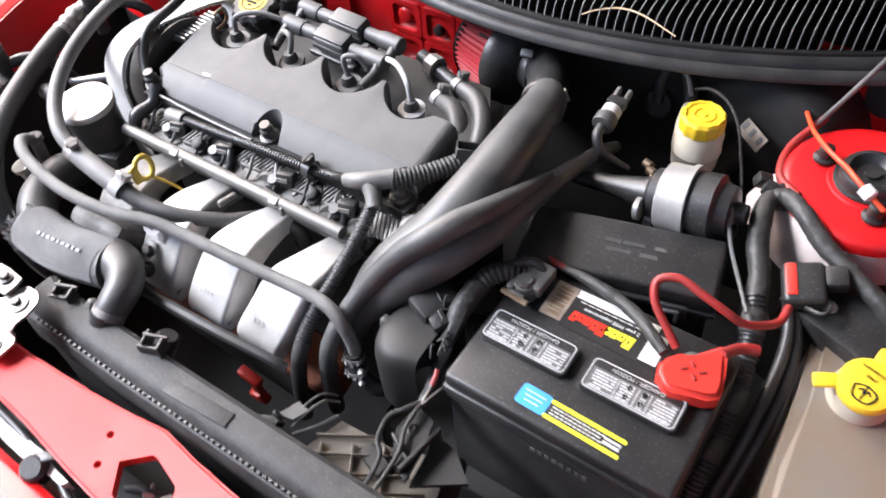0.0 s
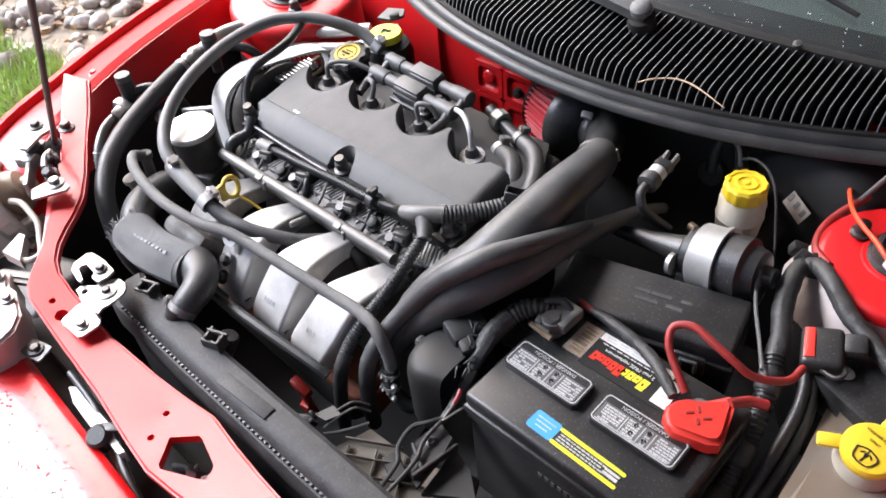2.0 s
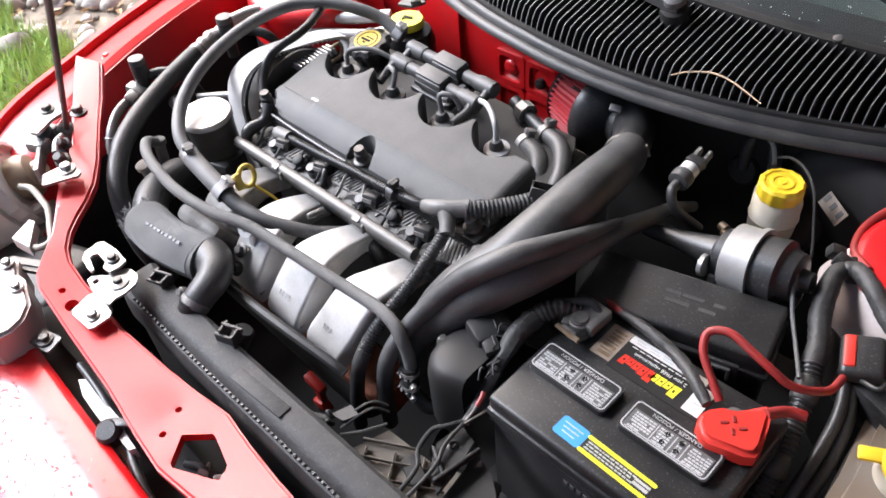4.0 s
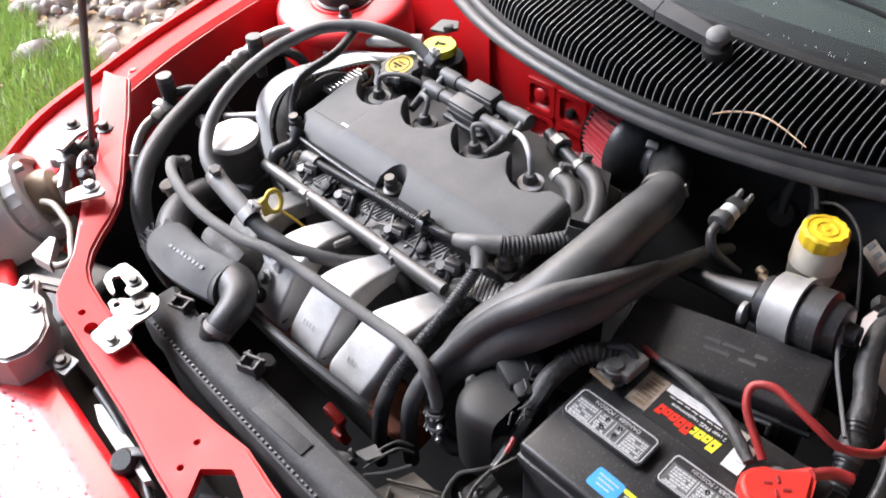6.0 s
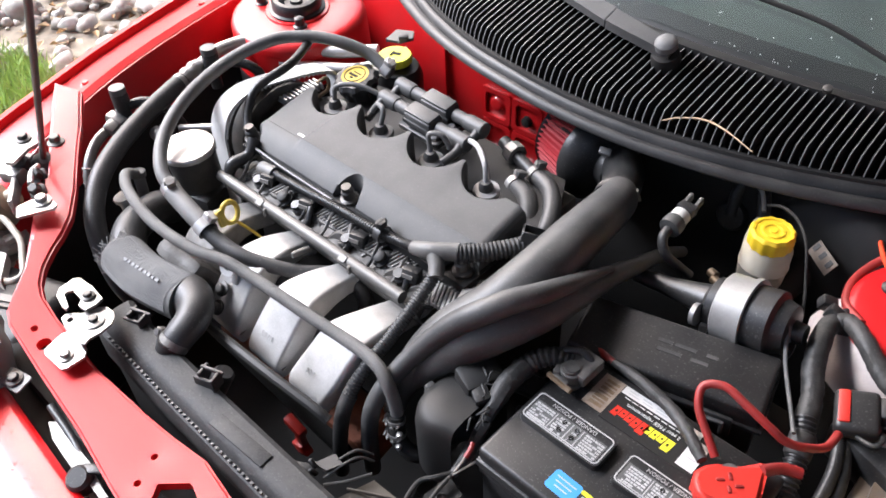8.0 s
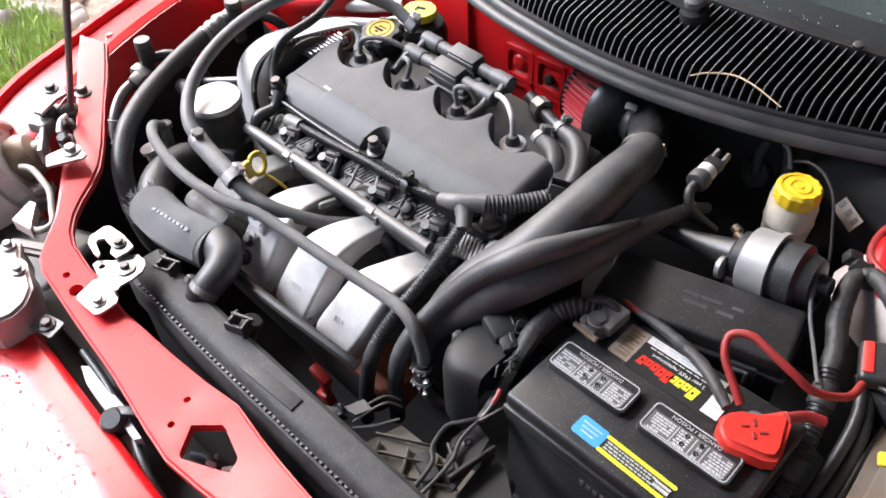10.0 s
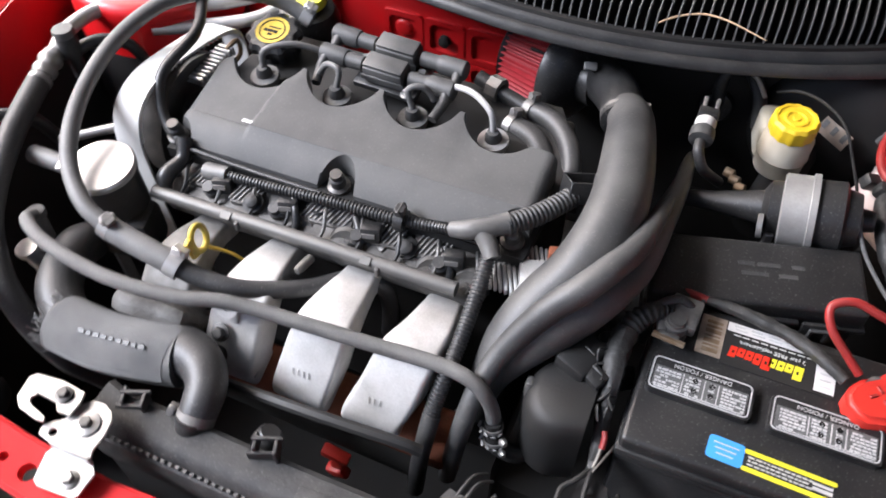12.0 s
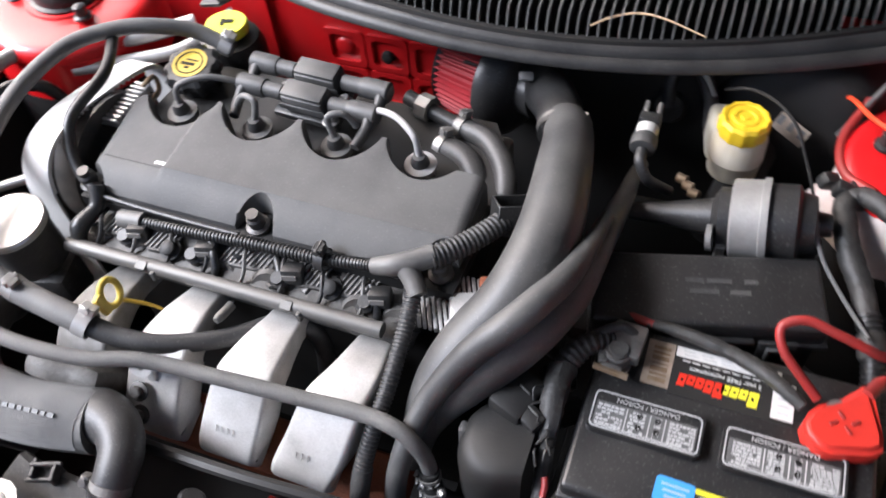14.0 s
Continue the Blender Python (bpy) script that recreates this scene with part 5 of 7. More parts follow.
def timing():
    t = thing("timing_belt", "pale toothed timing belt round a steel cam gear", "timing belt", (-0.38, 0.555, 0.75))
    cy, cz, x0, x1 = 0.560, 0.838, -0.406, -0.372
    run = smooth_path([(0, 0.463, 0.70), (0, 0.462, 0.80), (0, 0.462, 0.855), (0, 0.465, 0.882), (0, 0.474, 0.903), (0, 0.488, 0.916), (0, 0.510, 0.9235), (0, 0.540, 0.924), (0, 0.589, 0.915), (0, 0.640, 0.903), (0, 0.667, 0.892), (0, 0.680, 0.876), (0, 0.684, 0.84), (0, 0.684, 0.70)], 6)
    inward = []
    for a, b in zip([run[0], *run], [*run[1:], run[-1]]):
        d = (b - a).normalized()
        inward.append(V(0, d.z, -d.y))
    bm = bmesh.new()
    loft(bm, [[p + V(x, 0, 0) + n * k for p, n in zip(run, inward)] for x, k in ((x0, 0), (x1, 0), (x1, 0.0028), (x0, 0.0028), (x0, 0))])
    part("belt", bm, BELT, t, smooth=30)
    bm = bmesh.new()
    for p, n in list(zip(run, inward))[16:64]:
        box(bm, (x1 - x0 + 0.001, 0.0022, 0.0030), pose(*(p + n * 0.0040 + V((x0 + x1) / 2, 0, 0)), math.degrees(math.atan2(n.z, n.y)) + 90, 0, 0), 0)
    tagged(part("belt_teeth", bm, WHITE, t, "row of small belt teeth"), kind="stuff")
    bm = bmesh.new()
    lathe(bm, [(0.078, -0.014), (0.078, 0.014), (0.060, 0.014), (0.058, 0.004), (0.030, 0.004), (0.028, 0.016), (0, 0.016)], (-0.378, cy, cz), (1, 0, 0), 40)
    part("cam_gear", bm, DARKSTEEL, t, "dark steel cam gear")
    bm = bmesh.new()
    for k in range(10):
        box(bm, (0.032 - 0.0012 * k, 0.0042, 0.012), (-0.362 + 0.0008 * k, 0.562 + 0.0070 * k, 0.896, 10, 0, 0), 0.001, 1)
    part("gear_teeth", bm, BRIGHT, t, "bright steel gear teeth")
    bm = bmesh.new()
    tube(bm, [(-0.352, 0.62, 0.90), (-0.345, 0.635, 0.905), (-0.342, 0.632, 0.888), (-0.348, 0.61, 0.88)], 0.003, 8, 5)
    part("spring", bm, COPPER, t)
    b = thing("timing_cover", "dark back plate behind the timing belt", "timing cover", (-0.36, 0.56, 0.7))
    bm = bmesh.new()
    lathe(bm, [(0.080, 0), (0.080, 0.008), (0, 0.008)], (-0.416, cy + 0.004, cz - 0.012), (1, 0, 0), 40)
    part("plate", bm, DEEP, b)
    bm = bmesh.new()
    box(bm, (0.04, 0.30, 0.30), (-0.43, 0.56, 0.66), 0.02)
    part("lower_cover", bm, BLACK, b)


timing()


def canister():
    c = thing("engine_mount_canister", "black canister with a bright silver lid", "canister", (-0.382, 0.410, 0.80))
    bm = bmesh.new()
    lathe(bm, [(0.030, -0.085), (0.033, -0.06), (0.034, -0.012), (0.037, -0.008), (0.037, -0.003)], (-0.382, 0.411, 0.884), (0, -0.05, 1), 32)
    part("body", bm, COIL, c)
    bm = bmesh.new()
    lathe(bm, [(0.0375, -0.004), (0.038, 0.001), (0.036, 0.004), (0.010, 0.005), (0.0, 0.005)], (-0.382, 0.411, 0.884), (0, -0.05, 1), 36)
    box(bm, (0.02, 0.012, 0.005), (-0.418, 0.397, 0.885, 0, 0, 20), 0.002)
    part("lid", bm, BRIGHT, c, "bright silver lid")
    bm = bmesh.new()
    lathe(bm, [(0.011, 0), (0.011, 0.05), (0.0, 0.05)], (-0.455, 0.422, 0.848), (-0.8, 0.03, -0.02), 16)
    part("stub", bm, GREYHOSE, c)
    bm = bmesh.new()
    box(bm, (0.07, 0.05, 0.06), (-0.372, 0.405, 0.795, 0, 0, 15), 0.012)
    part("base", bm, BLACK, c)
    bm = bmesh.new()
    lathe(bm, [(0.010, -0.05), (0.010, 0.0), (0.013, 0.001), (0.013, 0.007), (0, 0.008)], (-0.436, 0.320, 0.818), (-0.1, -0.15, 1), 18)
    part("side_cap", bm, BRIGHT, c, "small bright cap")


canister()


def fuel_rail():
    f = thing("fuel_rail", "satin steel fuel rail lying along the head", "fuel rail", (-0.15, 0.42, 0.84))
    a, b = V(-0.330, 0.422, 0.856), V(0.030, 0.422, 0.862)
    bm = bmesh.new()
    tube(bm, [a, b], 0.0078, 18, 2)
    part("pipe", bm, RAILM, f)
    for u in (0.27, 0.73):
        p = a.lerp(b, u)
        bm = bmesh.new()
        box(bm, (0.013, 0.010, 0.003), pose(p.x, p.y - 0.005, p.z + 0.0058, 25, 0, 0), 0.001, 1)
        box(bm, (0.005, 0.006, 0.012), pose(p.x + 0.014, p.y - 0.008, p.z - 0.002), 0.001, 1)
        part("bracket", bm, RAILM, f)
    for x in (-0.270, -0.188, -0.090, 0.003):
        bm = bmesh.new()
        lathe(bm, [(0.009, -0.02), (0.009, 0.004), (0.0065, 0.006), (0.0065, 0.012), (0, 0.012)], (x, 0.446, 0.858), (0, -0.35, 1), 14)
        i = part("injector", bm, BLACK, f)
        bm = bmesh.new()
        box(bm, (0.022, 0.016, 0.018), (x + 0.012, 0.453, 0.866, -15, 0, 15), 0.003)
        part("plug", bm, BLACK, i)
        bm = bmesh.new()
        box(bm, (0.014, 0.002, 0.005), (x + 0.012, 0.4445, 0.869, -15, 0, 15), 0)
        part("clip", bm, STEEL, i)
    bm = bmesh.new()
    lathe(bm, [(0.005, 0), (0.005, 0.02), (0.0035, 0.024), (0, 0.024)], (-0.130, 0.412, 0.846), (-0.1, -0.7, 0.1), 12)
    part("valve", bm, RAILM, f)


fuel_rail()


def dipstick():
    d = thing("dipstick", "yellow ring-handled oil dipstick", "dipstick", (-0.22, 0.39, 0.80))
    m = pose(-0.236, 0.374, 0.872, 80, 0, 96) @ Matrix.Scale(0.74, 4)
    bm = bmesh.new()
    loop = [m @ V(0.016 * math.cos(a), 0.020 * math.sin(a), 0) for a in (2 * math.pi * k / 20 for k in range(21))]
    tube(bm, loop, 0.0034, 10, 2, cap=False)
    box(bm, (0.012, 0.034, 0.010), m @ pose(-0.018, 0, 0), 0.003)
    part("ring", bm, DIP, d)
    bm = bmesh.new()
    box(bm, (0.005, 0.030, 0.008), m @ pose(-0.0245, 0, 0), 0.001, 1)
    part("tab_edge", bm, OCHRE, d)
    bm = bmesh.new()
    tube(bm, [m @ V(0.004, -0.020, 0), m @ V(0.010, -0.030, 0.0), (-0.212, 0.396, 0.826), (-0.196, 0.410, 0.77)], [0.0028, 0.0022, 0.0018, 0.0018], 8, 6)
    part("stick", bm, OCHRE, d)


dipstick()


def runner_loft(pts, widths, heights):
    """A cast runner with rounded rectangular section swept along pts."""
    bm = bmesh.new()
    path = smooth_path(pts, 6)
    ws, hs = lerp_list(widths, 6), lerp_list(heights, 6)
    rings = []
    for i, p in enumerate(path):
        t = (path[min(i + 1, len(path) - 1)] - path[max(i - 1, 0)]).normalized()
        side = V(1, 0, 0)
        side = (side - side.dot(t) * t).normalized()
        up = t.cross(side)
        rings.append([bm.verts.new(p + side * x + up * y) for x, y in round_rect(-ws[i] / 2, -hs[i], ws[i] / 2, 0, min(0.0058, hs[i] * 0.4), 3)])
    n = len(rings[0])
    for a, b in zip(rings, rings[1:]):
        for k in range(n):
            bm.faces.new((a[k], a[(k + 1) % n], b[(k + 1) % n], b[k]))
    bm.faces.new(rings[0])
    bm.faces.new(rings[-1][::-1])
    return bm


def manifold():
    m = thing("intake_manifold", "dusty cast aluminium intake manifold with four runners", "intake manifold", (-0.12, 0.36, 0.70))
    tops, bots = (-0.262, -0.172, -0.078, 0.017), (-0.262, -0.178, -0.094, -0.014)
    for k in range(4):
        a, b = tops[k], bots[k]
        bm = runner_loft([(a, 0.445, 0.826), (a, 0.420, 0.836), (a, 0.382, 0.847), (a + 0.25 * (b - a), 0.345, 0.842), (a + 0.55 * (b - a), 0.314, 0.810), (b, 0.294, 0.772), (b, 0.300, 0.748)],
                         [0.038, 0.040, 0.050, 0.060, 0.062, 0.061, 0.060], [0.024, 0.026, 0.034, 0.040, 0.042, 0.042, 0.042])
        # First runner is greyer than its twins: dirt plus painted hose shade.
        r = part("runner", bm, ALU if k else DUSTCAST, m, "dusty aluminium runner" if k else "first runner, greyed for dirt and for shade from hoses")
        if k in (2, 3):
            bm = bmesh.new()
            for j in range(4 if k == 2 else 3):
                tube(bm, [(b + 0.010 * (a - b) / 0.03 - 0.012 + 0.006 * j, 0.3085, 0.804), (b + 0.010 * (a - b) / 0.03 - 0.012 + 0.006 * j, 0.3045, 0.799)], 0.0006, 6, 1)
            tagged(part("cast_marks", bm, ALU, r), kind="stuff")
        if k == 1:
            for y, z in ((0.313, 0.812), (0.300, 0.788)):
                bolt(r, (b - 0.006, y - 0.002, z + 0.004), (0, -0.7, 0.7), 0.0065, 0.007)
            bm = bmesh.new()
            lathe(bm, [(0.012, 0), (0.012, 0.004), (0.005, 0.004), (0.005, 0)], (b + 0.004, 0.324, 0.852), (0.2, -0.8, 0.6), 18, ring=True)
            box(bm, (0.010, 0.006, 0.024), (b + 0.004, 0.328, 0.834, -20, 0, 0), 0.002)
            part("eyelet", bm, ALU, r)
    # Plenum coloured near-black to stand in for shade under the runners.
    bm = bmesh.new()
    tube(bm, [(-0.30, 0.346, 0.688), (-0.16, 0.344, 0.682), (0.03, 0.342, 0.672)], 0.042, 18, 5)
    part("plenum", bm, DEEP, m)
    bm = bmesh.new()
    box(bm, (0.09, 0.03, 0.11), (-0.262, 0.325, 0.785, 30, 0, 0), 0.012)
    part("flange_block", bm, HEAD, m)


manifold()


# ---- hoses and looms ----
def hose(name, label, pts, r, mat, seg=16, n=8, ribs=None, base=None, flat=1.0, category="hose"):
    bm = bmesh.new()
    tube(bm, pts, r, seg, n, ribs=ribs, flat=flat)
    h = thing(name, label, category, base or tuple(pts[0]))
    part("body", bm, mat, h)
    return h


h = hose("breather_hose", "dusty grey breather hose arching over the engine",
         [(-0.277, 0.704, 0.906), (-0.316, 0.698, 0.928), (-0.351, 0.675, 0.945), (-0.384, 0.650, 0.953), (-0.420, 0.604, 0.955), (-0.436, 0.532, 0.945), (-0.425, 0.453, 0.930), (-0.399, 0.393, 0.911), (-0.357, 0.355, 0.895), (-0.316, 0.344, 0.880)],
         0.0092, GREYHOSE)
clamp(h, (-0.285, 0.703, 0.911), (0.7, 0.1, -0.4), 0.0105, 0.014, BRIGHT)
clamp(h, (-0.322, 0.345, 0.882), (0.7, -0.15, -0.25), 0.0115, 0.012)
bm = bmesh.new()
tube(bm, [(-0.318, 0.344, 0.881), (-0.28, 0.341, 0.874), (-0.243, 0.339, 0.867)], 0.0125, 16, 6)
part("coupler", bm, GREYHOSE, h, "short thick grey coupler")
bm = bmesh.new()
tube(bm, [(-0.247, 0.339, 0.867), (-0.213, 0.341, 0.855), (-0.171, 0.351, 0.847), (-0.123, 0.382, 0.834), (-0.085, 0.418, 0.826), (-0.058, 0.429, 0.812), (-0.050, 0.428, 0.78), (-0.050, 0.42, 0.74)], [0.0108, 0.0100, 0.0094, 0.0094, 0.0098, 0.0095, 0.0095, 0.0095], 16, 8)
part("lower_hose", bm, RUBBER, h)
clamp(h, (-0.243, 0.339, 0.866), (0.8, 0.0, -0.3), 0.0125, 0.014, BRIGHT, knob=(-0.2, 0.5, 1))

h = hose("braided_hose", "dusty braided hose crossing in front of the manifold",
         [(-0.446, 0.352, 0.840), (-0.428, 0.332, 0.860), (-0.385, 0.313, 0.864), (-0.306, 0.302, 0.862), (-0.228, 0.308, 0.860), (-0.174, 0.325, 0.857), (-0.104, 0.334, 0.851), (-0.030, 0.340, 0.848), (0.040, 0.344, 0.849), (0.074, 0.341, 0.849), (0.094, 0.336, 0.838), (0.103, 0.335, 0.814), (0.105, 0.334, 0.785)],
         0.0076, BRAID)
bm = bmesh.new()
lathe(bm, [(0.008, -0.03), (0.008, 0.0), (0.011, 0.002), (0.011, 0.010), (0.008, 0.012), (0, 0.012)], (-0.447, 0.355, 0.832), (-0.1, 0.1, 1), 16)
part("fitting", bm, GREYTAPE, h)

h = hose("ac_hose", "thick black air-conditioning hose along the inner fender",
         [(-0.335, 0.262, 0.70), (-0.363, 0.248, 0.76), (-0.410, 0.262, 0.82), (-0.455, 0.300, 0.848), (-0.492, 0.352, 0.860), (-0.525, 0.422, 0.868), (-0.541, 0.480, 0.877), (-0.549, 0.510, 0.880)],
         0.0142, RUBBER)
bm = bmesh.new()
tube(bm, [(-0.545, 0.498, 0.879), (-0.560, 0.548, 0.884)], 0.0148, 16, 6, ribs=(0.014, 0.0025))
part("ferrule", bm, STEEL, h, "crimped bright ferrule")
bm = bmesh.new()
tube(bm, [(-0.558, 0.545, 0.884), (-0.572, 0.60, 0.888), (-0.55, 0.66, 0.885), (-0.45, 0.72, 0.875), (-0.38, 0.77, 0.88)], 0.010, 14, 8)
part("pipe", bm, BRIGHT, h, "bright bent metal pipe")
bm = bmesh.new()
tube(bm, [(-0.50, 0.66, 0.862), (-0.44, 0.70, 0.858), (-0.38, 0.74, 0.862), (-0.34, 0.80, 0.88)], 0.009, 14, 8)
part("pipe", bm, BRIGHT, h, "bright bent metal pipe")

for loc in ((-0.592, 0.422, 0.881), (-0.545, 0.563, 0.905)):
    s = thing("service_port", "black service port with a grey cap", "service port", (loc[0], loc[1], loc[2] - 0.06), "service ports")
    bm = bmesh.new()
    lathe(bm, [(0.009, -0.06), (0.009, -0.030), (0.013, -0.028), (0.013, 0.0), (0.011, 0.003), (0, 0.003)], loc, (0, 0, 1), 16)
    part("valve", bm, BLACK, s)
    bm = bmesh.new()
    lathe(bm, [(0.0125, 0.0), (0.0135, 0.004), (0.0125, 0.011), (0, 0.012)], loc, (0, 0, 1), 16, (8, 0.05))
    part("cap", bm, GREYTAPE, s)
    bm = bmesh.new()
    x, y, z = loc
    tube(bm, [(x, y, z - 0.025), (x + 0.02, y + 0.028, z - 0.020), (x + 0.045, y + 0.05, z - 0.035), (x + 0.05, y + 0.07, z - 0.09)], 0.008, 10, 6)
    part("pipe", bm, BLACK, s)
h = hose("metal_line", "bright metal line with beaded fittings by the fender", [(-0.592, 0.418, 0.82), (-0.590, 0.385, 0.832), (-0.575, 0.350, 0.825), (-0.555, 0.322, 0.80), (-0.545, 0.312, 0.75)], 0.008, STEEL, category="pipe")
for k in range(4):
    bm = bmesh.new()
    lathe(bm, [(0.008, -0.003), (0.0115, 0), (0.008, 0.003)], V(-0.560, 0.328, 0.806) + V(0.004, -0.004, -0.010) * k, (0.35, -0.5, -0.7), 14)
    part("bead", bm, BRIGHT, h)
bm = bmesh.new()
box(bm, (0.03, 0.018, 0.014), (-0.592, 0.405, 0.842, 0, 20, 20), 0.003)
box(bm, (0.02, 0.02, 0.02), (-0.585, 0.392, 0.836, 20, 20, 20), 0.004)
part("block", bm, STEEL, h)
bm = bmesh.new()
tube(bm, [(-0.50, 0.46, 0.838), (-0.44, 0.50, 0.846), (-0.40, 0.52, 0.85)], 0.006, 10, 4)
solo("steel_stay", bm, STEEL, "slim bright stay beside the timing belt", "stay", (-0.45, 0.5, 0.84))

h = hose("radiator_hose", "wide black radiator hose with a sleeved bend", [(-0.412, 0.372, 0.785), (-0.400, 0.345, 0.806), (-0.380, 0.298, 0.812), (-0.345, 0.268, 0.806), (-0.318, 0.262, 0.806)], 0.024, RUBBER)
bm = bmesh.new()
tube(bm, [(-0.348, 0.262, 0.805), (-0.295, 0.260, 0.806), (-0.245, 0.264, 0.812), (-0.200, 0.272, 0.816)], 0.031, 22, 6, ribs=None)
part("sleeve", bm, BRAID, h, "fabric heat sleeve over the hose")
bm = bmesh.new()
rng = random.Random(2)
for k in range(60):
    a = rng.uniform(0, 6.28)
    p = V(-0.350, 0.262, 0.805) + 0.030 * V(0, math.cos(a), math.sin(a))
    tube(bm, [p, p + V(-0.010, rng.uniform(-.006, .006), rng.uniform(-.006, .008))], 0.0007, 4, 1)
part("frayed_edge", bm, GREYHOSE, h, "frayed threads at the sleeve's end")
bm = bmesh.new()
for k in range(44):
    a = radians(2 + 4 * k)
    o = 0.0312 * V(0, -math.cos(a), math.sin(a))
    tube(bm, [V(-0.345, 0.262, 0.805) + o, V(-0.295, 0.260, 0.806) + o, V(-0.245, 0.264, 0.812) + o, V(-0.205, 0.271, 0.8155) + o], 0.0008, 4, 4)
part("sleeve_threads", bm, GREYHOSE, h)
bm = bmesh.new()
for k in range(9):
    box(bm, (0.007 - 0.002 * (k % 3 == 1), 0.004, 0.0010), (-0.302 + 0.009 * k, 0.2500 + 0.0005 * k, 0.8365 + 0.0010 * k, 22, -5, 4), 0)
part("print", bm, RUBBER, h)
bm = bmesh.new()
tube(bm, [(-0.228, 0.268, 0.812), (-0.200, 0.275, 0.820), (-0.176, 0.268, 0.824), (-0.160, 0.252, 0.824), (-0.155, 0.234, 0.820), (-0.155, 0.216, 0.810)], [0.0285, 0.0265, 0.0225, 0.0205, 0.019, 0.018], 24, 8)
part("elbow", bm, RUBBER, h, "smooth rubber elbow")
clamp(h, (-0.155, 0.222, 0.814), (0.05, 0.75, 0.6), 0.0175, 0.010, LEAD, knob=(-1, -0.3, 0.2))

for pts, r in (([(0.012, 0.682, 0.880), (0.052, 0.664, 0.884), (0.080, 0.632, 0.880), (0.092, 0.598, 0.866), (0.096, 0.575, 0.845)], 0.0115),
               ([(0.0, 0.655, 0.872), (0.034, 0.640, 0.876), (0.056, 0.616, 0.868), (0.064, 0.598, 0.848)], 0.013)):
    h = hose("heater_hose", "black heater hose curving off the head", pts, r, RUBBER)
    p, q = Vector(pts[0]), Vector(pts[1])
    clamp(h, p.lerp(q, 0.15), q - p, r, 0.010, LEAD if r < 0.012 else STEEL, knob=(0.2, 0.4, 1))
h = hose("vacuum_pipe", "dark jointed pipe behind the valve cover", [(-0.055, 0.700, 0.890), (-0.02, 0.690, 0.884), (0.015, 0.680, 0.880)], 0.009, BLACK)
bm = bmesh.new()
lathe(bm, [(0.015, -0.008), (0.015, 0.008)], (-0.03, 0.693, 0.886), (1, -0.3, 0), 8)
part("hex_fitting", bm, LEAD, h)

l = thing("wiring_loom", "black corrugated wiring loom with a grey taped tee", "wiring loom", (0.03, 0.46, 0.87))
bm = bmesh.new()
tube(bm, [(-0.258, 0.462, 0.872), (-0.19, 0.463, 0.876), (-0.13, 0.466, 0.879), (-0.06, 0.468, 0.881), (-0.015, 0.470, 0.886), (0.012, 0.467, 0.896)], 0.0066, 12, 8, ribs=(0.004, 0.0012))
part("conduit", bm, BLACK, l)
bm = bmesh.new()
tube(bm, [(-0.285, 0.462, 0.868), (-0.255, 0.462, 0.872)], 0.010, 12, 4)
part("end_sleeve", bm, GREYTAPE, l)
bm = bmesh.new()
tube(bm, [(0.056, 0.483, 0.904), (0.080, 0.510, 0.902), (0.098, 0.535, 0.902), (0.110, 0.556, 0.902)], 0.0115, 14, 8, ribs=(0.005, 0.0013))
part("conduit", bm, RUBBER, l)
bm = bmesh.new()
tube(bm, [(0.050, 0.462, 0.890), (0.052, 0.422, 0.868), (0.052, 0.380, 0.846), (0.051, 0.351, 0.833), (0.049, 0.326, 0.814), (0.047, 0.312, 0.796)], 0.0084, 14, 9, ribs=(0.0038, 0.0013))
part("conduit", bm, RUBBER, l)
bm = bmesh.new()
tube(bm, [(0.048, 0.316, 0.801), (0.047, 0.305, 0.783), (0.044, 0.298, 0.752), (0.040, 0.294, 0.71), (0.036, 0.292, 0.66)], 0.0092, 16, 7)
part("sleeve", bm, RUBBER, l, "smooth lower sleeve")
bm = bmesh.new()
tube(bm, [(0.006, 0.467, 0.894), (0.030, 0.470, 0.902), (0.060, 0.488, 0.905)], [0.0085, 0.0105, 0.0112], 14, 6)
tube(bm, [(0.034, 0.472, 0.902), (0.046, 0.464, 0.895), (0.056, 0.452, 0.888)], [0.0100, 0.0100, 0.0090], 14, 6)
part("tape_tee", bm, GREYTAPE, l, "grey taped tee joint")
for x in (-0.05,):
    clamp(l, (x, 0.468, 0.882), (1, 0, 0), 0.0105, 0.010, BLACK, name="strap")
bm = bmesh.new()
shell = pose(0.112, 0.560, 0.904, -22, 12, 30)
for dx, dy, w, d in ((-0.017, 0, 0.0022, 0.026), (0.017, 0, 0.0022, 0.026), (0, -0.013, 0.036, 0.0022), (0, 0.013, 0.036, 0.0022)):
    box(bm, (w, d, 0.024), shell @ pose(dx, dy, 0), 0.0006, 1)
box(bm, (0.034, 0.024, 0.004), shell @ pose(0, 0, -0.010), 0)
part("connector", bm, BLACK, l, "square black connector frame")
bm = bmesh.new()
tube(bm, [(0.120, 0.558, 0.875), (0.118, 0.53, 0.862), (0.112, 0.505, 0.835)], 0.003, 8, 5)
part("wire", bm, RED_CABLE, l)

h = hose("cam_sensor_lead", "black sheathed lead dropping past the timing belt",
         [(-0.392, 0.650, 0.945), (-0.362, 0.590, 0.944), (-0.372, 0.535, 0.928), (-0.366, 0.508, 0.908), (-0.348, 0.490, 0.888), (-0.324, 0.480, 0.880)], 0.0065, BLACK, category="cable")
bm = bmesh.new()
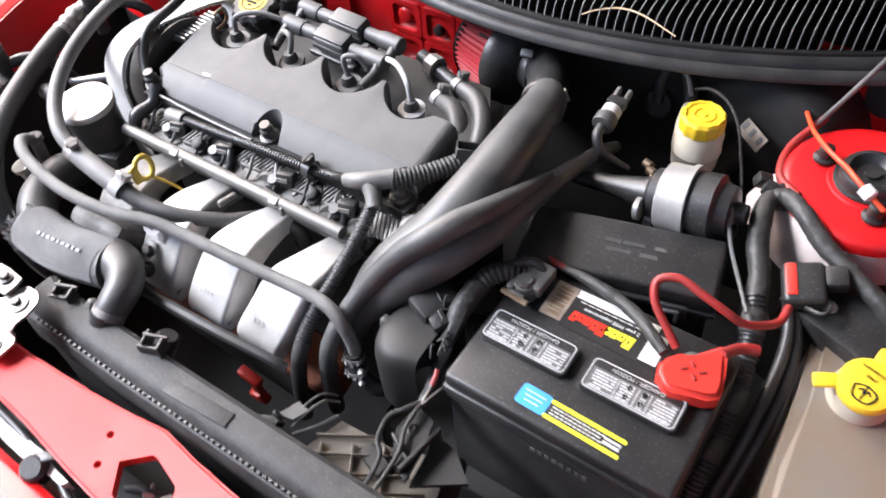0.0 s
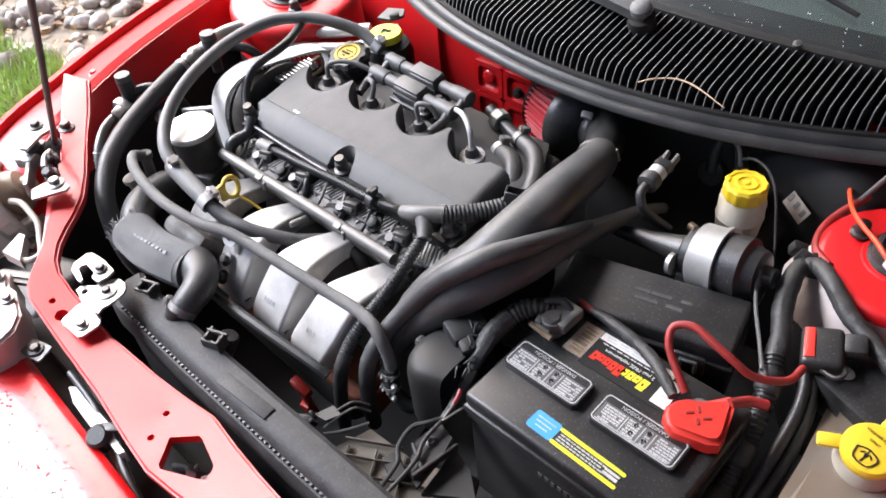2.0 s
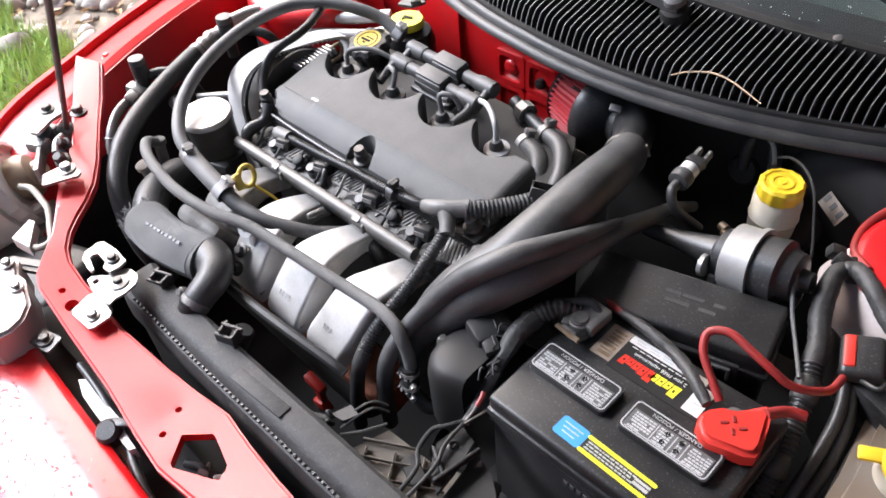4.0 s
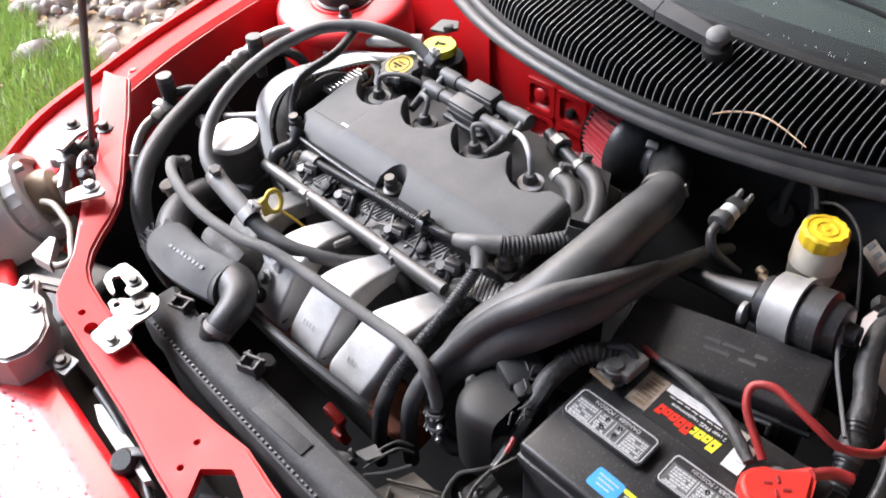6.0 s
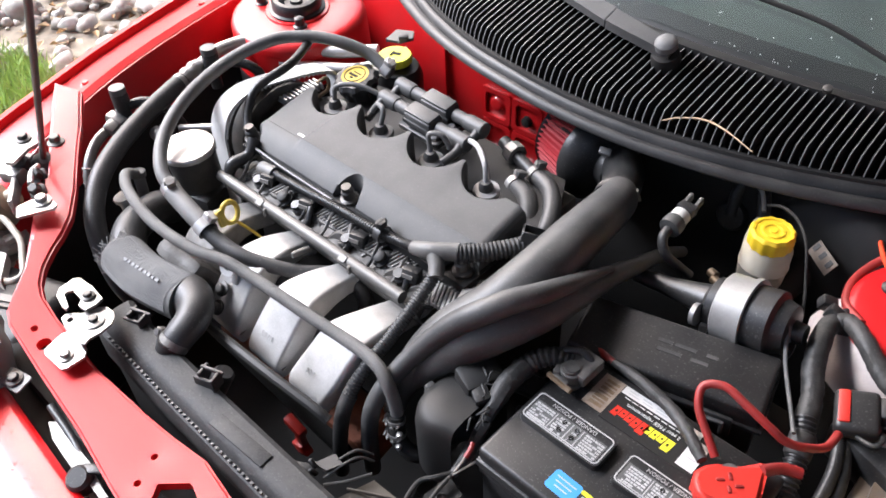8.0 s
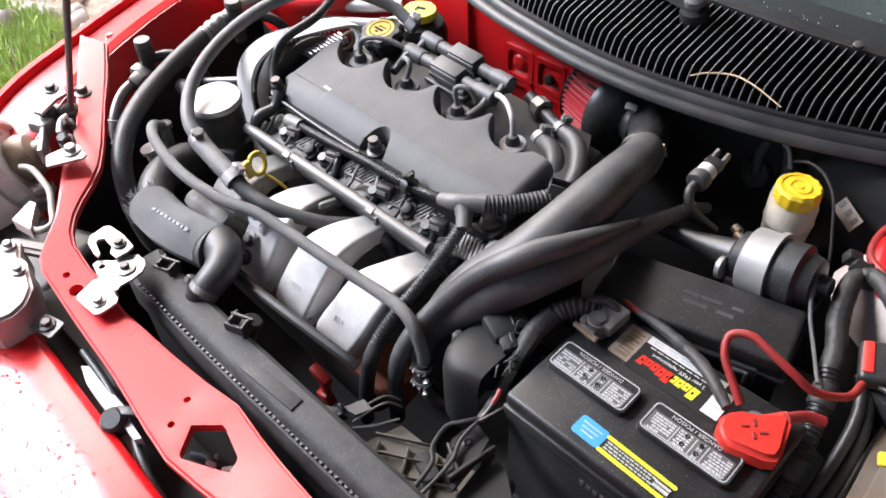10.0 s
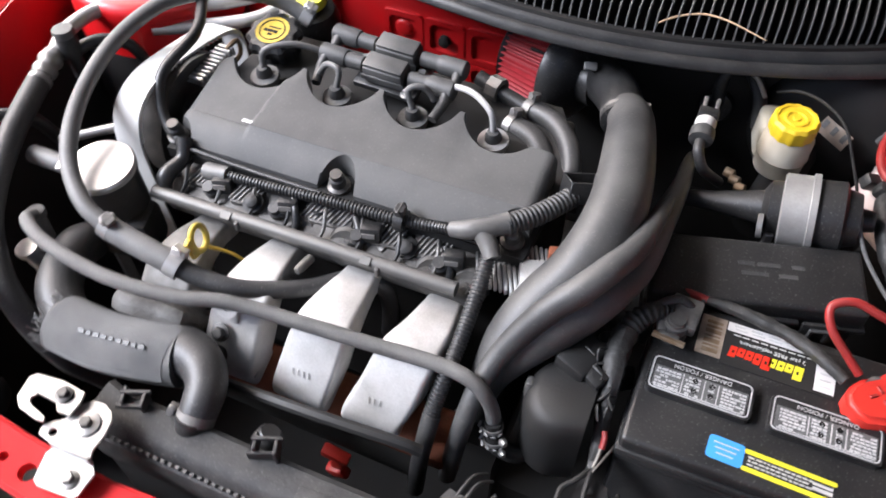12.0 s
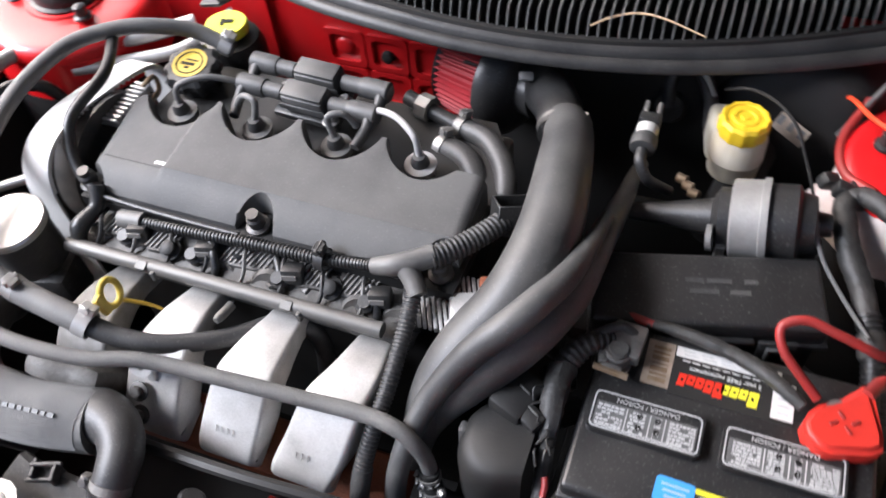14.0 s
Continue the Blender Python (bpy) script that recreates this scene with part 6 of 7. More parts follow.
tube(bm, [(-0.318, 0.478, 0.892), (-0.314, 0.462, 0.876), (-0.322, 0.438, 0.868), (-0.318, 0.425, 0.850)], [0.009, 0.008, 0.010, 0.006], 10, 6)
part("plug", bm, BLACK, h)


# ---- air intake ----
def intake():
    d = thing("intake_duct", "smooth dark grey intake duct running down to the front", "intake duct", (0.12, 0.5, 0.75))
    bm = bmesh.new()
    tube(bm, [(0.121, 0.716, 0.881), (0.132, 0.690, 0.890), (0.143, 0.628, 0.905), (0.151, 0.571, 0.915), (0.153, 0.526, 0.915), (0.147, 0.489, 0.906), (0.135, 0.460, 0.890), (0.120, 0.440, 0.875), (0.106, 0.419, 0.860), (0.095, 0.398, 0.842), (0.088, 0.376, 0.822), (0.084, 0.358, 0.796), (0.082, 0.348, 0.77)],
         [0.0240, 0.0262, 0.0282, 0.0295, 0.0300, 0.0295, 0.0290, 0.0285, 0.0270, 0.0245, 0.0200, 0.0150, 0.012], 30, 8)
    part("main_duct", bm, DUCT, d)
    bm = bmesh.new()
    tube(bm, [(0.207, 0.745, 0.815), (0.205, 0.700, 0.842), (0.204, 0.635, 0.870), (0.196, 0.552, 0.893), (0.186, 0.490, 0.900), (0.170, 0.455, 0.897), (0.152, 0.431, 0.886), (0.132, 0.412, 0.868), (0.114, 0.396, 0.847), (0.099, 0.378, 0.825), (0.091, 0.36, 0.802)],
         [0.0070, 0.0078, 0.0100, 0.0150, 0.0205, 0.0240, 0.0255, 0.0245, 0.0210, 0.0150, 0.008], 28, 8)
    part("side_duct", bm, DUCT, d, "tapering second duct pressed against the first")
    bm = bmesh.new()
    tube(bm, [(0.200, 0.585, 0.900), (0.194, 0.548, 0.909), (0.184, 0.487, 0.927), (0.168, 0.450, 0.931), (0.150, 0.425, 0.922), (0.129, 0.409, 0.903), (0.111, 0.393, 0.880), (0.095, 0.374, 0.855), (0.085, 0.350, 0.833), (0.081, 0.331, 0.815), (0.078, 0.319, 0.790), (0.071, 0.316, 0.735), (0.062, 0.320, 0.66)],
         [0.004, 0.0080, 0.0120, 0.0135, 0.0140, 0.0135, 0.0125, 0.0115, 0.0105, 0.0102, 0.0100, 0.0100, 0.0100], 22, 8)
    part("rim_pipe", bm, DUCT, d, "rolled rim running on as a narrow pipe")
    bm = bmesh.new()
    lathe(bm, [(0.0235, -0.006), (0.0252, -0.005), (0.0252, 0.003), (0.0235, 0.004)], (0.120, 0.704, 0.880), (0.30, -0.95, 0.0), 30)
    part("joint_band", bm, BLACK, d)
    clamp(d, (0.1185, 0.710, 0.880), (0.30, -0.95, 0.0), 0.0242, 0.005, LEAD, knob=(0.9, 0.2, 0.35))
    e = thing("intake_elbow", "black rubber elbow between filter and duct", "elbow", (0.09, 0.75, 0.85))
    bm = bmesh.new()
    tube(bm, [(0.050, 0.812, 0.846), (0.070, 0.799, 0.853), (0.092, 0.772, 0.864), (0.110, 0.738, 0.874), (0.119, 0.709, 0.880)], [0.028, 0.0285, 0.028, 0.026, 0.0238], 26, 8)
    part("body", bm, BLACK, e)
    clamp(e, (0.062, 0.806, 0.850), (0.85, -0.5, 0.2), 0.0290, 0.009, BLACK, knob=(-0.1, -0.75, 1))
    bm = bmesh.new()
    box(bm, (0.016, 0.010, 0.007), pose(0.062, 0.769, 0.890, 30, 10, 25), 0.002)
    part("clamp_screw", bm, BRIGHT, e, "bright worm-drive clamp screw")
    f = thing("air_filter", "red pleated cone air filter with a black end cap", "air filter", (0.0, 0.79, 0.82))
    ax = V(0.92, -0.34, 0.10).normalized()
    o = V(-0.027, 0.828, 0.838)
    bm = bmesh.new()
    lathe(bm, [(0.058, -0.012), (0.064, 0.056)], o, ax, 192, (48, 0.09))
    part("pleats", bm, FILTER_RED, f, smooth=20)
    bm = bmesh.new()
    lathe(bm, [(0.065, 0.054), (0.067, 0.056), (0.067, 0.062), (0.063, 0.072), (0.052, 0.082), (0.039, 0.088), (0.030, 0.091), (0.030, 0.108)], o, ax, 40)
    part("end_cap", bm, BLACK, f, "moulded black rubber cap")
    bm = bmesh.new()
    lathe(bm, [(0.052, -0.018), (0.060, -0.012), (0.056, -0.008)], o, ax, 40)
    part("nose", bm, BLACK, f)
    bm = bmesh.new()
    box(bm, (0.036, 0.004, 0.004), Matrix.Translation(o + ax * 0.030 + V(0, -0.040, 0.045)) @ pose(0, 0, 0, 0, 0, -6), 0.001, 1)
    part("tag", bm, DEEP, f)


intake()


# ---- brake side ----
def brake_reservoir():
    r = thing("brake_fluid_reservoir", "milky plastic fluid reservoir with a yellow screw cap", "fluid reservoir", (0.305, 0.76, 0.80))
    x, y, z = 0.302, 0.762, 0.880
    bm = bmesh.new()
    lathe(bm, [(0.026, -0.085), (0.034, -0.078), (0.036, -0.050), (0.0375, -0.048), (0.036, -0.044), (0.036, -0.018), (0.030, -0.010), (0.028, 0.0)], (x, y, z), (0, 0, 1), 30)
    part("bottle", bm, MILK, r)
    bm = bmesh.new()
    box(bm, (0.045, 0.06, 0.065), (x - 0.022, y + 0.03, z - 0.045, 0, 0, 10), 0.012, 3)
    part("rear_chamber", bm, MILK, r)
    bm = bmesh.new()
    lathe(bm, [(0.032, -0.010), (0.0335, -0.006), (0.0335, 0.012), (0.030, 0.017), (0.026, 0.0165), (0.025, 0.0145), (0.018, 0.0145), (0.017, 0.0165), (0.013, 0.0165), (0.012, 0.0145), (0.006, 0.0145), (0.005, 0.0165), (0, 0.0165)], (x, y, z), (0, 0, 1), 48, (12, 0.045))
    part("cap", bm, YELLOW, r, "ribbed yellow screw cap", smooth=30)
    resize(r, 0.79, (x - 0.003, y, z + 0.015))
    m = thing("master_cylinder", "dark brake master cylinder with small fittings", "master cylinder", (0.30, 0.78, 0.74))
    bm = bmesh.new()
    tube(bm, [(0.33, 0.84, 0.80), (0.31, 0.76, 0.785), (0.295, 0.70, 0.775)], 0.024, 16, 4)
    part("body", bm, DEEP, m)
    for p in ((0.262, 0.735, 0.806), (0.270, 0.728, 0.803), (0.254, 0.742, 0.808)):
        bm = bmesh.new()
        lathe(bm, [(0.006, -0.006), (0.006, 0.005), (0.0045, 0.006), (0, 0.006)], p, (1.0, -0.4, 0.1), 12)
        part("fitting", bm, COPPER, m)
    b = thing("brake_booster", "large round black brake booster on the firewall", "brake booster", (0.40, 0.84, 0.72))
    bm = bmesh.new()
    lathe(bm, [(0.045, 0.055), (0.086, 0.045), (0.100, 0.03), (0.103, 0.0), (0.103, -0.05)], (0.362, 0.872, 0.808), (-0.15, -1, 0.12), 40)
    lathe(bm, [(0, 0.058), (0.045, 0.055)], (0.362, 0.872, 0.808), (-0.15, -1, 0.12), 40)
    part("shell", bm, MATT, b)
    bm = bmesh.new()
    box(bm, (0.040, 0.020, 0.0012), pose(0.352, 0.806, 0.852, 55, 6, -35), 0)
    t = part("tag", bm, TAN, b, "worn paper tag")
    bm = bmesh.new()
    for k in range(3):
        box(bm, (0.006, 0.010, 0.0008), pose(0.352, 0.806, 0.852, 55, 6, -35) @ pose(-0.015 + 0.014 * k, 0.002, 0.0012), 0)
    part("print", bm, GREYTAPE, t)


brake_reservoir()


def solenoid():
    s = thing("purge_solenoid", "small grey solenoid on a black hose", "solenoid", (0.213, 0.73, 0.87))
    ax = V(0.0, 0.80, 0.12).normalized()
    o = V(0.209, 0.682, 0.893)
    bm = bmesh.new()
    lathe(bm, [(0.010, 0), (0.0155, 0.002), (0.016, 0.010), (0.0155, 0.018), (0.012, 0.022)], o, ax, 20)
    part("body", bm, COIL, s)
    bm = bmesh.new()
    lathe(bm, [(0.013, 0.021), (0.0135, 0.024), (0.0135, 0.034), (0.011, 0.036), (0, 0.036)], o, ax, 20)
    part("collar", bm, CLEAR, s, "pale printed collar")
    bm = bmesh.new()
    box(bm, (0.026, 0.016, 0.020), Matrix.Translation(o + ax * 0.046) @ pose(0, 0, 0, 80, 0, 0), 0.003)
    part("plug", bm, BLACK, s)
    for dx in (-0.008, 0.008):
        bm = bmesh.new()
        box(bm, (0.006, 0.012, 0.022), Matrix.Translation(o + ax * 0.062 + V(dx, 0, 0)) @ pose(0, 0, 0, -75, 0, 0), 0.0015, 1)
        part("prong", bm, LEAD, s)
    bm = bmesh.new()
    tube(bm, [o, o + V(0.002, -0.016, -0.004), o + V(0.012, -0.022, -0.022), o + V(0.024, -0.008, -0.045), o + V(0.04, 0.010, -0.07)], 0.007, 14, 7)
    part("hose", bm, RUBBER, s)
    resize(s, 0.85, o + ax * 0.03)
    for pts, r in (([(0.20, 0.70, 0.80), (0.27, 0.70, 0.80), (0.33, 0.69, 0.80)], 0.010),):
        hose("vacuum_hose", "black vacuum hose in the shadow of the cowl", pts, r * 0.8, DEEP)


solenoid()


def actuator():
    a = thing("vacuum_actuator", "round black actuator with a wide dull silver band", "actuator", (0.345, 0.662, 0.82))
    ax = V(0.94, 0.02, 0.18).normalized()
    o = V(0.307, 0.648, 0.864)
    bm = bmesh.new()
    lathe(bm, [(0.041, 0.0), (0.044, 0.002), (0.044, 0.030), (0.047, 0.031), (0.047, 0.038), (0.042, 0.038)], o, ax, 44)
    part("band", bm, DULL, a, "wide dull silver band")
    bm = bmesh.new()
    lathe(bm, [(0.041, 0.0), (0.041, 0.038), (0.0415, 0.066), (0.034, 0.070), (0.030, 0.084), (0.014, 0.086), (0.012, 0.10), (0, 0.10)], o, ax, 40)
    part("body", bm, BLACK, a)
    bm = bmesh.new()
    lathe(bm, [(0.009, -0.125), (0.0125, -0.075), (0.017, -0.045), (0.021, -0.020), (0.034, -0.012), (0.034, 0.001)], o, ax, 28)
    lathe(bm, [(0, -0.126), (0.009, -0.125)], o, ax, 28)
    part("nozzle", bm, BLACK, a, "black tapered nozzle")
    bm = bmesh.new()
    lathe(bm, [(0.0145, -0.022), (0.0145, -0.016)], o + V(0.0, -0.035, 0.005), ax, 12)
    box(bm, (0.010, 0.006, 0.03), (0.302, 0.612, 0.842, 0, 0, 10), 0.001, 1)
    part("hinge", bm, STEEL, a)
    bm = bmesh.new()
    box(bm, (0.03, 0.022, 0.03), (0.385, 0.640, 0.855, 0, 10, 12), 0.006)
    part("port_block", bm, BLACK, a)
    resize(a, 0.9, o + ax * 0.02)
    r = hose("release_cable", "thin dark cable with a grey ferrule beside the fuse box", [(0.381, 0.638, 0.886), (0.397, 0.613, 0.868), (0.420, 0.580, 0.860), (0.440, 0.546, 0.862)], 0.0022, GREYHOSE, 8, category="cable")
    bm = bmesh.new()
    tube(bm, [(0.378, 0.642, 0.892), (0.384, 0.638, 0.874)], 0.0052, 10, 3)
    part("ferrule", bm, GREYHOSE, r)


actuator()


def fuse_box():
    f = thing("fuse_box", "dusty black fuse box with a latched lid", "fuse box", (0.30, 0.56, 0.78))
    m = pose(0.300, 0.558, 0.849, 3, -2, 13)
    bm = bmesh.new()
    box(bm, (0.208, 0.078, 0.030), m @ pose(0, 0, 0), 0.005, 3)
    box(bm, (0.214, 0.084, 0.006), m @ pose(0, 0, -0.014), 0.002)
    lid = part("lid", bm, BLACK, f)
    bm = bmesh.new()
    box(bm, (0.200, 0.072, 0.085), m @ pose(0, 0, -0.058), 0.004)
    part("box", bm, BLACK, f)
    bm = bmesh.new()
    for k, (x0, w) in enumerate(((-0.01, 0.016), (0.012, 0.022), (0.04, 0.012), (-0.002, 0.026), (0.030, 0.018))):
        box(bm, (w, 0.005, 0.0006), m @ pose(x0, 0.008 - 0.012 * (k > 2), 0.0152), 0)
    tagged(part("embossing", bm, DUCT, lid), "faint moulded marks", kind="stuff")
    bm = bmesh.new()
    box(bm, (0.034, 0.005, 0.030), m @ pose(0.062, -0.045, -0.016), 0.002)
    part("latch", bm, BLACK, f)
    bm = bmesh.new()
    for a in (-0.008, 0.008):
        box(bm, (0.004, 0.004, 0.020), m @ pose(0.062 + a, -0.0490, -0.016), 0.001, 1)
    box(bm, (0.016, 0.004, 0.004), m @ pose(0.062, -0.0490, -0.008), 0.001, 1)
    part("latch_clip", bm, DUCT, f)
    bm = bmesh.new()
    box(bm, (0.040, 0.006, 0.006), m @ pose(0.022, -0.043, -0.006), 0.001, 1)
    part("lip", bm, BLACK, f)


fuse_box()

# ---- battery ----
BZ = 0.850


def battery():
    b = thing("car_battery", "black car battery with grey warning labels and stickers", "battery", (0.335, 0.415, 0.66))
    bm = bmesh.new()
    box(bm, (0.230, 0.164, 0.165), (0.3385, 0.4215, 0.742), 0.004)
    part("case", bm, BLACK, b)
    bm = bmesh.new()
    box(bm, (0.236, 0.169, 0.020), (0.3385, 0.4215, BZ - 0.010), 0.005, 3)
    box(bm, (0.240, 0.172, 0.012), (0.3385, 0.4215, BZ - 0.026), 0.003)
    box(bm, (0.236, 0.168, 0.008), (0.3385, 0.4215, BZ - 0.038), 0.002)
    lid = part("lid", bm, BLACK, b)
    for x0, x1 in ((0.2275, 0.3215), (0.3365, 0.4325)):
        bm = bmesh.new()
        plate(bm, round_rect(x0, 0.3905, x1, 0.4295, 0.006), 0.012, m=pose(0, 0, BZ + 0.008))
        pad = part("vent_cap", bm, BLACK, lid, "raised vent cap with a printed warning")
        z = BZ + 0.0085
        bm = bmesh.new()
        plate(bm, round_rect(x0 + 0.002, 0.3925, x1 - 0.002, 0.4275, 0.005), 0.0008, [round_rect(x0 + 0.0032, 0.3937, x1 - 0.0032, 0.4263, 0.0042)], m=pose(0, 0, z))
        part("border", bm, GREYPRINT, pad)
        bm = bmesh.new()
        slab(bm, x0 + 0.005, 0.3955, x1 - 0.005, 0.4175, z - 0.0003)
        part("print_field", bm, LABELGREY, pad)
        rng = random.Random(int(x0 * 1000))
        bm = bmesh.new()
        cx = (x0 + x1) / 2
        for u0, u1 in ((0.006, 0.028), (0.034, 0.040), (0.047, 0.061), (0.065, 0.088)):
            for j in range(6):
                y, u = 0.3970 + 0.0034 * j, u0
                while u < u1 - 0.001:
                    w = min(rng.uniform(0.0022, 0.0065), u1 - u)
                    if rng.random() > 0.10:
                        box(bm, (w - 0.0007, 0.0021, 0.0006), pose(x1 - u - w / 2, y, z + 0.0002), 0)
                    u += w
        for u in (0.031, 0.0435, 0.063):
            box(bm, (0.0010, 0.020, 0.0006), pose(x1 - u, 0.4058, z + 0.0002), 0)
        box(bm, (x1 - x0 - 0.014, 0.0010, 0.0006), pose(cx, 0.3948, z + 0.0003), 0)
        part("print", bm, GREYPRINT, pad)
        bm = bmesh.new()
        for u in (0.037, 0.052):
            for j in range(2):
                lathe(bm, [(0.0026, 0), (0.0026, 0.0006), (0.0016, 0.0006), (0.0016, 0.0)], (x1 - u, 0.4015 + 0.0105 * j, z + 0.0004), (0, 0, 1), 12)
                box(bm, (0.0035, 0.0010, 0.0006), pose(x1 - u, 0.4015 + 0.0105 * j, z + 0.0006, 0, 0, 40), 0)
        tagged(part("symbols", bm, DEEP, pad), kind="stuff")
        writing("DANGER / POISON", 0.0062, pose(cx, 0.4218, z + 0.0002, 0, 0, 180), GREYPRINT, pad)
    z = BZ + 0.0006
    m = pose(0.346, 0.3585, z, 0, 0, -2) @ Matrix.Diagonal((0.92, 0.84, 1, 1))
    bm = bmesh.new()
    plate(bm, round_rect(-0.058, -0.0135, -0.024, 0.0135, 0.004), 0.0008, m=m)
    part("sticker_blue", bm, BLUE, lid, "pale blue end of the sticker")
    bm = bmesh.new()
    plate(bm, round_rect(-0.0245, -0.0135, 0.060, -0.0085, 0.002), 0.0008, m=m)
    plate(bm, round_rect(-0.0245, 0.0065, 0.060, 0.0115, 0.002), 0.0008, m=m)
    part("sticker_yellow", bm, YELLOW_LABEL, lid, "two yellow stripes")
    bm = bmesh.new()
    for j in range(3):
        rng = random.Random(j)
        x = -0.020
        while x < 0.036:
            w = rng.uniform(0.002, 0.006)
            box(bm, (w, 0.0020, 0.0006), m @ pose(x + w / 2, -0.0055 + 0.0042 * j, 0.0002), 0)
            x += w + 0.0012
    box(bm, (0.018, 0.0040, 0.0006), m @ pose(0.048, -0.0035, 0.0002), 0)
    box(bm, (0.018, 0.0032, 0.0006), m @ pose(0.048, 0.0018, 0.0002), 0)
    for j in range(3):
        box(bm, (0.024 - 0.004 * j, 0.0014, 0.0006), m @ pose(-0.041, 0.006 - 0.006 * j, 0.0004), 0)
    part("sticker_print", bm, GREYPRINT, lid)
    # rear strip
    bm = bmesh.new()
    slab(bm, 0.262, 0.450, 0.286, 0.496, z)
    part("barcode_paper", bm, TAN, lid, "stained paper barcode")
    bm = bmesh.new()
    for j, h in enumerate((0.004, 0.002, 0.0045, 0.0015, 0.004, 0.002, 0.003)):
        box(bm, (0.015, h, 0.0006), (0.275, 0.456 + 0.0055 * j, z + 0.0006), 0)
    part("barcode", bm, COPPER, lid)
    bm = bmesh.new()
    slab(bm, 0.286, 0.446, 0.390, 0.496, z - 0.0001)
    part("black_label", bm, DEEP, lid)
    bm = bmesh.new()
    slab(bm, 0.287, 0.4855, 0.376, 0.4955, z + 0.0004)
    slab(bm, 0.371, 0.4500, 0.389, 0.4855, z + 0.0003)
    part("white_label", bm, WHITE, lid, "white edge of the label")
    bm = bmesh.new()
    for j in range(5):
        box(bm, (0.010, 0.0012, 0.0006), (0.298 + 0.016 * j, 0.492, z + 0.0008), 0)
        box(bm, (0.012, 0.0010, 0.0006), (0.300 + 0.016 * j, 0.4885, z + 0.0008), 0)
    for j in range(4):
        box(bm, (0.010, 0.0012, 0.0006), (0.380, 0.456 + 0.007 * j, z + 0.0007), 0)
    part("small_print", bm, GREYPRINT, lid)
    writing("2 year FREE replacement", 0.0060, pose(0.331, 0.4755, z + 0.0003, 0, 0, 180), WHITE, lid)
    bm = bmesh.new()
    for j in range(9):
        box(bm, (0.0065, 0.0010, 0.0006), (0.297 + 0.0085 * j, 0.4822, z + 0.0004), 0)
    part("fine_line", bm, WHITE, lid)
    # the maker's mark as plain slanted blocks in its colours, the middle ones tallest
    for x0, tops, mat, nm in ((0.2935, (0.0125, 0.0095, 0.0105, 0.0125, 0.0150), RED_LABEL, "mark_red"), (0.3300, (0.0100, 0.0105, 0.0095, 0.0150), YELLOW_LABEL, "mark_yellow")):
        bm = bmesh.new()
        for j, tall in enumerate(tops):
            w = 0.0072 if tall < 0.014 else 0.0088
            x1 = x0 + 0.0076 * j
            plate(bm, [(x1, 0.4690), (x1 + w - 0.0006, 0.4690), (x1 + w - 0.0022, 0.4690 - tall), (x1 - 0.0016, 0.4690 - tall)], 0.0006,
                  [round_rect(x1 + 0.0016, 0.4690 - 0.62 * tall, x1 + 0.0040, 0.4690 - 0.34 * tall, 0.0008, 2)], m=pose(0, 0, z + 0.0007))
        part(nm, bm, mat, lid, "plain coloured lettering blocks")
    # moulded ridge and marks on the front
    bm = bmesh.new()
    for j in range(8):
        box(bm, (0.005, 0.001, 0.006), (0.320 + 0.008 * j, 0.3385, 0.795), 0)
    tagged(part("embossing", bm, DUCT, b), kind="stuff")
    # terminals
    for x, y in ((0.238, 0.462), (0.418, 0.462)):
        bm = bmesh.new()
        lathe(bm, [(0.014, -0.002), (0.014, 0.004), (0.010, 0.006), (0.009, 0.022), (0, 0.022)], (x, y, BZ), (0, 0, 1), 20)
        part("terminal", bm, LEAD, b)
    return b


battery()


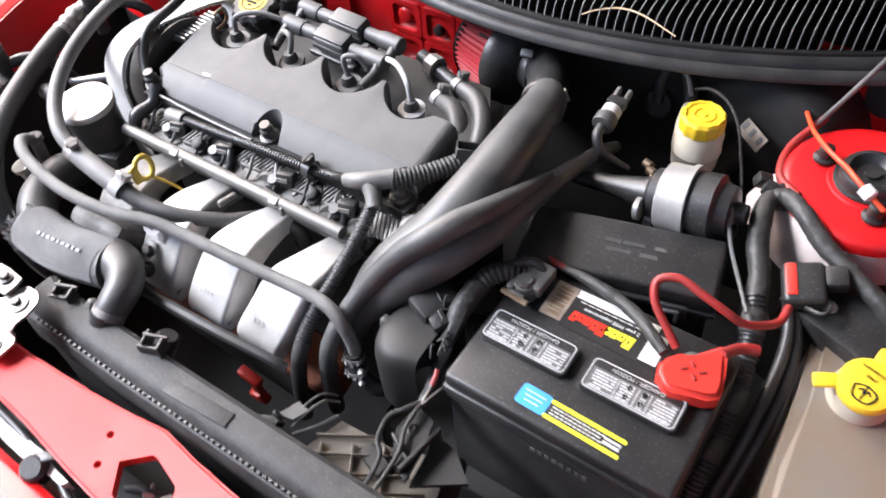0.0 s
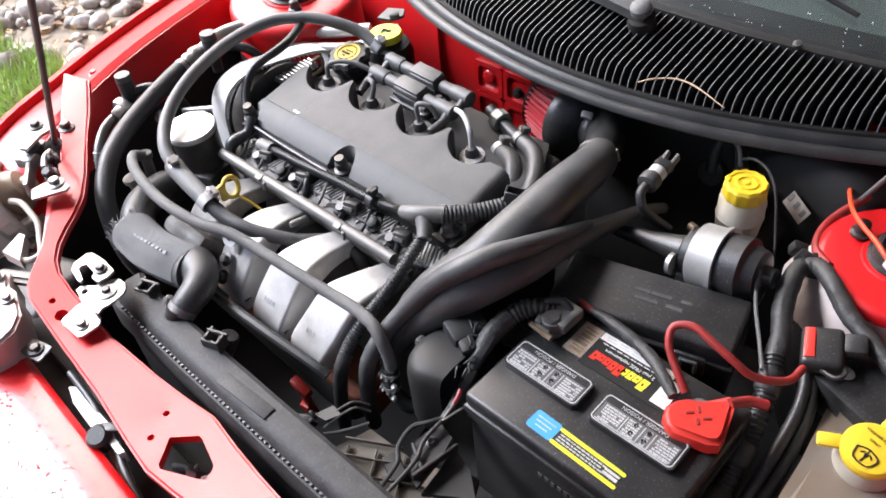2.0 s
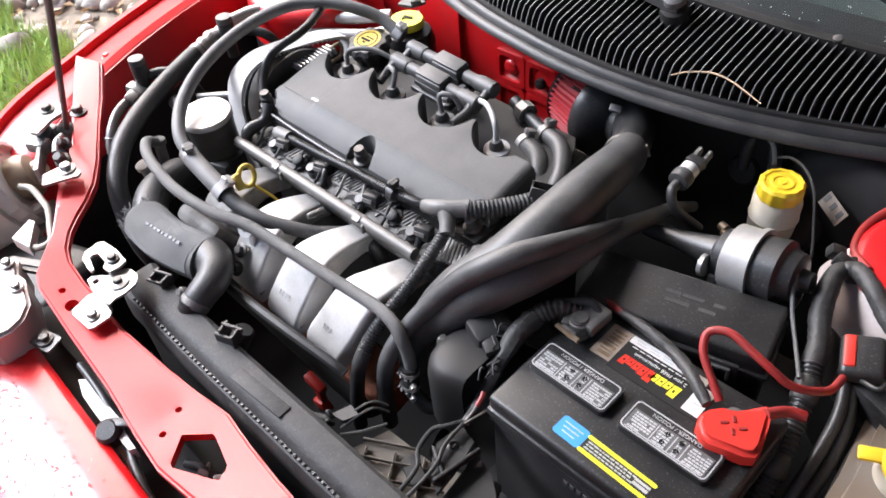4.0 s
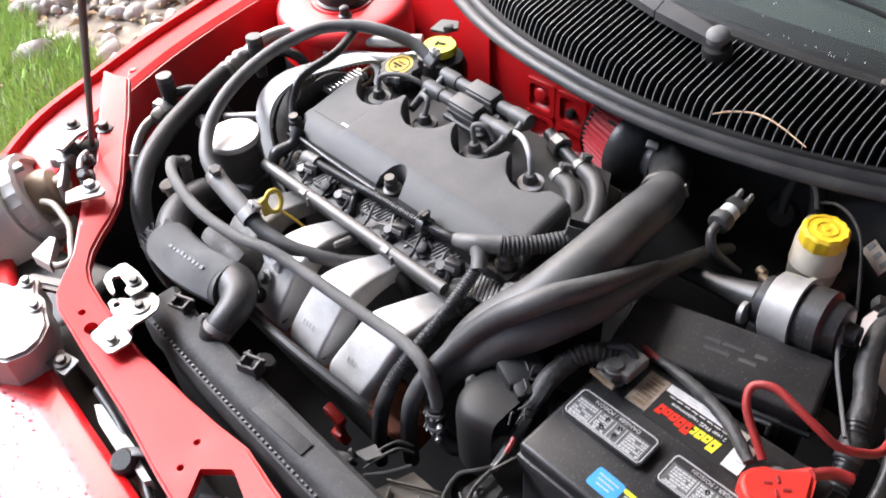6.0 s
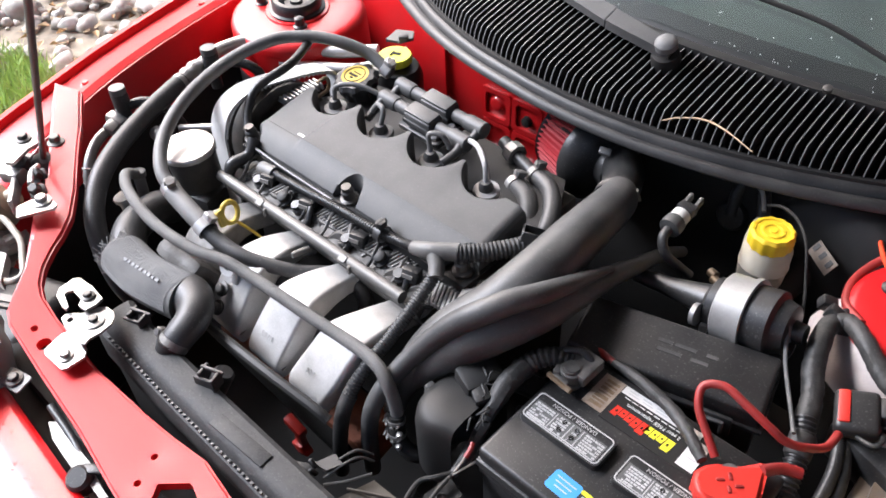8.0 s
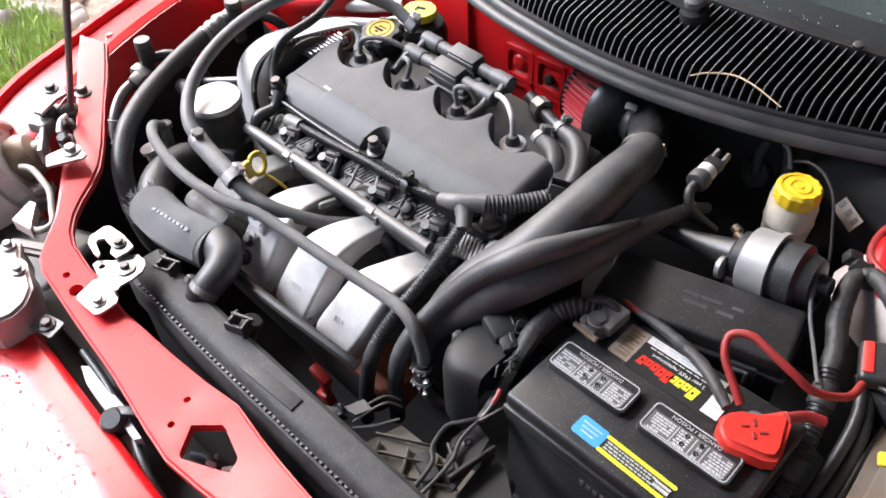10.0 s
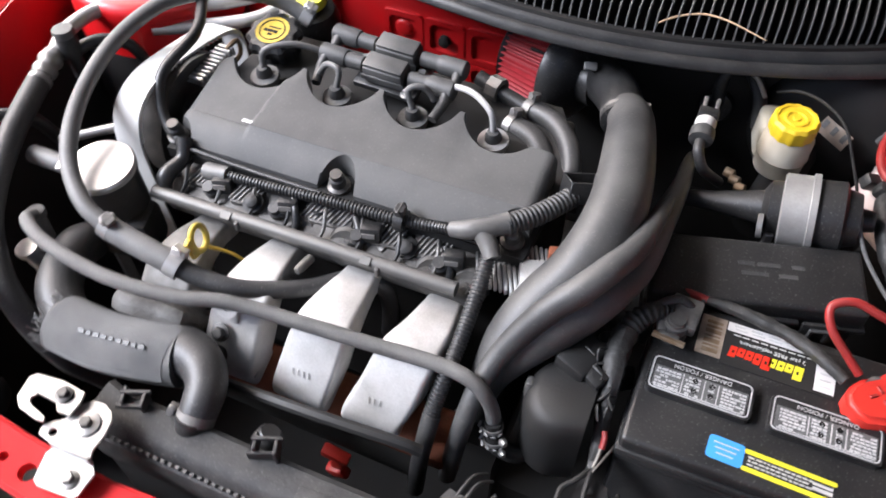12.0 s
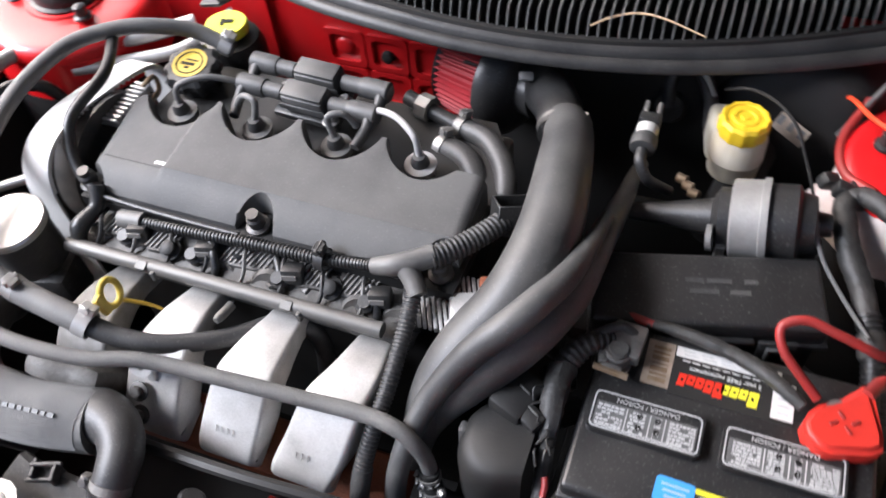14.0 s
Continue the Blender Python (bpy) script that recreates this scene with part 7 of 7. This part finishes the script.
def negative_clamp():
    c = thing("negative_cable", "grey battery clamp on a taped black cable", "battery cable", (0.243, 0.462, 0.855))
    bm = bmesh.new()
    box(bm, (0.034, 0.040, 0.018), (0.249, 0.478, 0.866, 4, 0, -4), 0.003)
    box(bm, (0.010, 0.030, 0.014), (0.228, 0.462, 0.864, 4, 0, 10), 0.003)
    lathe(bm, [(0.014, 0.0), (0.014, 0.013), (0.0095, 0.015), (0.0095, 0.019), (0, 0.019)], (0.243, 0.462, 0.858), (0, 0, 1), 20)
    part("clamp_body", bm, LEAD, c)
    bm = bmesh.new()
    box(bm, (0.022, 0.006, 0.009), (0.240, 0.446, 0.862, 0, 0, -6), 0.002)
    part("clamp_jaw", bm, LEAD, c)
    bm = bmesh.new()
    lathe(bm, [(0.004, -0.020), (0.004, 0.016), (0, 0.016)], (0.242, 0.442, 0.862), (1, -0.1, 0), 6)
    part("clamp_bolt", bm, COPPER, c, "corroded brass clamp bolt")
    resize(c, 0.86, (0.212, 0.470, 0.852))
    bm = bmesh.new()
    tube(bm, [(0.250, 0.484, 0.868), (0.236, 0.484, 0.876), (0.220, 0.474, 0.874), (0.208, 0.462, 0.870)], 0.0045, 12, 6)
    part("cable", bm, RUBBER, c)
    bm = bmesh.new()
    tube(bm, [(0.232, 0.476, 0.866), (0.215, 0.464, 0.870), (0.202, 0.448, 0.866), (0.196, 0.430, 0.860)], [0.007, 0.0105, 0.0118, 0.0112], 16, 6, ribs=(0.006, 0.0013))
    part("ribbed_boot", bm, TAPE, c, "ribbed black cable boot")
    bm = bmesh.new()
    tube(bm, [(0.197, 0.436, 0.862), (0.196, 0.410, 0.858), (0.199, 0.388, 0.850), (0.200, 0.368, 0.836)], [0.012, 0.0115, 0.0095, 0.0075], 14, 7, lumps=0.13)
    part("taped_loom", bm, TAPE, c, "loosely taped black loom")
    bm = bmesh.new()
    tube(bm, [(0.200, 0.372, 0.838), (0.203, 0.352, 0.824), (0.205, 0.334, 0.816), (0.206, 0.316, 0.810)], [0.0075, 0.007, 0.006, 0.0045], 12, 7, lumps=0.18)
    part("taped_tail", bm, TAPE, c)
    rng = random.Random(8)
    for k in range(9):
        bm = bmesh.new()
        u = k / 8
        p = V(0.192 + 0.010 * u, 0.412 - 0.05 * u, 0.858 - 0.014 * u) + V(rng.uniform(-0.010, 0.008), 0, rng.uniform(-0.004, 0.006))
        tube(bm, [p, p + V(rng.uniform(-0.008, 0.004), -0.006, rng.uniform(0, 0.006)), p + V(rng.uniform(-0.006, 0.006), -0.014, rng.uniform(-0.006, 0.002))], 0.0013, 6, 5)
        part("loose_tail", bm, TAPE, c)
    bm = bmesh.new()
    tube(bm, [(0.2065, 0.346, 0.834), (0.2085, 0.340, 0.831), (0.209, 0.332, 0.826)], 0.0028, 8, 4)
    part("wire", bm, RED_CABLE, c)


negative_clamp()


def positive_cable():
    c = thing("positive_cable", "red terminal cover with a looping red cable", "battery cable", (0.42, 0.455, 0.852))
    bm = bmesh.new()
    outline = [(0.390, 0.440), (0.393, 0.430), (0.402, 0.421), (0.412, 0.418), (0.445, 0.427), (0.454, 0.434), (0.454, 0.446), (0.444, 0.480), (0.440, 0.494), (0.434, 0.488), (0.420, 0.474), (0.402, 0.462), (0.394, 0.452)]
    plate(bm, outline, 0.020, m=pose(0, 0, 0.873))
    bmesh.ops.bevel(bm, geom=[e for e in bm.edges if all(v.co.z > 0.865 for v in e.verts) and len({tuple(round(c, 4) for c in f.normal) for f in e.link_faces}) > 1], offset=0.005, segments=3, affect="EDGES")
    part("terminal_cover", bm, RED_PLASTIC, c, "glossy red rubber terminal cover", smooth=50)
    bm = bmesh.new()
    for k in range(4):
        a = radians(90 * k + 20)
        box(bm, (0.008, 0.003, 0.002), pose(0.422 + 0.009 * math.cos(a), 0.448 + 0.007 * math.sin(a), 0.8735, 0, 0, 90 * k + 40), 0.0005, 1)
    part("embossed_marks", bm, RED_CABLE, c)
    bm = bmesh.new()
    tube(bm, [(0.398, 0.462, 0.876), (0.384, 0.470, 0.886), (0.362, 0.484, 0.902), (0.356, 0.500, 0.914), (0.374, 0.508, 0.920), (0.398, 0.505, 0.916), (0.425, 0.503, 0.908), (0.442, 0.506, 0.898), (0.458, 0.518, 0.890), (0.472, 0.538, 0.882), (0.474, 0.565, 0.876)], 0.0043, 12, 8)
    part("cable", bm, RED_CABLE, c)
    bm = bmesh.new()
    tube(bm, [(0.438, 0.480, 0.872), (0.450, 0.500, 0.866), (0.466, 0.510, 0.862)], 0.006, 10, 5)
    part("cable", bm, RED_CABLE, c)
    resize(c, 0.95, (0.445, 0.50, 0.87))
    f = thing("inline_fuse_holder", "black inline fuse holder with a red window", "fuse holder", (0.478, 0.60, 0.85))
    m = pose(0.477, 0.600, 0.868, 8, -12, 22)
    bm = bmesh.new()
    box(bm, (0.050, 0.058, 0.026), m, 0.008, 3)
    box(bm, (0.03, 0.03, 0.022), m @ pose(0.036, 0.010, -0.002), 0.006)
    part("body", bm, BLACK, f)
    bm = bmesh.new()
    box(bm, (0.013, 0.044, 0.004), m @ pose(-0.014, 0.002, 0.0135), 0.002)
    part("window", bm, RED_PLASTIC, f, "bright red window")
    bm = bmesh.new()
    tube(bm, [m @ V(0.0, -0.03, 0), m @ V(0.016, -0.042, 0.006), m @ V(0.026, -0.034, 0.004), m @ V(0.026, -0.02, 0.0)], 0.003, 8, 5)
    part("strap", bm, BLACK, f)
    resize(f, 0.82, (0.470, 0.606, 0.87))
    r = thing("loom_over_battery", "black taped positive loom lying behind the battery label", "wiring loom", (0.33, 0.485, 0.86))
    bm = bmesh.new()
    tube(bm, [(0.256, 0.507, 0.858), (0.284, 0.504, 0.861), (0.315, 0.498, 0.863), (0.345, 0.488, 0.866), (0.371, 0.472, 0.869), (0.392, 0.458, 0.868)], [0.0042, 0.0056, 0.0064, 0.0066, 0.0064, 0.0052], 14, 8, lumps=0.14)
    part("taped_cable", bm, TAPE, r)
    bm = bmesh.new()
    tube(bm, [(0.222, 0.514, 0.850), (0.240, 0.511, 0.856), (0.262, 0.506, 0.859)], 0.0042, 10, 5)
    part("cable", bm, RED_CABLE, r, "short bare stretch of red cable")


positive_cable()


def side_loom():
    s = thing("side_loom", "thick taped black wiring loom with ribbed stretches", "wiring loom", (0.45, 0.55, 0.80))
    bm = bmesh.new()
    tube(bm, [(0.425, 0.702, 0.868), (0.409, 0.690, 0.874), (0.410, 0.664, 0.872), (0.420, 0.630, 0.864), (0.434, 0.600, 0.856), (0.441, 0.575, 0.850)], [0.009, 0.0105, 0.0112, 0.0112, 0.011, 0.011], 14, 8, lumps=0.10)
    part("taped_top", bm, TAPE, s)
    bm = bmesh.new()
    tube(bm, [(0.440, 0.578, 0.853), (0.450, 0.550, 0.842), (0.456, 0.522, 0.828), (0.461, 0.493, 0.812), (0.463, 0.46, 0.79), (0.463, 0.42, 0.766), (0.462, 0.38, 0.73), (0.462, 0.36, 0.70)], 0.0118, 16, 7, ribs=(0.005, 0.0018))
    part("conduit", bm, BLACK, s)
    for p, d in (((0.449, 0.552, 0.843), (0.2, -0.9, -0.4)), ((0.462, 0.485, 0.806), (0.1, -0.8, -0.5)), ((0.463, 0.44, 0.778), (0, -0.8, -0.5))):
        bm = bmesh.new()
        lathe(bm, [(0.0118, -0.012), (0.0132, -0.010), (0.0132, 0.010), (0.0118, 0.012)], p, d, 18)
        part("tape_wrap", bm, TAPE, s)
    bm = bmesh.new()
    tube(bm, [(0.410, 0.692, 0.874), (0.422, 0.698, 0.880), (0.446, 0.679, 0.884), (0.474, 0.656, 0.878), (0.508, 0.637, 0.872), (0.531, 0.625, 0.869), (0.552, 0.614, 0.864), (0.580, 0.596, 0.84)], [0.0092, 0.0095, 0.0098, 0.0100, 0.0098, 0.0095, 0.0095, 0.009], 14, 8, lumps=0.10)
    part("taped_branch", bm, TAPE, s)
    for pts in ([(0.470, 0.59, 0.85), (0.484, 0.55, 0.838), (0.488, 0.50, 0.815), (0.486, 0.44, 0.775), (0.48, 0.38, 0.72)],
                [(0.478, 0.585, 0.845), (0.494, 0.55, 0.832), (0.500, 0.50, 0.808), (0.497, 0.44, 0.77), (0.49, 0.37, 0.70)]):
        bm = bmesh.new()
        tube(bm, pts, 0.0065, 12, 7)
        part("cable", bm, BLACK, s)
    bm = bmesh.new()
    tube(bm, [(0.432, 0.705, 0.88), (0.405, 0.735, 0.872), (0.400, 0.78, 0.875), (0.42, 0.83, 0.89)], 0.005, 10, 6)
    part("cable", bm, RED_CABLE, s)
    for k, (x, y, z) in enumerate(((0.405, 0.705, 0.875), (0.392, 0.72, 0.87), (0.415, 0.715, 0.87))):
        bm = bmesh.new()
        box(bm, (0.018, 0.014, 0.016), (x, y, z, 10 * k, 20, 30 * k), 0.003)
        part("clip", bm, BLACK, s)


side_loom()


def insulation():
    p = thing("insulation_pad", "crumpled pale silver insulation pad before the strut tower", "insulation", (0.49, 0.665, 0.84))
    bm = bmesh.new()
    rows = []
    for i in range(25):
        u = i / 24
        row = []
        for j in range(11):
            v = j / 10
            a, r = radians(188 + 88 * u), 0.080 + 0.034 * v
            q = V(0.490 + r * math.cos(a), 0.757 + r * math.sin(a), 0.876 - 0.052 * v ** 1.3)
            row.append(bm.verts.new(q + V(0, 0, 0.006 * noise.noise(V(q.x * 55, q.y * 55, 3)) + 0.003 * noise.noise(V(q.x * 140, q.y * 140, 7)))))
        rows.append(row)
    for a, b in zip(rows, rows[1:]):
        for j in range(10):
            bm.faces.new((a[j], a[j + 1], b[j + 1], b[j]))
    thicken(bm, 0.003)
    part("sheet", bm, PALE_FACE, p, smooth=60)


insulation()


def washer_bottle():
    w = thing("washer_bottle", "grey translucent washer bottle with a yellow cap", "washer bottle", (0.55, 0.5, 0.6))
    bm = bmesh.new()
    plate(bm, [(0.514, 0.594), (0.504, 0.576), (0.512, 0.50), (0.516, 0.42), (0.520, 0.35), (0.60, 0.34), (0.66, 0.42), (0.655, 0.56), (0.60, 0.590)], 0.22, m=pose(0, 0, 0.838))
    bmesh.ops.bevel(bm, geom=[e for e in bm.edges if all(v.co.z > 0.83 for v in e.verts) and any(abs(f.normal.z) < 0.5 for f in e.link_faces)], offset=0.012, segments=4, affect="EDGES")
    part("bottle", bm, WASHER, w, smooth=50)
    bm = bmesh.new()
    lathe(bm, [(0.030, -0.05), (0.028, -0.02), (0.024, -0.010), (0.022, 0.0)], (0.559, 0.517, 0.871), (0.0, -0.25, 1), 28)
    part("neck", bm, MILK, w)
    ax = V(0.0, -0.30, 1).normalized()
    o = V(0.576, 0.510, 0.872)
    bm = bmesh.new()
    lathe(bm, [(0.028, -0.008), (0.030, -0.004), (0.030, 0.004), (0.027, 0.008), (0.022, 0.009), (0, 0.010)], o, ax, 36)
    m = Matrix.Translation(o) @ pose(0, 0, 0, 17, 0, 0)
    box(bm, (0.026, 0.016, 0.008), m @ pose(-0.038, -0.012, 0.0, 0, 0, 25), 0.003)
    box(bm, (0.028, 0.020, 0.012), m @ pose(0.010, 0.034, 0.0, 0, 0, -10), 0.003)
    c = part("cap", bm, YELLOW, w, "yellow flip cap with a printed washer sign", smooth=40)
    writing("WASHER FLUID", 0.0046, m @ pose(0.002, 0.014, 0.0105, 0, 0, -12), DEEP, c)
    writing("ONLY", 0.0046, m @ pose(0.0, 0.006, 0.0105, 0, 0, -12), DEEP, c)
    bm = bmesh.new()
    k = m @ pose(-0.002, -0.012, 0.0102, 0, 0, -12)
    tube(bm, [k @ V(-0.012, 0.004, 0), k @ V(-0.008, -0.008, 0), k @ V(0.008, -0.008, 0), k @ V(0.012, 0.004, 0), k @ V(0.004, 0.008, 0), k @ V(-0.004, 0.008, 0), k @ V(-0.012, 0.004, 0)], 0.0009, 6, 3)
    tube(bm, [k @ V(0, -0.007, 0), k @ V(0, 0.010, 0)], 0.0008, 6, 2)
    tube(bm, [k @ V(-0.006, 0.001, 0), k @ V(-0.002, 0.004, 0), k @ V(0, -0.001, 0), k @ V(0.003, 0.004, 0), k @ V(0.007, 0.001, 0)], 0.0008, 6, 3)
    part("washer_sign", bm, DEEP, c)
    for p in (c, *c.children_recursive):
        off = o - Vector(p["base"])
        p.data.transform(Matrix.Translation(off + V(-0.017, 0.006, 0)) @ Matrix.Scale(0.86, 4) @ Matrix.Translation(-off))
    d = thing("connector_block", "black multi-pin connector block by the fender", "connector", (0.56, 0.60, 0.82))
    bm = bmesh.new()
    box(bm, (0.12, 0.07, 0.05), (0.528, 0.600, 0.832, 4, -3, -22), 0.006)
    box(bm, (0.05, 0.05, 0.05), (0.60, 0.60, 0.84, 4, -3, -22), 0.005)
    part("body", bm, BLACK, d)
    bolt(d, (0.505, 0.597, 0.858), (0, 0, 1), 0.005, 0.005, BRIGHT)


washer_bottle()

h = hose("ground_strap_wire", "orange-red wire running over the strut tower", [(0.512, 0.678, 0.925), (0.483, 0.692, 0.935), (0.466, 0.710, 0.933), (0.448, 0.727, 0.929), (0.431, 0.748, 0.923), (0.416, 0.779, 0.910), (0.402, 0.815, 0.898), (0.398, 0.838, 0.880), (0.396, 0.85, 0.85)], 0.0027, ORANGE_WIRE, category="cable")
bm = bmesh.new()
lathe(bm, [(0.005, 0), (0.0075, 0.001), (0.0075, 0.012), (0.004, 0.014)], (0.486, 0.690, 0.934), (0.8, -0.45, -0.2), 12)
part("crimp", bm, WHITE, h)
hose("fender_rod", "slim grey rod rising over the strut tower", [(0.400, 0.812, 0.850), (0.417, 0.818, 0.893), (0.444, 0.830, 0.955), (0.500, 0.855, 1.09), (0.56, 0.88, 1.24)], 0.0030, GREYTAPE, 10, category="rod")
bm = bmesh.new()
lathe(bm, [(0.026, -0.006), (0.025, 0.004), (0.014, 0.008), (0, 0.009)], (0.470, 0.907, 0.884), (0, -1, 0.2), 24)
solo("body_grommet", bm, DEEP, "black rubber grommet in the red bulkhead", "grommet", (0.475, 0.85, 0.895))


# ---- lower front of the engine ----
def starter():
    s = thing("coolant_housing", "smooth black rounded housing beside the battery", "housing", (0.145, 0.38, 0.70))
    bm = bmesh.new()
    lines = []
    plan = smooth_path([(0.190, 0.420, 0), (0.150, 0.405, 0), (0.131, 0.385, 0), (0.126, 0.362, 0), (0.130, 0.342, 0), (0.143, 0.327, 0), (0.163, 0.322, 0), (0.190, 0.330, 0)], 5)
    for sc, z in ((0.0, 0.850), (0.45, 0.850), (0.78, 0.848), (0.90, 0.844), (0.97, 0.835), (1.0, 0.822), (1.0, 0.78), (1.0, 0.752), (0.95, 0.744), (0.70, 0.735)):
        lines.append([V(0.190 + (p.x - 0.190) * sc, 0.370 + (p.y - 0.370) * sc, z) for p in plan])
    loft(bm, lines)
    part("casing", bm, MATT, s, smooth=60)
    bm = bmesh.new()
    box(bm, (0.008, 0.012, 0.024), (0.129, 0.363, 0.832, -8, 0, 0), 0.003)
    part("lug", bm, DUCT, s)
    bm = bmesh.new()
    box(bm, (0.034, 0.046, 0.022), (0.166, 0.402, 0.852, 0, 4, -20), 0.005)
    box(bm, (0.020, 0.018, 0.012), (0.184, 0.384, 0.854, 6, 4, -30), 0.003)
    part("connector", bm, MATT, s, "matt black connector body")
    for x, y, z in ((0.172, 0.404, 0.864), (0.184, 0.388, 0.861)):
        bm = bmesh.new()
        box(bm, (0.013, 0.0022, 0.0015), (x, y, z, 0, 0, -32), 0.0006, 1)
        part("raised_edge", bm, DUCT, s)
    bm = bmesh.new()
    tube(bm, [(0.105, 0.333, 0.800), (0.107, 0.330, 0.782), (0.114, 0.326, 0.766), (0.135, 0.332, 0.752), (0.15, 0.36, 0.75)], 0.0095, 14, 5)
    part("spigot", bm, MATT, s)
    bm = bmesh.new()
    for c in (V(0.1055, 0.331, 0.793), V(0.109, 0.327, 0.775)):
        lathe(bm, [(0.0098, -0.0022), (0.0110, -0.0022), (0.0110, 0.0022), (0.0098, 0.0022)], c, (0.1, -0.25, -1.0), 20, ring=True)
        for k in range(5):
            a = radians(-170 + 34 * k)
            box(bm, (0.0065, 0.0028, 0.0012), Matrix.Translation(c + V(0.0125 * math.cos(a), 0.0125 * math.sin(a), 0.0012 * (k % 3))) @ pose(0, 0, 0, 30 * k, 25 - 20 * k, math.degrees(a) + 70), 0.0004, 1)
    for q, w in ((V(0.120, 0.322, 0.786), 0.0045), (V(0.121, 0.318, 0.770), 0.004)):
        lathe(bm, [(0, -w), (w * 0.8, -w * 0.8), (w, 0), (w * 0.6, w), (0, w)], q, (0.6, -0.6, 0.3), 8)
    part("spring_clip", bm, STEEL, s, "bright spring hose clip")
    bm = bmesh.new()
    box(bm, (0.016, 0.010, 0.075), (-0.070, 0.303, 0.612, 8, 14, 0), 0.003)
    box(bm, (0.034, 0.014, 0.018), (-0.066, 0.298, 0.648, 8, 14, 0), 0.003)
    box(bm, (0.024, 0.014, 0.022), (-0.074, 0.304, 0.585, 8, -20, 0), 0.003)
    solo("red_tab", bm, RED_PLASTIC, "dull red plastic tab deep in the bay", "tab", (-0.043, 0.295, 0.61))
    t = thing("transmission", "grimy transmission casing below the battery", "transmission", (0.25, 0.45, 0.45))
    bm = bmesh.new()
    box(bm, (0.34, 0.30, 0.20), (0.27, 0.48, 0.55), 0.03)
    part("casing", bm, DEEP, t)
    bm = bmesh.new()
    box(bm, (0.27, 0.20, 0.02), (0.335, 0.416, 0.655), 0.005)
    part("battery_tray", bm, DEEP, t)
    for k, (x, y, z, a) in enumerate(((0.19, 0.46, 0.80, 20), (0.175, 0.50, 0.79, -15), (0.205, 0.44, 0.775, 40))):
        bm = bmesh.new()
        box(bm, (0.03, 0.024, 0.018), (x, y, z, a, 10, a), 0.003)
        part("connector", bm, BLACK, t)


starter()


# ---- behind the fluid reservoir ----
hose("throttle_cable", "thin black cable looping past the fluid reservoir", [(0.275, 0.80, 0.895), (0.297, 0.784, 0.914), (0.322, 0.764, 0.922), (0.346, 0.734, 0.922), (0.364, 0.709, 0.900), (0.378, 0.687, 0.878), (0.384, 0.675, 0.85)], 0.0017, DEEP, 8, category="cable")
g = hose("vacuum_elbow", "black rubber elbow hose on a round valve", [(0.217, 0.850, 0.815), (0.214, 0.862, 0.845), (0.226, 0.872, 0.868), (0.245, 0.862, 0.866), (0.262, 0.835, 0.852), (0.270, 0.82, 0.82)], 0.0085, RUBBER)
bm = bmesh.new()
lathe(bm, [(0.022, -0.03), (0.022, 0.004), (0.018, 0.010), (0.010, 0.012), (0, 0.012)], (0.217, 0.858, 0.810), (0, -1, 0.3), 24)
part("valve", bm, BLACK, g)
bm = bmesh.new()
tube(bm, [(0.238, 0.858, 0.870), (0.252, 0.842, 0.874), (0.266, 0.822, 0.866)], 0.0028, 8, 5)
part("pale_line", bm, CLEAR, g)
